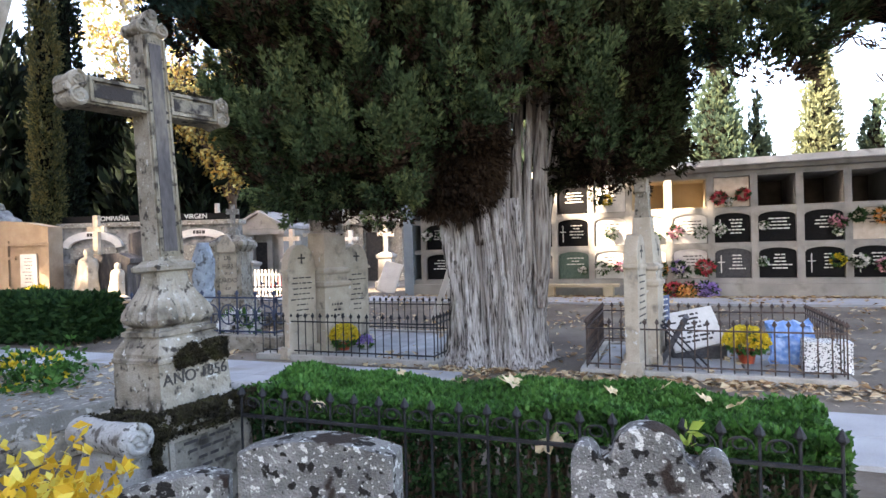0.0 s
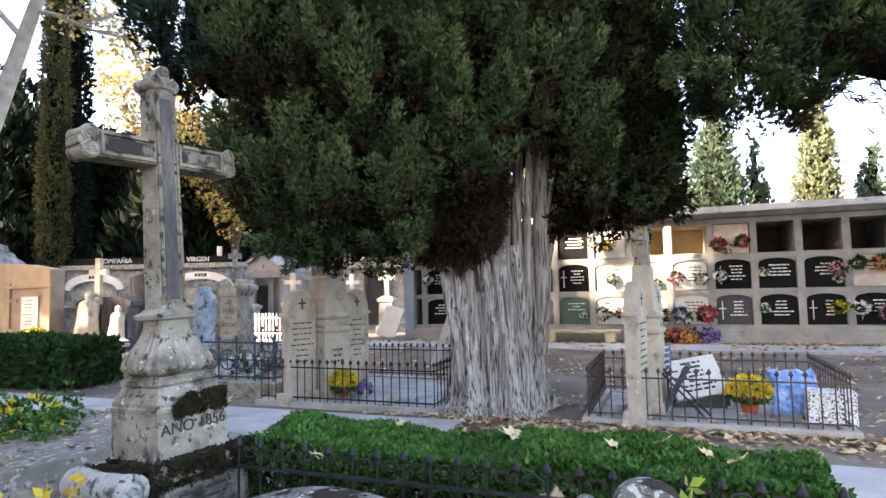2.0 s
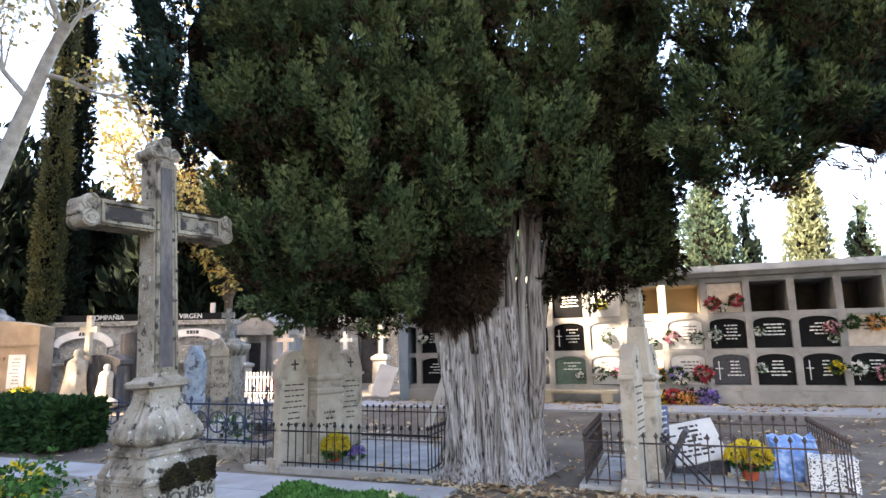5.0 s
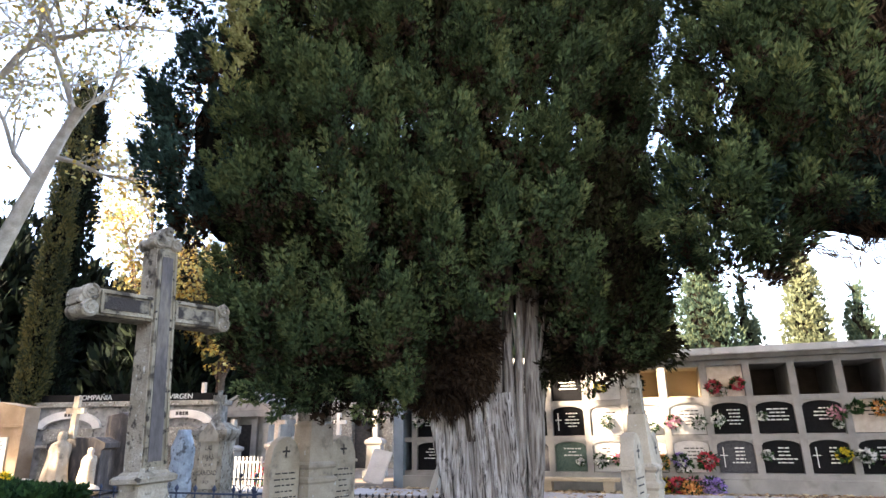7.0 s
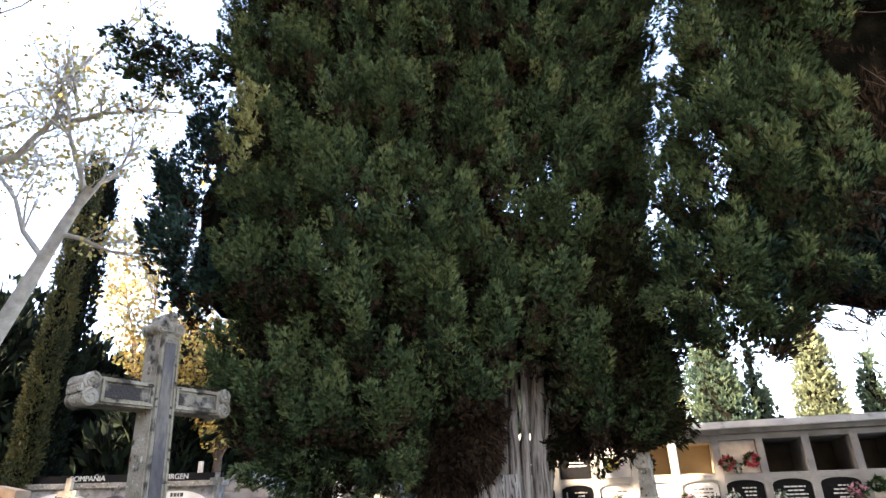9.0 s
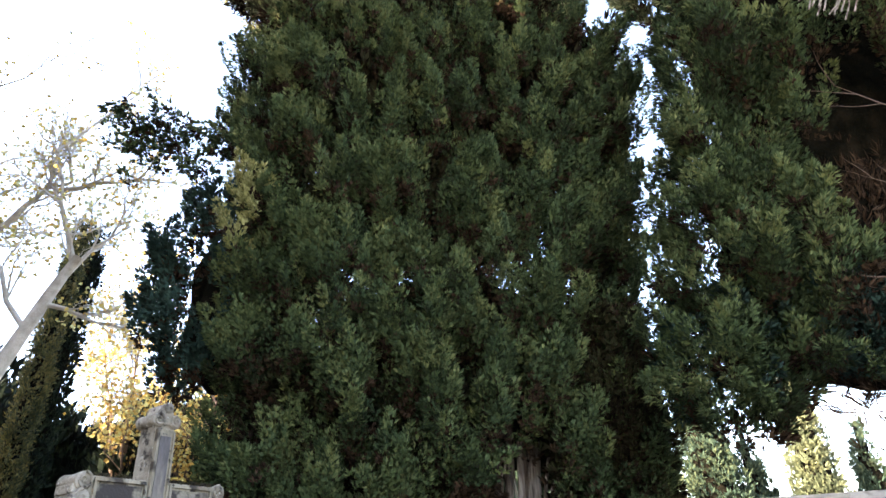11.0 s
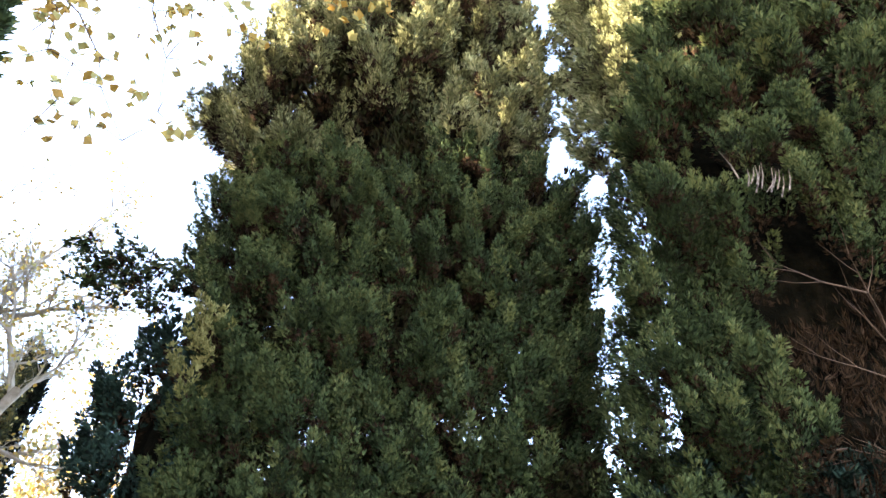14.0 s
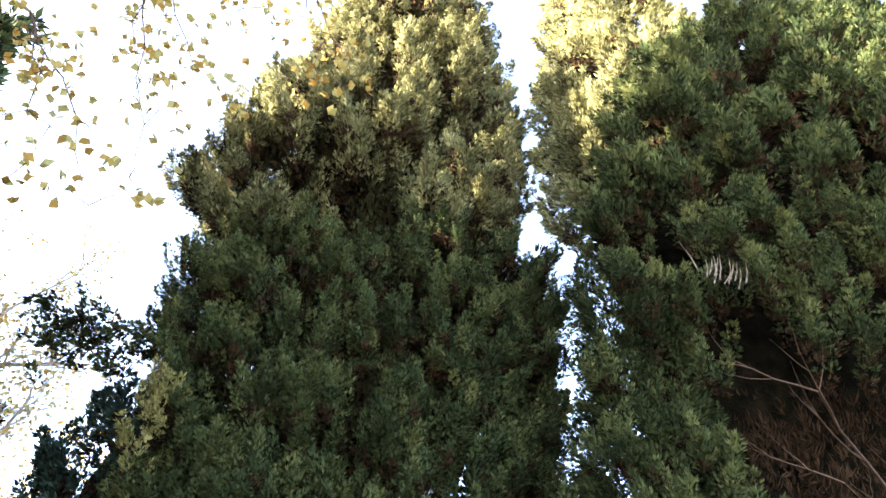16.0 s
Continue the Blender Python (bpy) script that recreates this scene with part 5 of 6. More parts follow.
    part("scroll", bm, "stone", e, smooth=True)
    moss_patch(e, -0.31, 0.37, -0.35, -0.23, 0.675, 15000, 3, 0.13)
    moss_patch(e, -0.42, -0.26, -0.3, 0.2, 0.675, 7000, 4, 0.04)
    moss_patch(e, -0.345, -0.3, -0.33, -0.28, 0.6, 2000, 8, 0.5)
    moss_patch(e, -0.13, 0.21, -0.24, -0.226, 1.01, 5500, 5, 0.11, (0, -1, 0.5))
    moss_patch(e, -0.4, -0.1, -0.08, 0.06, 2.525, 900, 6)
    moss_patch(e, 0.1, 0.4, -0.08, 0.06, 2.525, 600, 7)
    return e


cross_monument()

# low slab tomb that the monument heads, and its kerb
e = thing("tomb_slab", "low grey lichened stone slab strewn with dry leaves", "tomb", (-2.95, 4.0, 0), 59)
bm = bmesh.new()
box(bm, -0.62, 1.2, -0.2, 1.9, 0.0, 0.34, 0.02)
part("slab", bm, "slab_grey", e)
bm = bmesh.new()
box(bm, -0.7, 1.28, -0.28, 1.98, 0.0, 0.2, 0.02)
part("kerb", bm, "stone", e)


# ---- headstones ----
def arched(w, h, spring, n=12, pointed=0.0):
    pts = [(-w / 2, 0), (w / 2, 0), (w / 2, spring)]
    for i in range(1, n):
        a = math.pi * i / n
        c = math.cos(a)
        s = math.sin(a) ** (1 - 0.35 * pointed) if not pointed else 1 - abs(c) ** 1.5
        pts.append((w / 2 * c, spring + (h - spring) * s))
    return pts + [(-w / 2, spring)]


def triple_headstone(at, turn, label, cross_top, seed):
    e = thing("headstone", label, "headstone", at, turn)
    rng = random.Random(seed)
    for sx in (-0.5, 0.5):
        bm = bmesh.new()
        box(bm, sx - 0.31, sx + 0.31, -0.13, 0.13, 0.0, 0.16, 0.012, 0.02)
        part("foot", bm, "stone_white", e)
        bm = bmesh.new()
        prism(bm, [(p + sx, z + 0.14) for p, z in arched(0.46, 1.44, 1.12, 14)], -0.075, 0.075, "y", 0.012)
        stele = part("stele", bm, "stone_white", e, "pale arched stele")
        bm = bmesh.new()
        box(bm, sx - 0.27, sx + 0.27, -0.083, 0.083, 1.2, 1.24, 0.006)
        part("band", bm, "stone_white", e)
        bm = bmesh.new()
        bars(bm, rng, sx - 0.21, sx + 0.21, -0.0755, 1.12, 8, 0.075, 0.018, 0.95)
        part("inscription", bm, "letter_dark", stele)
        bm = bmesh.new()
        box(bm, sx - 0.012, sx + 0.012, -0.079, -0.074, 1.31, 1.45), box(bm, sx - 0.06, sx + 0.06, -0.0795, -0.074, 1.375, 1.4)
        part("incised_cross", bm, "letter_dark", stele)
    bm = bmesh.new()
    square_lathe(bm, [(0.25, 0.0), (0.25, 0.14), (0.225, 0.17), (0.215, 0.95), (0.25, 0.98), (0.25, 1.02), (0.215, 1.05), (0.21, 1.14), (0.245, 1.17), (0.245, 1.2), (0.2, 1.24), (0.19, 1.7), (0.2, 1.74), (0.15, 1.78)] if not cross_top else [(0.22, 0.0), (0.22, 0.14), (0.19, 0.17), (0.18, 0.95), (0.2, 0.98), (0.2, 1.02), (0.17, 1.05), (0.165, 1.14), (0.19, 1.17), (0.19, 1.2), (0.13, 1.24), (0.1, 1.78)])
    pillar = part("pillar", bm, "stone_white", e, "pale square pillar")
    bm = bmesh.new()
    bars(bm, rng, -0.14, 0.14, -0.2185, 0.72, 4, 0.08, 0.03, 0.9)
    part("inscription", bm, "letter_dark", pillar)
    bm = bmesh.new()
    square_lathe(bm, [(0.085, 1.78), (0.07, 2.1)]) if cross_top else square_lathe(bm, [(0.17, 1.78), (0.16, 2.1), (0.1, 2.16)])
    if cross_top:
        box(bm, -0.13, 0.13, -0.07, 0.07, 2.08, 2.18, 0.01), box(bm, -0.07, 0.07, -0.068, 0.068, 2.17, 2.26, 0.01)
    part("finial", bm, "stone", e)
    return e


triple_headstone((-1.68, 8.2, 0), 49, "pale stone headstone of two arched steles beside a square pillar", False, 5)
triple_headstone((2.48, 6.66, 0), 60, "weathered stone headstone of two steles and a crossed pillar", True, 6)


def plot_floor(name, u0, u1, v0, v1, label, seed):
    e = thing(name, label, "grave plot", G(0, 0), GRID)
    bm = bmesh.new()
    for a in ((u0 - 0.07, u1 + 0.07, v0 - 0.07, v0 + 0.07), (u0 - 0.07, u1 + 0.07, v1 - 0.07, v1 + 0.07)):
        box(bm, a[0], a[1], a[2], a[3], -0.02, 0.07, 0.01)
    for a in ((u0 - 0.07, u0 + 0.07, v0 + 0.07, v1 - 0.07), (u1 - 0.07, u1 + 0.07, v0 + 0.07, v1 - 0.07)):
        box(bm, a[0], a[1], a[2], a[3], -0.02, 0.069, 0.01)
    part("kerb", bm, "kerb", e)
    rng = random.Random(seed)
    nu, nv = 3, 2
    for i in range(nu):
        for j in range(nv):
            bm = bmesh.new()
            du, dv = (u1 - u0 - 0.16) / nu, (v1 - v0 - 0.16) / nv
            box(bm, u0 + 0.08 + i * du + 0.006, u0 + 0.08 + (i + 1) * du - 0.006, v0 + 0.08 + j * dv + 0.006, v0 + 0.08 + (j + 1) * dv - 0.006, -0.02, 0.045 + rng.uniform(-0.006, 0.006), 0.006)
            part("slab", bm, "granite_pale", e)
    return e


plot_floor("grave_plot", -5.1, -2.5, 6.42, 8.9, "grave plot paved with grey slabs inside a stone kerb", 1)
plot_floor("grave_plot", -0.63, 1.9, 6.44, 8.3, "grave plot paved with worn grey slabs inside a stone kerb", 2)


# ---- flowers ----
def blossoms(name, label, at, r, n, material, size, seed, pot=None, squash=0.75, leaf="hedge", category="flowers", group=""):
    """A domed bunch: many small heads over green leaves, in a pot or vase if given."""
    e = thing(name, label, category, at, 0, group)
    rng = np.random.default_rng(seed)
    h0 = 0.0
    if pot:
        ph, pr, pm = pot
        bm = bmesh.new()
        square_lathe(bm, [(pr * 0.72, 0), (pr * 0.95, ph * 0.8), (pr * 1.05, ph * 0.8), (pr * 1.05, ph), (pr * 0.9, ph), (pr * 0.85, ph * 0.9)], 20)
        part("pot", bm, pm, e)
        h0 = ph
    d = rng.normal(size=(n, 3))
    d[:, 2] = np.abs(d[:, 2]) if pot else d[:, 2]
    d /= np.linalg.norm(d, axis=1, keepdims=True)
    p = d * r * np.array([1, 1, squash]) * (0.8 + 0.25 * rng.random((n, 1))) + np.array([0, 0, h0 + r * squash * (0.35 if pot else 1)])
    part("bloom_mass", quads_mesh("bloom_mass", sprigs(rng, p, d, size, 7, 1.25, 0.3)), material, e)["kind"] = "stuff"
    m = max(30, n // 2)
    d2 = rng.normal(size=(m, 3))
    d2 /= np.linalg.norm(d2, axis=1, keepdims=True)
    p2 = d2 * r * 0.75 * np.array([1, 1, squash]) + np.array([0, 0, h0 + r * squash * (0.35 if pot else 1)])
    p2[:, 2] = np.maximum(p2[:, 2], h0)
    part("leafage", quads_mesh("leafage", sprigs(rng, p2, d2, size * 1.7, 4, 1.0, 0.22)), leaf, e)["kind"] = "stuff"
    return e


blossoms("chrysanthemum", "yellow chrysanthemum in a red plastic pot on the grave slab", (3.55, 6.38, 0.05), 0.24, 520, "bloom_yellow", 0.035, 1, (0.15, 0.105, "plastic_red"), 0.8)
blossoms("chrysanthemum", "yellow chrysanthemum bunch before the pale steles", (-1.42, 8.0, 0.05), 0.2, 380, "bloom_yellow", 0.04, 2, (0.1, 0.09, "plastic_red"), 0.95)
blossoms("flowers", "small purple flowers beside the yellow bunch", (-1.13, 8.05, 0.05), 0.1, 80, "bloom_purple", 0.04, 3, (0.06, 0.06, "marble"), 0.9)

# tablet of white marble propped on a block, with its writing
e = thing("grave_tablet", "white marble tablet propped aslant on the grave, with dark lettering", "tablet", (3.13, 6.72, 0.2), -14)
e.matrix_world = pose(3.17, 6.74, 0.19, -38, 0, -14) @ pose(0, 0, 0, 0, -13, 0)
bm = bmesh.new()
box(bm, -0.31, 0.31, -0.025, 0.025, -0.02, 0.52, 0.006)
part("slab", bm, "marble", e)
bm = bmesh.new()
bars(bm, random.Random(8), -0.26, 0.26, -0.0255, 0.46, 7, 0.062, 0.028, 0.85, 0.003)
part("inscription", bm, "letter_dark", e)
e = thing("stone_block", "dark stone block under the propped tablet", "block", (3.2, 6.85, 0.04), -14)
bm = bmesh.new()
box(bm, -0.34, 0.3, -0.12, 0.32, 0, 0.16, 0.015)
part("block", bm, "granite_grey", e)
e = thing("iron_frame", "bent dark iron frame leaning in the grave plot", "frame", (2.75, 6.15, 0.05), -24)
for k in range(2):
    bm = bmesh.new()
    tube(bm, [(-0.36 + 0.05 * k, 0.3 + 0.08 * k, 0.52), (-0.1 + 0.07 * k, 0.15 + 0.05 * k, 0.28), (0.18 + 0.07 * k, 0.0 + 0.06 * k, 0.0)], 0.012, 6)
    part("bar", bm, "iron", e)
for q in (0.15, 0.8):
    bm = bmesh.new()
    tube(bm, [(-0.36 + 0.5 * q, 0.3 - 0.26 * q, 0.52 - 0.5 * q), (-0.2 + 0.5 * q, 0.55 - 0.26 * q, 0.52 - 0.5 * q)], 0.01, 6)
    part("cross_bar", bm, "iron", e)
e = thing("plank", "grey weathered stone plank leaning beside the headstone", "plank", (2.85, 6.45, 0.05), -24)
e.matrix_world = pose(2.62, 6.55, 0.05, 0, 28, -24)
bm = bmesh.new()
box(bm, -0.03, 0.03, -0.16, 0.16, 0, 0.62, 0.008)
part("board", bm, "granite_grey", e)
e = thing("sign_plate", "small dark blue plate with pale unreadable writing", "sign", (2.72, 6.9, 0.0), 46)
bm = bmesh.new()
box(bm, -0.11, 0.11, -0.1, -0.085, 0.42, 0.82, 0.004)
part("plate", bm, "sign_blue", e)
bm = bmesh.new()
bars(bm, random.Random(5), -0.09, 0.09, -0.101, 0.78, 5, 0.07, 0.02, 0.9)
part("inscription", bm, "letter", e)
bm = bmesh.new()
tube(bm, [(0, -0.09, 0.0), (0, -0.09, 0.45)], 0.012, 6)
part("stake", bm, "iron", e)


def crumpled(name, label, category, at, turn, size, material, seed, lift=0.0, amount=0.05, lean=0.0):
    e = thing(name, label, category, at, turn)
    bm = bmesh.new()
    bmesh.ops.create_cube(bm, size=1.0)
    bmesh.ops.subdivide_edges(bm, edges=bm.edges[:], cuts=7, use_grid_fill=True)
    for v in bm.verts:
        p = Vector((v.co.x * size[0], v.co.y * size[1], (v.co.z + 0.5) * size[2]))
        k = noise.noise_vector(p * 9 + Vector((seed, 0, 0))) * amount
        v.co = p + k * min(1.0, p.z * 12) + Vector((0, lean * p.z, 0))
    part("wrap", bm, material, e)
    return e


crumpled("wrapped_stone", "stone wrapped in a crumpled sheet of blue plastic", "bundle", (4.02, 6.32, 0.05), -20, (0.44, 0.2, 0.45), "plastic_blue", 3, amount=0.07, lean=0.25)
crumpled("terrazzo_block", "white block speckled with black, like terrazzo", "block", (4.13, 5.85, 0.05), -24, (0.44, 0.3, 0.33), "terrazzo", 5, amount=0.015)

# ---- tombstones before the hedge ----
e = thing("tombstone", "lichen-spotted grey tombstone with a low arched top", "tombstone", (-0.353, 1.5, -0.07), -12)
bm = bmesh.new()
top = [(-0.275, 0.0), (0.275, 0.0), (0.275, 0.885)] + [(0.275 - 0.55 * i / 10, 0.885 + 0.045 * math.sin(math.pi * i / 10) - 0.012 * i / 10) for i in range(1, 10)] + [(-0.275, 0.873)]
prism(bm, top, -0.06, 0.06, "y", 0.01)
part("slab", bm, "lichen", e)
e = thing("tombstone", "lichen-spotted grey tombstone with a round head and two shoulders", "tombstone", (0.75, 1.5, -0.055), -20)
bm = bmesh.new()
out = [(-0.25, 0.0), (0.25, 0.0), (0.25, 0.78)]
out += [(0.205 + 0.045 * math.cos(math.pi * i / 8), 0.80 + 0.05 * math.sin(math.pi * i / 8)) for i in range(1, 9)]
out += [(0.15, 0.79), (0.115, 0.815)]
out += [(0.115 * math.cos(math.pi * i / 12) , 0.83 + 0.095 * math.sin(math.pi * i / 12)) for i in range(0, 13)]
out += [(-0.115, 0.815), (-0.15, 0.79)]
out += [(-0.205 + 0.045 * math.cos(math.pi * i / 8), 0.80 + 0.05 * math.sin(math.pi * i / 8)) for i in range(0, 8)]
out += [(-0.25, 0.78)]
prism(bm, out, -0.055, 0.055, "y", 0.01)
part("slab", bm, "lichen", e)
e = thing("tombstone", "low lichened tombstone before the monument", "tombstone", (-0.95, 1.72, 0), 10)
bm = bmesh.new()
prism(bm, [(-0.2, 0.0), (0.2, 0.0), (0.2, 0.64), (0.1, 0.665), (-0.05, 0.65), (-0.2, 0.6)], -0.05, 0.05, "y", 0.01)
part("slab", bm, "lichen", e)


# ---- what the niches hold ----
def plaque(k, r, material, text, seed, cross=0, arch=True):
    u = NU0 + NP * k
    w, h = NP - JW - 0.02, RP - 0.12 - 0.02
    e = thing("niche_plaque", PLAQUE_WORDS[material], "plaque", G(u + (NP - JW) / 2, NV + 0.07, RZ[r] + 0.008), GRID, group="plaques of the niches")
    bm = bmesh.new()
    pts = arched(w, h, h - 0.1, 10) if arch else [(-w / 2, 0), (w / 2, 0), (w / 2, h), (-w / 2, h)]
    prism(bm, pts, -0.012, 0.02, "y", 0.004)
    slab = part("slab", bm, material, e)
    if arch:
        for sg in (-1, 1):
            bm = bmesh.new()
            prism(bm, [(sg * w / 2, h - 0.1), (sg * (w / 2 + 0.012), h - 0.1), (sg * (w / 2 + 0.012), h + 0.012), (sg * 0.0, h + 0.012)] + [(sg * w / 2 * math.cos(a), h - 0.1 + 0.1 * math.sin(a) + 0.001) for a in (1.57, 1.2, 0.8, 0.4)], -0.06, -0.013)
            part("spandrel", bm, "concrete", e)
    rng = random.Random(seed)
    if text:
        bm = bmesh.new()
        bars(bm, rng, -w * 0.3 + (0.08 if cross else 0), w * 0.42, -0.0125, h * 0.78, text, 0.075, 0.026, 0.9)
        part("inscription", bm, "letter" if "granite" in material else "letter_dark", slab)
    if cross:
        bm = bmesh.new()
        latin_cross(bm, -w * 0.34, -0.024, -0.012, h * 0.16, h * 0.62, 0.15, 0.018)
        part("cross", bm, "letter", slab)
    return e


PLAQUE_WORDS = {"granite": "polished black granite plaque with pale lettering closing a niche", "granite_grey": "dark grey granite plaque with pale lettering closing a niche", "granite_green": "green-grey stone plaque closing a niche", "marble": "white marble plaque with flowers closing a niche", "marble_rose": "rosy brown stone plaque closing a niche"}
CELLS = {(0, 0): ("granite", 4, 0), (0, 1): ("granite", 4, 0), (0, 2): ("granite", 3, 0), (1, 0): ("granite", 4, 1), (1, 1): ("granite_grey", 4, 0), (1, 2): ("granite", 4, 0), (2, 0): ("granite", 4, 0), (2, 1): ("granite", 4, 1), (2, 2): ("marble", 4, 0),
         (3, 0): ("granite_grey", 5, 0), (3, 1): ("granite", 4, 0), (3, 2): ("granite", 4, 0), (4, 0): ("granite_green", 3, 0), (4, 1): ("granite", 5, 1), (4, 2): ("granite", 4, 0), (5, 0): ("marble", 4, 0), (5, 1): ("marble", 3, 0), (5, 2): ("marble", 4, 0),
         (6, 0): ("marble", 4, 0), (6, 1): ("marble", 3, 0), (7, 0): ("marble", 4, 0), (7, 1): ("marble", 5, 0), (8, 0): ("granite_grey", 5, 1), (8, 1): ("granite", 5, 1), (8, 2): ("marble_rose", 0, 0),
         (9, 0): ("granite", 5, 0), (9, 1): ("granite", 4, 0), (10, 0): ("granite", 5, 1), (10, 1): ("granite", 4, 0), (11, 0): ("granite", 4, 1), (11, 1): ("marble_rose", 3, 0), (12, 0): ("granite", 4, 0), (12, 1): ("granite", 4, 0), (13, 0): ("granite", 4, 0), (13, 1): ("granite_grey", 4, 0)}
for (k, r), (m, t, c) in CELLS.items():
    plaque(k, r, m, t, 100 + 10 * k + r, c, arch=r < 2)
# open niches: cream lining in two of them
for k in (6, 7):
    e = thing("niche_lining", "cream plastered inside of an open empty niche", "niche", G(NU0 + NP * k, NV, RZ[2]), GRID)
    w, h = NP - JW, RP - 0.12
    for nm, q in (("side", (0.004, 0.03, 0.05, 1.5, 0.03, h - 0.03)), ("side", (w - 0.03, w - 0.004, 0.05, 1.5, 0.03, h - 0.03)), ("floor", (0.004, w - 0.004, 0.05, 1.5, 0.004, 0.03)), ("top", (0.004, w - 0.004, 0.05, 1.5, h - 0.03, h - 0.004)), ("back", (0.03, w - 0.03, 0.9, 0.95, 0.03, h - 0.03))):
        bm = bmesh.new()
        box(bm, *q)
        part(nm, bm, "concrete_cream", e)


def niche_bunch(k, r, du, dz, rad, m, seed, words):
    at = G(NU0 + NP * k + du, NV - 0.02, RZ[r] + dz)
    blossoms("bouquet", words, at, rad, 46, m, rad * 0.55, seed, None, 0.85, "hedge_dark", "bouquet", "bouquets at the niches")


for i, (k, r, du, dz, rad, m, col) in enumerate(((8, 2, 0.1, 0.1, 0.13, "bloom_red", "red"), (8, 2, 0.6, 0.16, 0.12, "bloom_red", "red"), (8, 2, 0.3, 0.05, 0.08, "bloom_white", "white"), (7, 1, 0.05, 0.18, 0.13, "bloom_pink", "pink"), (7, 1, 0.6, 0.16, 0.12, "bloom_white", "white"), (6, 1, 0.12, 0.08, 0.11, "bloom_red", "red"), (6, 1, 0.5, 0.1, 0.1, "bloom_white", "white"),
        (7, 0, 0.68, 0.12, 0.16, "bloom_red", "crimson"), (7, 0, 0.1, 0.16, 0.13, "bloom_purple", "violet"), (7, 0, 0.2, 0.05, 0.12, "bloom_white", "white"), (6, 0, 0.6, 0.1, 0.14, "bloom_orange", "orange"), (6, 0, 0.25, 0.12, 0.12, "bloom_white", "white"), (8, 1, 0.1, 0.22, 0.11, "bloom_white", "white"), (9, 1, 0.1, 0.3, 0.08, "bloom_white", "white"), (9, 0, 0.08, 0.3, 0.09, "bloom_white", "white"), (10, 1, 0.62, 0.3, 0.13, "bloom_pink", "pale pink"), (10, 1, 0.62, 0.12, 0.08, "bloom_white", "white"),
        (10, 0, 0.6, 0.28, 0.12, "bloom_yellow", "yellow"), (11, 0, 0.1, 0.26, 0.13, "bloom_white", "white"), (11, 0, 0.55, 0.16, 0.13, "bloom_pink", "pink"), (11, 1, 0.55, 0.36, 0.15, "bloom_orange", "orange"), (11, 1, 0.08, 0.42, 0.12, "hedge_dark", "leafy green"), (0, 1, 0.05, 0.3, 0.11, "bloom_white", "white"), (0, 1, 0.5, 0.3, 0.1, "bloom_white", "white"), (4, 0, 0.6, 0.15, 0.08, "bloom_white", "white"), (3, 1, 0.5, 0.15, 0.1, "bloom_yellow", "yellow"), (5, 2, 0.3, 0.2, 0.12, "bloom_yellow", "yellow"), (5, 1, 0.4, 0.2, 0.12, "bloom_white", "white"), (5, 0, 0.2, 0.15, 0.13, "bloom_white", "white"), (5, 0, 0.6, 0.2, 0.12, "bloom_pink", "pink"))):
    niche_bunch(k, r, du, dz, rad, m, 300 + i, col + " artificial bouquet on the ledge of a niche")
for i, (du, dv, rad, m, col) in enumerate(((0.0, -0.35, 0.2, "bloom_red", "red"), (0.35, -0.3, 0.2, "bloom_pink", "pink"), (0.7, -0.32, 0.21, "bloom_purple", "violet"), (-0.3, -0.3, 0.18, "bloom_yellow", "yellow"), (0.25, -0.55, 0.16, "bloom_orange", "orange"))):
    blossoms("bouquet", col + " bouquet on the ground before the niches", G(NU0 + NP * 7 + du, NV + dv, 0.2), rad, 120, m, 0.07, 340 + i, None, 0.8, "hedge_dark", "bouquet", "bouquets on the ground")
e = thing("stone_bench", "low cream stone bench before the sunlit niches", "bench", G(NU0 + NP * 4.6, NV - 0.35, 0.21), GRID)
bm = bmesh.new()
box(bm, -0.95, 0.95, -0.18, 0.18, 0.24, 0.31, 0.012)
part("seat", bm, "concrete_cream", e)
for x in (-0.7, 0.7):
    bm = bmesh.new()
    box(bm, x - 0.12, x + 0.12, -0.15, 0.15, 0.0, 0.24, 0.01)
    part("leg", bm, "concrete_cream", e)

# ---- tombs of the far side ----
e = thing("tomb", "brown stone family tomb with white panels and relief cross", "tomb", (-11.95, 15.2, 0.2), -8)
bm = bmesh.new()
prism(bm, [(-1.55, 0.0), (1.55, 0.0), (1.55, 2.12), (0.8, 2.26), (0, 2.32), (-0.8, 2.26), (-1.55, 2.12)], 0.0, 0.5, "y", 0.02)
part("body", bm, "brownstone", e)
for q in ((-1.62, 1.62, -0.06, 0.0, 1.62, 1.7), (-1.6, 1.6, -0.05, 0.0, 0.42, 0.52), (-1.6, -1.36, -0.05, 0.0, 0.52, 1.62), (1.36, 1.6, -0.05, 0.0, 0.52, 1.62)):
    bm = bmesh.new()
    box(bm, *q, 0.01)
    part("moulding", bm, "brownstone", e)
for x0 in (-0.55, 0.72):
    bm = bmesh.new()
    box(bm, x0, x0 + 0.5, -0.03, 0.0, 0.53, 1.4, 0.006)
    p = part("panel", bm, "marble", e, "white marble panel")
    bm = bmesh.new()
    bars(bm, random.Random(int(x0 * 10)), x0 + 0.05, x0 + 0.45, -0.0305, 1.3, 8, 0.09, 0.02, 0.9)
    part("inscription", bm, "letter_dark", p)
bm = bmesh.new()
latin_cross(bm, 0.34, -0.05, 0.0, 0.56, 1.2, 0.5, 0.09)
part("cross", bm, "brownstone", e)
bm = bmesh.new()
box(bm, -1.8, 1.8, -0.35, 0.0, 0.0, 0.4, 0.015)
part("step", bm, "brownstone", e)

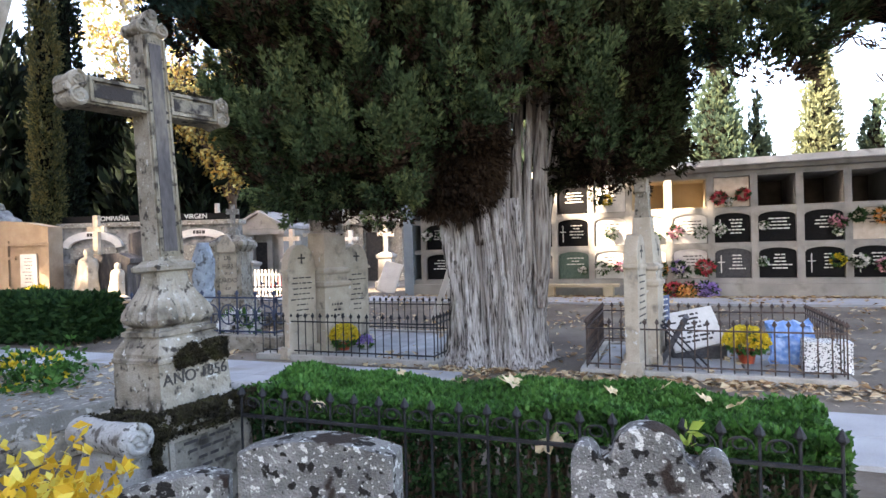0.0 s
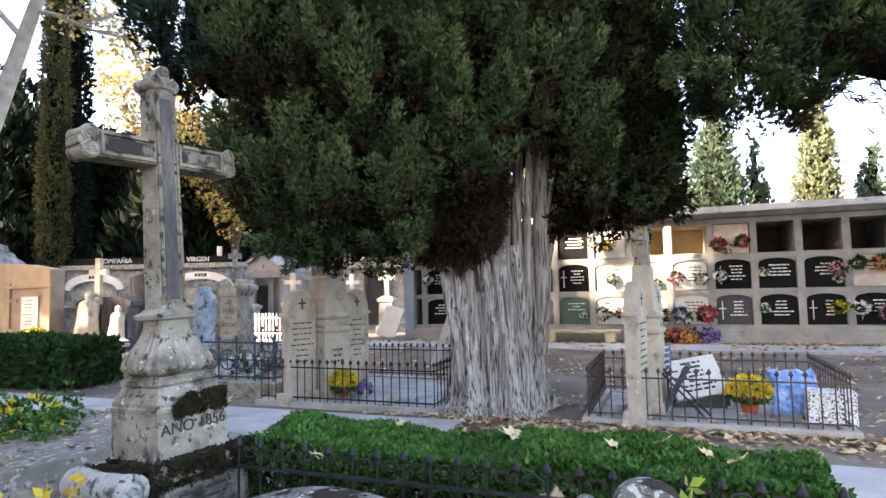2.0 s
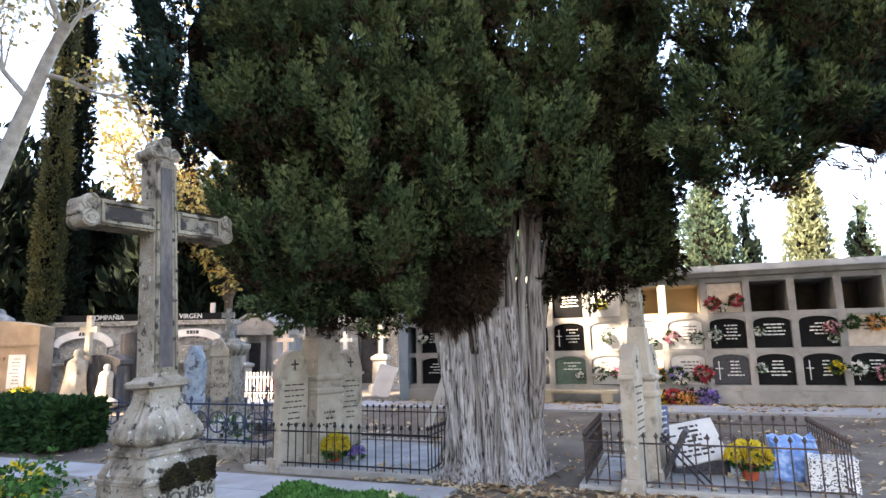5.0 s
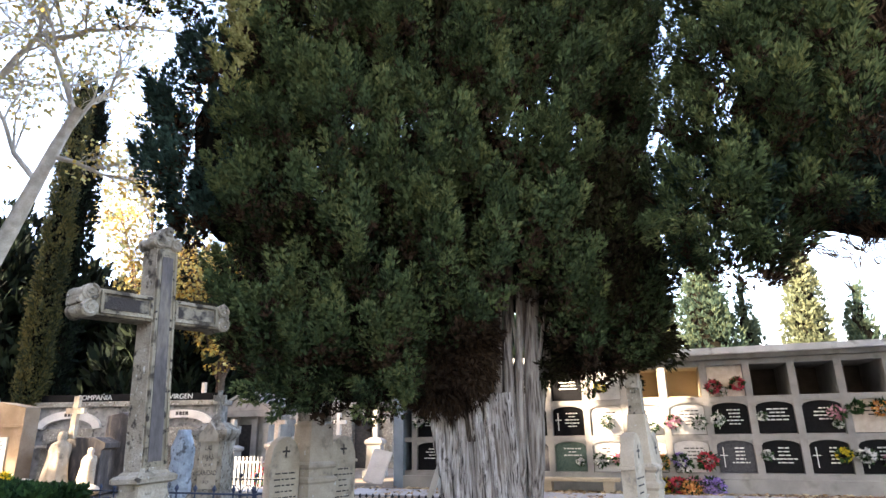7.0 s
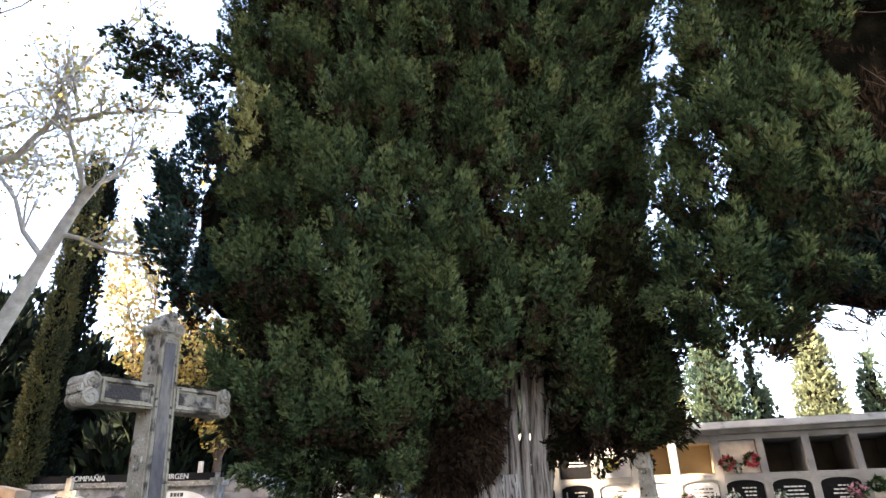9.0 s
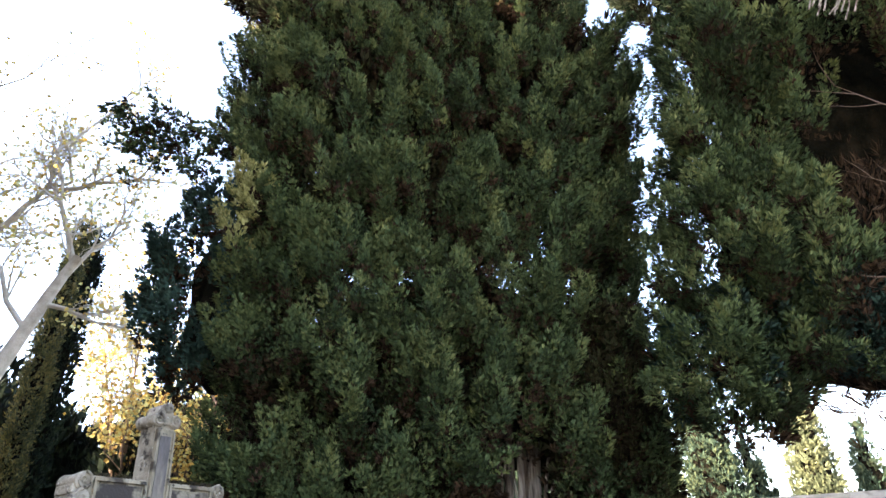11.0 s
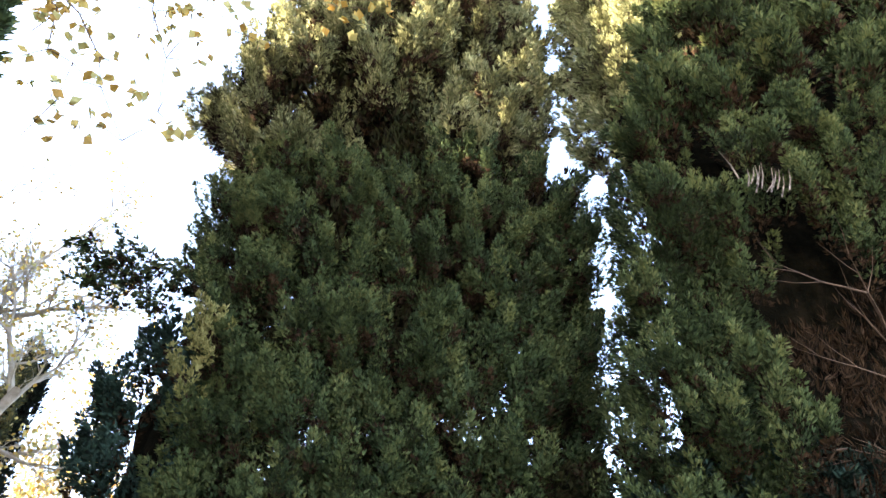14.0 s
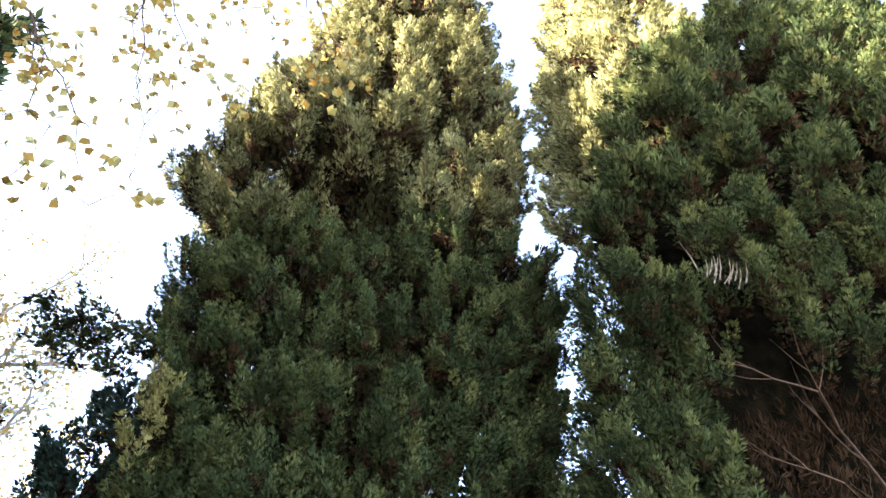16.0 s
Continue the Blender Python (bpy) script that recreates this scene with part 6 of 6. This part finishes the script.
e = thing("arch_wall", "grey rubble wall with white arches over its grave recesses", "wall", (-10.2, 20.2, 0.2), -2)
bm = bmesh.new()
box(bm, -4.6, 2.9, 0.25, 0.7, 0.0, 2.35, 0.02)
part("wall", bm, "rubble", e)
bm = bmesh.new()
box(bm, -4.7, 3.0, 0.1, 0.8, 2.33, 2.5, 0.02)
part("coping", bm, "slab_grey", e)
for cx in (-2.35, 1.55):
    bm = bmesh.new()
    n = 14
    o = [(cx + 1.1 * math.cos(math.pi * i / n), 1.65 + 0.55 * math.sin(math.pi * i / n)) for i in range(n + 1)]
    q = [(cx + 0.86 * math.cos(math.pi * i / n), 1.6 + 0.34 * math.sin(math.pi * i / n)) for i in range(n, -1, -1)]
    vs = [[bm.verts.new((x, y, z)) for x, z in o + q] for y in (0.12, 0.26)]
    m = 2 * n + 2
    for i in range(n):
        for ring, rev in ((vs[0], False), (vs[1], True)):
            f = [ring[i], ring[i + 1], ring[m - 2 - i], ring[m - 1 - i]]
            bm.faces.new(f if not rev else f[::-1])
    for i in range(m):
        bm.faces.new((vs[0][i], vs[1][i], vs[1][(i + 1) % m], vs[0][(i + 1) % m]))
    arch = part("arch", bm, "marble", e, "white painted arch")
    bm = bmesh.new()
    bars(bm, random.Random(int(cx * 7)), cx - 0.3, cx + 0.3, 0.119, 2.13, 1, 0.1, 0.12, 1.0)
    part("inscription", bm, "letter_dark", arch)
    bm = bmesh.new()
    box(bm, cx - 0.85, cx + 0.85, 0.2, 0.252, 0.0, 1.62, 0.01)
    part("recess", bm, "slab_grey", e)
    bm = bmesh.new()
    box(bm, cx - 0.95, cx + 0.95, -0.2, 0.2, 1.0, 1.08, 0.01)
    part("ledge", bm, "slab_grey", e)
bm = bmesh.new()
box(bm, -4.6, 2.9, 0.35, 0.45, 2.5, 2.75)
part("sign_beam", bm, "granite", e, "dark beam carrying white letters")
lettering("COMPAÑIA", 0.24, (-1.7, 0.34, 2.64), e, "marble", depth=0.01)
lettering("VIRGEN", 0.24, (1.35, 0.34, 2.64), e, "marble", depth=0.01)

# mourner's tomb with a white cross: plain figure shapes
e = thing("tomb", "dark stone tomb block with a gabled top", "tomb", (-9.15, 15.6, 0.2), -8)
bm = bmesh.new()
prism(bm, [(-0.75, 0.0), (0.75, 0.0), (0.72, 1.05), (0.82, 1.1), (0.82, 1.22), (0.5, 1.36), (-0.5, 1.36), (-0.82, 1.22), (-0.82, 1.1), (-0.72, 1.05)], -0.3, 0.5, "y", 0.015)
part("body", bm, "panel_grey", e)


def figure(name, label, at, h, w, seed):
    """A plain draped upright shape."""
    bm = bmesh.new()
    prof = [(0.5, 0), (0.52, 0.08), (0.46, 0.3), (0.4, 0.5), (0.42, 0.66), (0.36, 0.76), (0.16, 0.82), (0.2, 0.9), (0.16, 0.97), (0.03, 1.0)]
    rings = []
    for r, z in prof:
        rings.append([bm.verts.new((w * r * math.cos(a) * (1 + 0.12 * math.sin(5 * a + seed + 3 * z)), w * 0.8 * r * math.sin(a) * (1 + 0.1 * math.sin(7 * a + z * 4)) + 0.12 * w * z, z * h)) for a in [2 * math.pi * k / 24 for k in range(24)]])
    for a, b in zip(rings, rings[1:]):
        for k in range(24):
            bm.faces.new((a[k], a[(k + 1) % 24], b[(k + 1) % 24], b[k]))
    bm.faces.new(rings[-1]), bm.faces.new(rings[0][::-1])
    ob = part(name, bm, "stone_white", None, smooth=True)
    ob.matrix_world = pose(*at, 0, 0, -8)
    return tagged(ob, label, "statue")


figure("statue", "pale stone statue at the foot of a white cross", (-9.42, 15.0, 0.42), 1.3, 0.62, 1)
figure("statue", "small pale stone statue beside the dark tomb", (-8.64, 15.0, 0.42), 0.9, 0.42, 2)
e = thing("stone_cross", "white stone cross rising behind the statue", "cross", (-9.25, 15.2, 1.54), -8)
bm = bmesh.new()
latin_cross(bm, 0, -0.06, 0.06, 0.0, 1.05, 0.5, 0.14)
part("cross", bm, "stone_white", e)
for i, (x, r) in enumerate(((-10.0, 0.38), (-8.95, 0.22), (-8.3, 0.2))):
    bm = bmesh.new()
    bmesh.ops.create_icosphere(bm, subdivisions=3, radius=r)
    for v in bm.verts:
        v.co += noise.noise_vector(v.co * 4 + Vector((i, 0, 0))) * 0.06
        v.co.z *= 0.7
    ob = part("boulder", bm, "stone_white", None, smooth=True)
    ob.location = (x, 14.75, 0.35)
    tagged(ob, "pale rounded stone at the foot of the statue", "stone")
blossoms("flowers", "bright yellow flowers beside the pale stones", (-10.35, 14.4, 0.22), 0.3, 120, "bloom_yellow", 0.1, 61, None, 0.9)
e = thing("headstone", "tall rough grey headstone slab", "headstone", (-8.45, 15.9, 0.2), -10)
bm = bmesh.new()
prism(bm, [(-0.36, 0.0), (0.36, 0.0), (0.34, 1.9), (0.1, 1.98), (-0.3, 1.9)], -0.1, 0.1, "y", 0.02)
part("slab", bm, "panel_grey", e)
e = thing("rock_cross", "stone cross on a mound of rough rock", "monument", (-15.6, 19.5, 0.2), 0)
bm = bmesh.new()
bmesh.ops.create_icosphere(bm, subdivisions=4, radius=1.0)
for v in bm.verts:
    v.co = Vector((v.co.x * 1.4, v.co.y, v.co.z * 1.5 + 1.6)) + noise.noise_vector(v.co * 2.5) * 0.25
part("mound", bm, "rubble", e)
bm = bmesh.new()
square_lathe(bm, [(0.4, 3.0), (0.35, 3.2), (0.15, 3.3)])
latin_cross(bm, 0, -0.08, 0.08, 3.28, 0.95, 0.75, 0.2)
part("cross", bm, "slab_grey", e)

# the sisters' monument and its blue railing
e = thing("monument", "beige stone grave monument with a gabled cap and dark lettering", "monument", (-3.62, 9.75, 0.0), -4)
e.scale = (0.72, 0.72, 1.0)
bm = bmesh.new()
square_lathe(bm, [(0.52, 0.2), (0.52, 0.45), (0.44, 0.5), (0.44, 0.62), (0.38, 0.7), (0.36, 0.74)])
part("foot", bm, "stone", e)
bm = bmesh.new()
square_lathe(bm, [(0.33, 0.73), (0.3, 1.5), (0.36, 1.56), (0.41, 1.62), (0.41, 1.68), (0.3, 1.74), (0.2, 1.8)])
body = part("body", bm, "stone", e)
bm = bmesh.new()
prism(bm, [(-0.22, 1.5), (0.22, 1.5), (0.22, 1.62), (0.0, 1.82), (-0.22, 1.62)], -0.42, -0.28, "y", 0.012)
part("gable", bm, "stone_white", e)
bm = bmesh.new()
prism(bm, [(-0.21, 0.78), (0.21, 0.78), (0.2, 1.5), (0.0, 1.66), (-0.2, 1.5)], -0.345, -0.3, "y", 0.006)
pn = part("panel", bm, "stone_white", e)
for t, z, k in (("LAS", 1.4, 0.1), ("HIJAS", 1.26, 0.11), ("DE LA", 1.14, 0.06), ("CARIDAD", 1.02, 0.105), ("R.I.P", 0.88, 0.075)):
    lettering(t, k, (0, -0.348, z), e, "letter_dark")
bm = bmesh.new()
square_lathe(bm, [(0.14, 1.78), (0.1, 1.9), (0.06, 1.94)])
latin_cross(bm, 0, -0.045, 0.045, 1.93, 0.4, 0.3, 0.09)
part("cross", bm, "slab_grey", e)
e = thing("rock_pillar", "rough blue-grey pillar of stacked stone", "monument", (-4.55, 10.7, 0.0), 0)
bm = bmesh.new()
rings = []
for i in range(17):
    z = 1.7 * i / 16
    rings.append([bm.verts.new((0.19 * math.cos(a) * (1 + 0.3 * noise.noise((2 * math.cos(a), 2 * math.sin(a), z * 5))) * (1.05 if i < 14 else 1.05 - 0.2 * (i - 13)), 0.19 * math.sin(a), z)) for a in [2 * math.pi * k / 18 for k in range(18)]])
for a, b in zip(rings, rings[1:]):
    for k in range(18):
        bm.faces.new((a[k], a[(k + 1) % 18], b[(k + 1) % 18], b[k]))
bm.faces.new(rings[-1])
part("pillar", bm, "rubble_blue", e)


def ring_fence(u0, u1, v0, v1, z0, h, label):
    """A low ornamental railing of rings with crosses between posts."""
    L = math.hypot(u1 - u0, v1 - v0)
    e = thing("railing", label, "railing", (0, 0, 0))
    e.matrix_world = pose(*G(u0, v0, z0), 0, 0, GRID + math.degrees(math.atan2(v1 - v0, u1 - u0)))
    for z in (0.04, h - 0.06):
        bm = bmesh.new()
        box(bm, 0, L, -0.012, 0.012, z, z + 0.025)
        part("rail", bm, "iron_blue", e)
    n = max(2, round(L / 0.34))
    w = L / n
    bm = bmesh.new()
    r = min(w, h - 0.12) / 2 - 0.02
    c = h / 2
    tube(bm, [(w / 2 + r * math.cos(2 * math.pi * i / 20), 0, c + r * math.sin(2 * math.pi * i / 20)) for i in range(21)], 0.011, 5)
    tube(bm, [(w / 2, 0, c - r), (w / 2, 0, c + r)], 0.01, 5)
    tube(bm, [(w / 2 - r, 0, c), (w / 2 + r, 0, c)], 0.01, 5)
    me = mesh_of(bm, "ring")
    me.materials.append(M["iron_blue"])
    bm = bmesh.new()
    tube(bm, [(0, 0, 0), (0, 0, h - 0.02)], 0.014, 6)
    square_lathe(bm, [(0.012, h - 0.02), (0.03, h + 0.02), (0.004, h + 0.07)], 6)
    pm = mesh_of(bm, "post")
    pm.materials.append(M["iron_blue"])
    for i in range(n + 1):
        p = part("post", pm, "iron_blue", e)
        p.location = (w * i, 0, 0)
        if i < n:
            q = part("ring", me, "iron_blue", e)
            q.location = (w * i, 0, 0)
    return e


for a in ((-7.7, -5.3, 6.95, 6.95), (-7.7, -5.3, 9.3, 9.3), (-5.3, -5.3, 6.95, 9.3)):
    ring_fence(a[0], a[1], a[2], a[3], 0.22, 0.62, "blue-black iron railing of rings on a low stone kerb")
for i, a in enumerate(((-7.85, -5.15, 6.8, 7.1), (-7.85, -5.15, 9.15, 9.45), (-5.45, -5.15, 7.1, 9.15))):
    bm = bmesh.new()
    box(bm, a[0], a[1], a[2], a[3], -0.02, 0.22, 0.015)
    ob = part("kerb_wall", bm, "stone", None)
    ob.matrix_world = pose(0, 0, 0, 0, 0, GRID)
    tagged(ob, "low stone kerb wall that carries the blue railing", "kerb")
blossoms("flowers", "white wreath lying inside the blue railing", (-3.3, 9.15, 0.1), 0.3, 90, "bloom_white", 0.1, 71, None, 0.7)
ring_fence(-10.6, -8.6, 8.2, 8.2, 0.1, 0.6, "blue-black iron railing of rings behind the dark hedge")


def mausoleum(at, turn, w, h, d, label, material, seed):
    e = thing("mausoleum", label, "mausoleum", at, turn)
    bm = bmesh.new()
    box(bm, -w / 2, w / 2, 0.15, d, 0, h * 0.72, 0.02)
    part("body", bm, material, e)
    for x in (-w * 0.44, -w * 0.2, w * 0.2, w * 0.44):
        bm = bmesh.new()
        square_lathe(bm, [(0.15, 0.0), (0.15, 0.2), (0.11, 0.24), (0.1, h * 0.62), (0.14, h * 0.66), (0.14, h * 0.7)])
        c = part("column", bm, material, e)
        c.location = (x, 0.1, 0)
    bm = bmesh.new()
    box(bm, -w / 2 - 0.12, w / 2 + 0.12, -0.15, d + 0.1, h * 0.7, h * 0.78, 0.02)
    part("cornice", bm, material, e)
    bm = bmesh.new()
    prism(bm, [(-w / 2 - 0.12, h * 0.78), (w / 2 + 0.12, h * 0.78), (0, h)], -0.1, d, "y", 0.03)
    part("pediment", bm, material, e)
    bm = bmesh.new()
    prism(bm, [(-w / 2 - 0.2, h * 0.785), (-w / 2 - 0.2, h * 0.82), (0, h + 0.1), (w / 2 + 0.2, h * 0.82), (w / 2 + 0.2, h * 0.785), (0, h + 0.01)], -0.2, d + 0.1, "y", 0.01)
    part("roof", bm, material, e)
    bm = bmesh.new()
    box(bm, -w * 0.13, w * 0.13, 0.1, 0.16, 0.0, h * 0.6, 0.01)
    part("door", bm, "iron", e, "dark metal door")
    bm = bmesh.new()
    drum(bm, 0, h * 0.87, h * 0.05, -0.13, -0.09)
    part("medallion", bm, material, e)
    bm = bmesh.new()
    latin_cross(bm, 0, 0.0, 0.1, h + 0.02, 0.4, 0.26, 0.08)
    part("cross", bm, material, e)
    return e


mausoleum((-6.9, 21.6, 0.22), -12, 1.9, 2.75, 2.2, "pale stone mausoleum with a gabled front", "concrete", 1)
mausoleum((-2.9, 23.5, 0.22), -12, 2.6, 3.3, 2.2, "grey stone mausoleum with columns and a dark door", "slab_grey", 2)
mausoleum((-5.2, 27.0, 0.22), -12, 2.4, 3.2, 2.2, "grey stone mausoleum among the far tombs", "slab_grey", 3)


def grave_cross(at, h, material, label, turn=-12):
    e = thing("grave_cross", label, "grave cross", at, turn)
    bm = bmesh.new()
    square_lathe(bm, [(0.32, 0.0), (0.32, 0.2), (0.24, 0.25), (0.22, h * 0.45), (0.28, h * 0.48), (0.28, h * 0.52), (0.14, h * 0.56)])
    part("pedestal", bm, material, e)
    bm = bmesh.new()
    latin_cross(bm, 0, -0.07, 0.07, h * 0.55, h * 0.45, h * 0.27, 0.13)
    part("cross", bm, material, e)
    return e


for x, y, h, m, w in ((-4.9, 18.5, 2.0, "marble_rose", "rose stone cross on a square pedestal"), (-4.6, 20, 2.2, "concrete", "grey stone cross on a square pedestal"), (-1.9, 19, 2.1, "concrete", "grey stone cross on a square pedestal"), (-6.5, 19.2, 1.8, "concrete", "small grey cross on a square pedestal"), (-8.65, 22, 3.2, "marble_rose", "warm stone cross above the arched wall"), (-3.4, 21.0, 2.0, "marble", "white stone cross on a square pedestal")):
    grave_cross((x, y, 0.22), h, m, w)
e = thing("picket_rail", "white picket railing round a far grave", "railing", (-5.3, 16.2, 0.22), -14)
bm = bmesh.new()
box(bm, -0.1, 1.1, -0.015, 0.015, 0.2, 0.24), box(bm, -0.1, 1.1, -0.015, 0.015, 0.62, 0.66)
part("rail", bm, "marble", e)
for i in range(11):
    bm = bmesh.new()
    box(bm, 0.11 * i - 0.13 + 0.05, 0.11 * i - 0.08 + 0.05, -0.03, -0.015, 0.02, 0.78, 0.006)
    part("picket", bm, "marble", e)
blossoms("flowers", "dark red flowers behind the white pickets", (-4.6, 16.4, 0.22), 0.32, 150, "bloom_red", 0.09, 81, None, 0.9)
e = thing("leaning_slab", "pale blue-white slab leaning among far graves", "slab", (-1.75, 16.6, 0.22), -12)
e.matrix_world = pose(-1.75, 16.8, 0.22, -22, 14, -12)
bm = bmesh.new()
box(bm, -0.28, 0.28, -0.03, 0.03, 0, 0.95, 0.02)
part("slab", bm, "marble", e)
e = thing("leaning_cross", "whitewashed wooden cross leaning beside the old trunk", "cross", (-0.12, 11.2, 0.07), 0)
e.matrix_world = pose(-0.2, 11.2, 0.07, 0, 20, -10)
bm = bmesh.new()
box(bm, -0.06, 0.06, -0.03, 0.03, 0.0, 1.6, 0.008)
part("post", bm, "marble", e)
bm = bmesh.new()
box(bm, -0.06, 0.4, -0.035, 0.025, 1.1, 1.2, 0.008)
part("arm", bm, "marble", e)
e2 = thing("prop", "white wooden strut propping the leaning cross", "strut", (0.22, 11.2, 0.07), 0)
e2.matrix_world = pose(0.2, 11.25, 0.07, 0, -8, -10)
bm = bmesh.new()
box(bm, -0.05, 0.05, -0.025, 0.025, 0.0, 0.7, 0.008)
part("strut", bm, "marble", e2)


# ---- vines, leaves and litter ----
def leaf_mesh(rng, n, size):
    """Broad lobed leaves as two folded halves each."""
    return None


def litter(name, label, places, size, material, seed, flat=0.25):
    rng = np.random.default_rng(seed)
    n = len(places)
    yaw = rng.uniform(0, 2 * math.pi, n)
    a = np.stack([np.cos(yaw), np.sin(yaw), rng.normal(size=n) * flat], 1)
    b = np.stack([-np.sin(yaw), np.cos(yaw), rng.normal(size=n) * flat], 1)
    s = (size * (0.5 + rng.random(n)))[:, None]
    up = np.array([0, 0, 1.0])
    mid = places + up * s * 0.15
    tip, tail = places + a * s, places - a * s
    l, r = places + b * s * 0.75 + up * s * 0.35 * rng.random((n, 1)), places - b * s * 0.75 + up * s * 0.35 * rng.random((n, 1))
    q = np.concatenate([np.stack([tail, mid, tip, l], 1), np.stack([tail, r, tip, mid], 1)])
    ob = part(name, quads_mesh(name, q), material, None)
    return tagged(ob, label, "leaves", kind="stuff")


rng = np.random.default_rng(77)
n = 9000
uv = np.stack([rng.uniform(-9, 7, n), 6.2 + 8.0 * rng.random(n) ** 1.15], 1)
clump = np.sin(uv[:, 0] * 1.7 + 1) * np.sin(uv[:, 1] * 2.3) + 0.5 * np.sin(uv[:, 0] * 4.1 + uv[:, 1] * 3)
keep = rng.random(n) < np.clip(0.35 + 0.45 * clump, 0.06, 1)
inplot = ((uv[:, 0] > -5.1) & (uv[:, 0] < -3.4) & (uv[:, 1] < 8.9))
uv = uv[keep & ~inplot]
pl = np.array([tuple(G(u, v, rise(v) + 0.018 + (0.05 if (-0.6 < u < 1.9 and 6.4 < v < 8.3) or (-5.1 < u < -2.5 and 6.4 < v < 8.9) else 0) + (0.225 if v > 12.35 and v < 13.75 else 0) * 0.05)) for u, v in uv])
litter("leaf_litter", "dry brown leaves strewn over the earth", pl, 0.045, "litter", 78)
band = np.stack([rng.uniform(-6, 6, 1400), rng.normal(13.95, 0.12, 1400)], 1)
litter("leaf_drift", "drift of dry leaves along the foot of the niches", np.array([tuple(G(u, v, 0.225)) for u, v in band]), 0.05, "litter", 79)
edge = np.stack([rng.uniform(-2.4, 2.3, 900), 6.4 - np.abs(rng.normal(0, 0.42, 900))], 1)
litter("leaf_drift", "drift of dry leaves along the plot kerbs", np.array([tuple(G(u, v, 0.02)) for u, v in edge]), 0.04, "litter", 80)
sl = rng.uniform(0, 1, (260, 2))
th = radians(59)
litter("leaf_scatter", "small dry leaves on the tomb slab", np.array([(-2.95 + (-0.6 + 1.8 * a) * math.cos(th) - (-0.2 + 2.1 * b) * math.sin(th), 4.0 + (-0.6 + 1.8 * a) * math.sin(th) + (-0.2 + 2.1 * b) * math.cos(th), 0.35) for a, b in sl]), 0.03, "litter", 81)


def big_leaf(at, size, turn, tilt, label="large curled dry plane leaf lying on the hedge"):
    e = thing("fallen_leaf", label, "leaf", at)
    e.matrix_world = pose(*at, tilt, tilt * 0.5, turn)
    bm = bmesh.new()
    c = bm.verts.new((0, 0, 0))
    ring = []
    for i in range(20):
        a = 2 * math.pi * i / 20
        r = size * (0.55 + 0.45 * abs(math.cos(2.5 * a)))
        ring.append(bm.verts.new((r * math.cos(a), r * math.sin(a), 0.35 * size * math.sin(3 * a) ** 2)))
    for i in range(20):
        bm.faces.new((c, ring[i], ring[(i + 1) % 20]))
    tube(bm, [(-size * 0.5, 0, 0), (-size * 1.3, 0.02, 0.02)], 0.003, 4)
    part("blade", bm, "litter", e)
    return e


for u, v, z, s, t in ((-0.62, 3.0, 0.66, 0.085, 30), (-0.95, 3.25, 0.67, 0.05, 80), (-0.2, 3.2, 0.66, 0.05, 140), (0.2, 3.05, 0.66, 0.06, 200), (0.42, 2.9, 0.66, 0.045, 20), (-1.4, 3.1, 0.66, 0.035, 300), (-0.3, 2.44, 0.5, 0.08, 260), (-1.62, 2.46, 0.6, 0.05, 60), (0.55, 2.8, 0.66, 0.05, 190), (-0.05, 2.95, 0.66, 0.04, 10)):
    big_leaf(G(u, v, z), s, t, 25)


def vine(name, label, at, r, h, n, leaf, material, seed, squash=(1, 1)):
    e = thing(name, label, "plant", at)
    rg = random.Random(seed)
    nr = np.random.default_rng(seed)
    pts = []
    for i in range(12):
        bm = bmesh.new()
        a = rg.uniform(0, 6.28)
        p = [(0.2 * r * math.cos(a), 0.2 * r * math.sin(a), 0.0)]
        for k in range(1, 6):
            p.append((r * squash[0] * k / 5 * math.cos(a) * rg.uniform(0.7, 1.1), r * squash[1] * k / 5 * math.sin(a) * rg.uniform(0.7, 1.1), h * math.sin(1.3 * k / 5) * rg.uniform(0.85, 1.08)))
        pts += p[1:]
        tube(bm, p, [0.006, 0.005, 0.004, 0.003, 0.002, 0.001], 5)
        part("stem", bm, "twig", e)
    P = np.array(pts)[nr.integers(0, len(pts), n)] + nr.normal(size=(n, 3)) * 0.09
    P[:, 2] = np.abs(P[:, 2])
    part("leaves", quads_mesh("leaves", sprigs(nr, P, nr.normal(size=(n, 3)) + np.array([0.2, -0.5, 0.5]), leaf, 5, 1.35, 0.26)), material, e)
    return e


vine("creeper", "bush of yellow autumn leaves in front of the tomb", (-1.62, 1.6, 0.0), 0.42, 0.6, 560, 0.066, "vine_leaf", 51)
vine("creeper", "bush of yellow autumn leaves in front of the tomb", (-1.32, 1.3, 0.0), 0.3, 0.52, 320, 0.066, "vine_leaf", 52)
vine("flower_bed", "green plants with yellow flowers at the edge of the walk", (-3.75, 4.75, 0.0), 0.55, 0.5, 520, 0.07, "hedge", 53)
blossoms("flowers", "yellow flowers among the green plants", (-3.6, 4.7, 0.3), 0.3, 26, "bloom_yellow", 0.06, 54, None, 0.6)
vine("leafy_shoot", "pale green leafy shoot standing by the hedge", (1.12, 1.72, 0.0), 0.12, 0.5, 20, 0.08, "shoot_green", 55)
for o in bpy.data.objects:
    if o.name.split(".")[0] in ("inscription", "leaves"):
        o["kind"] = "stuff"
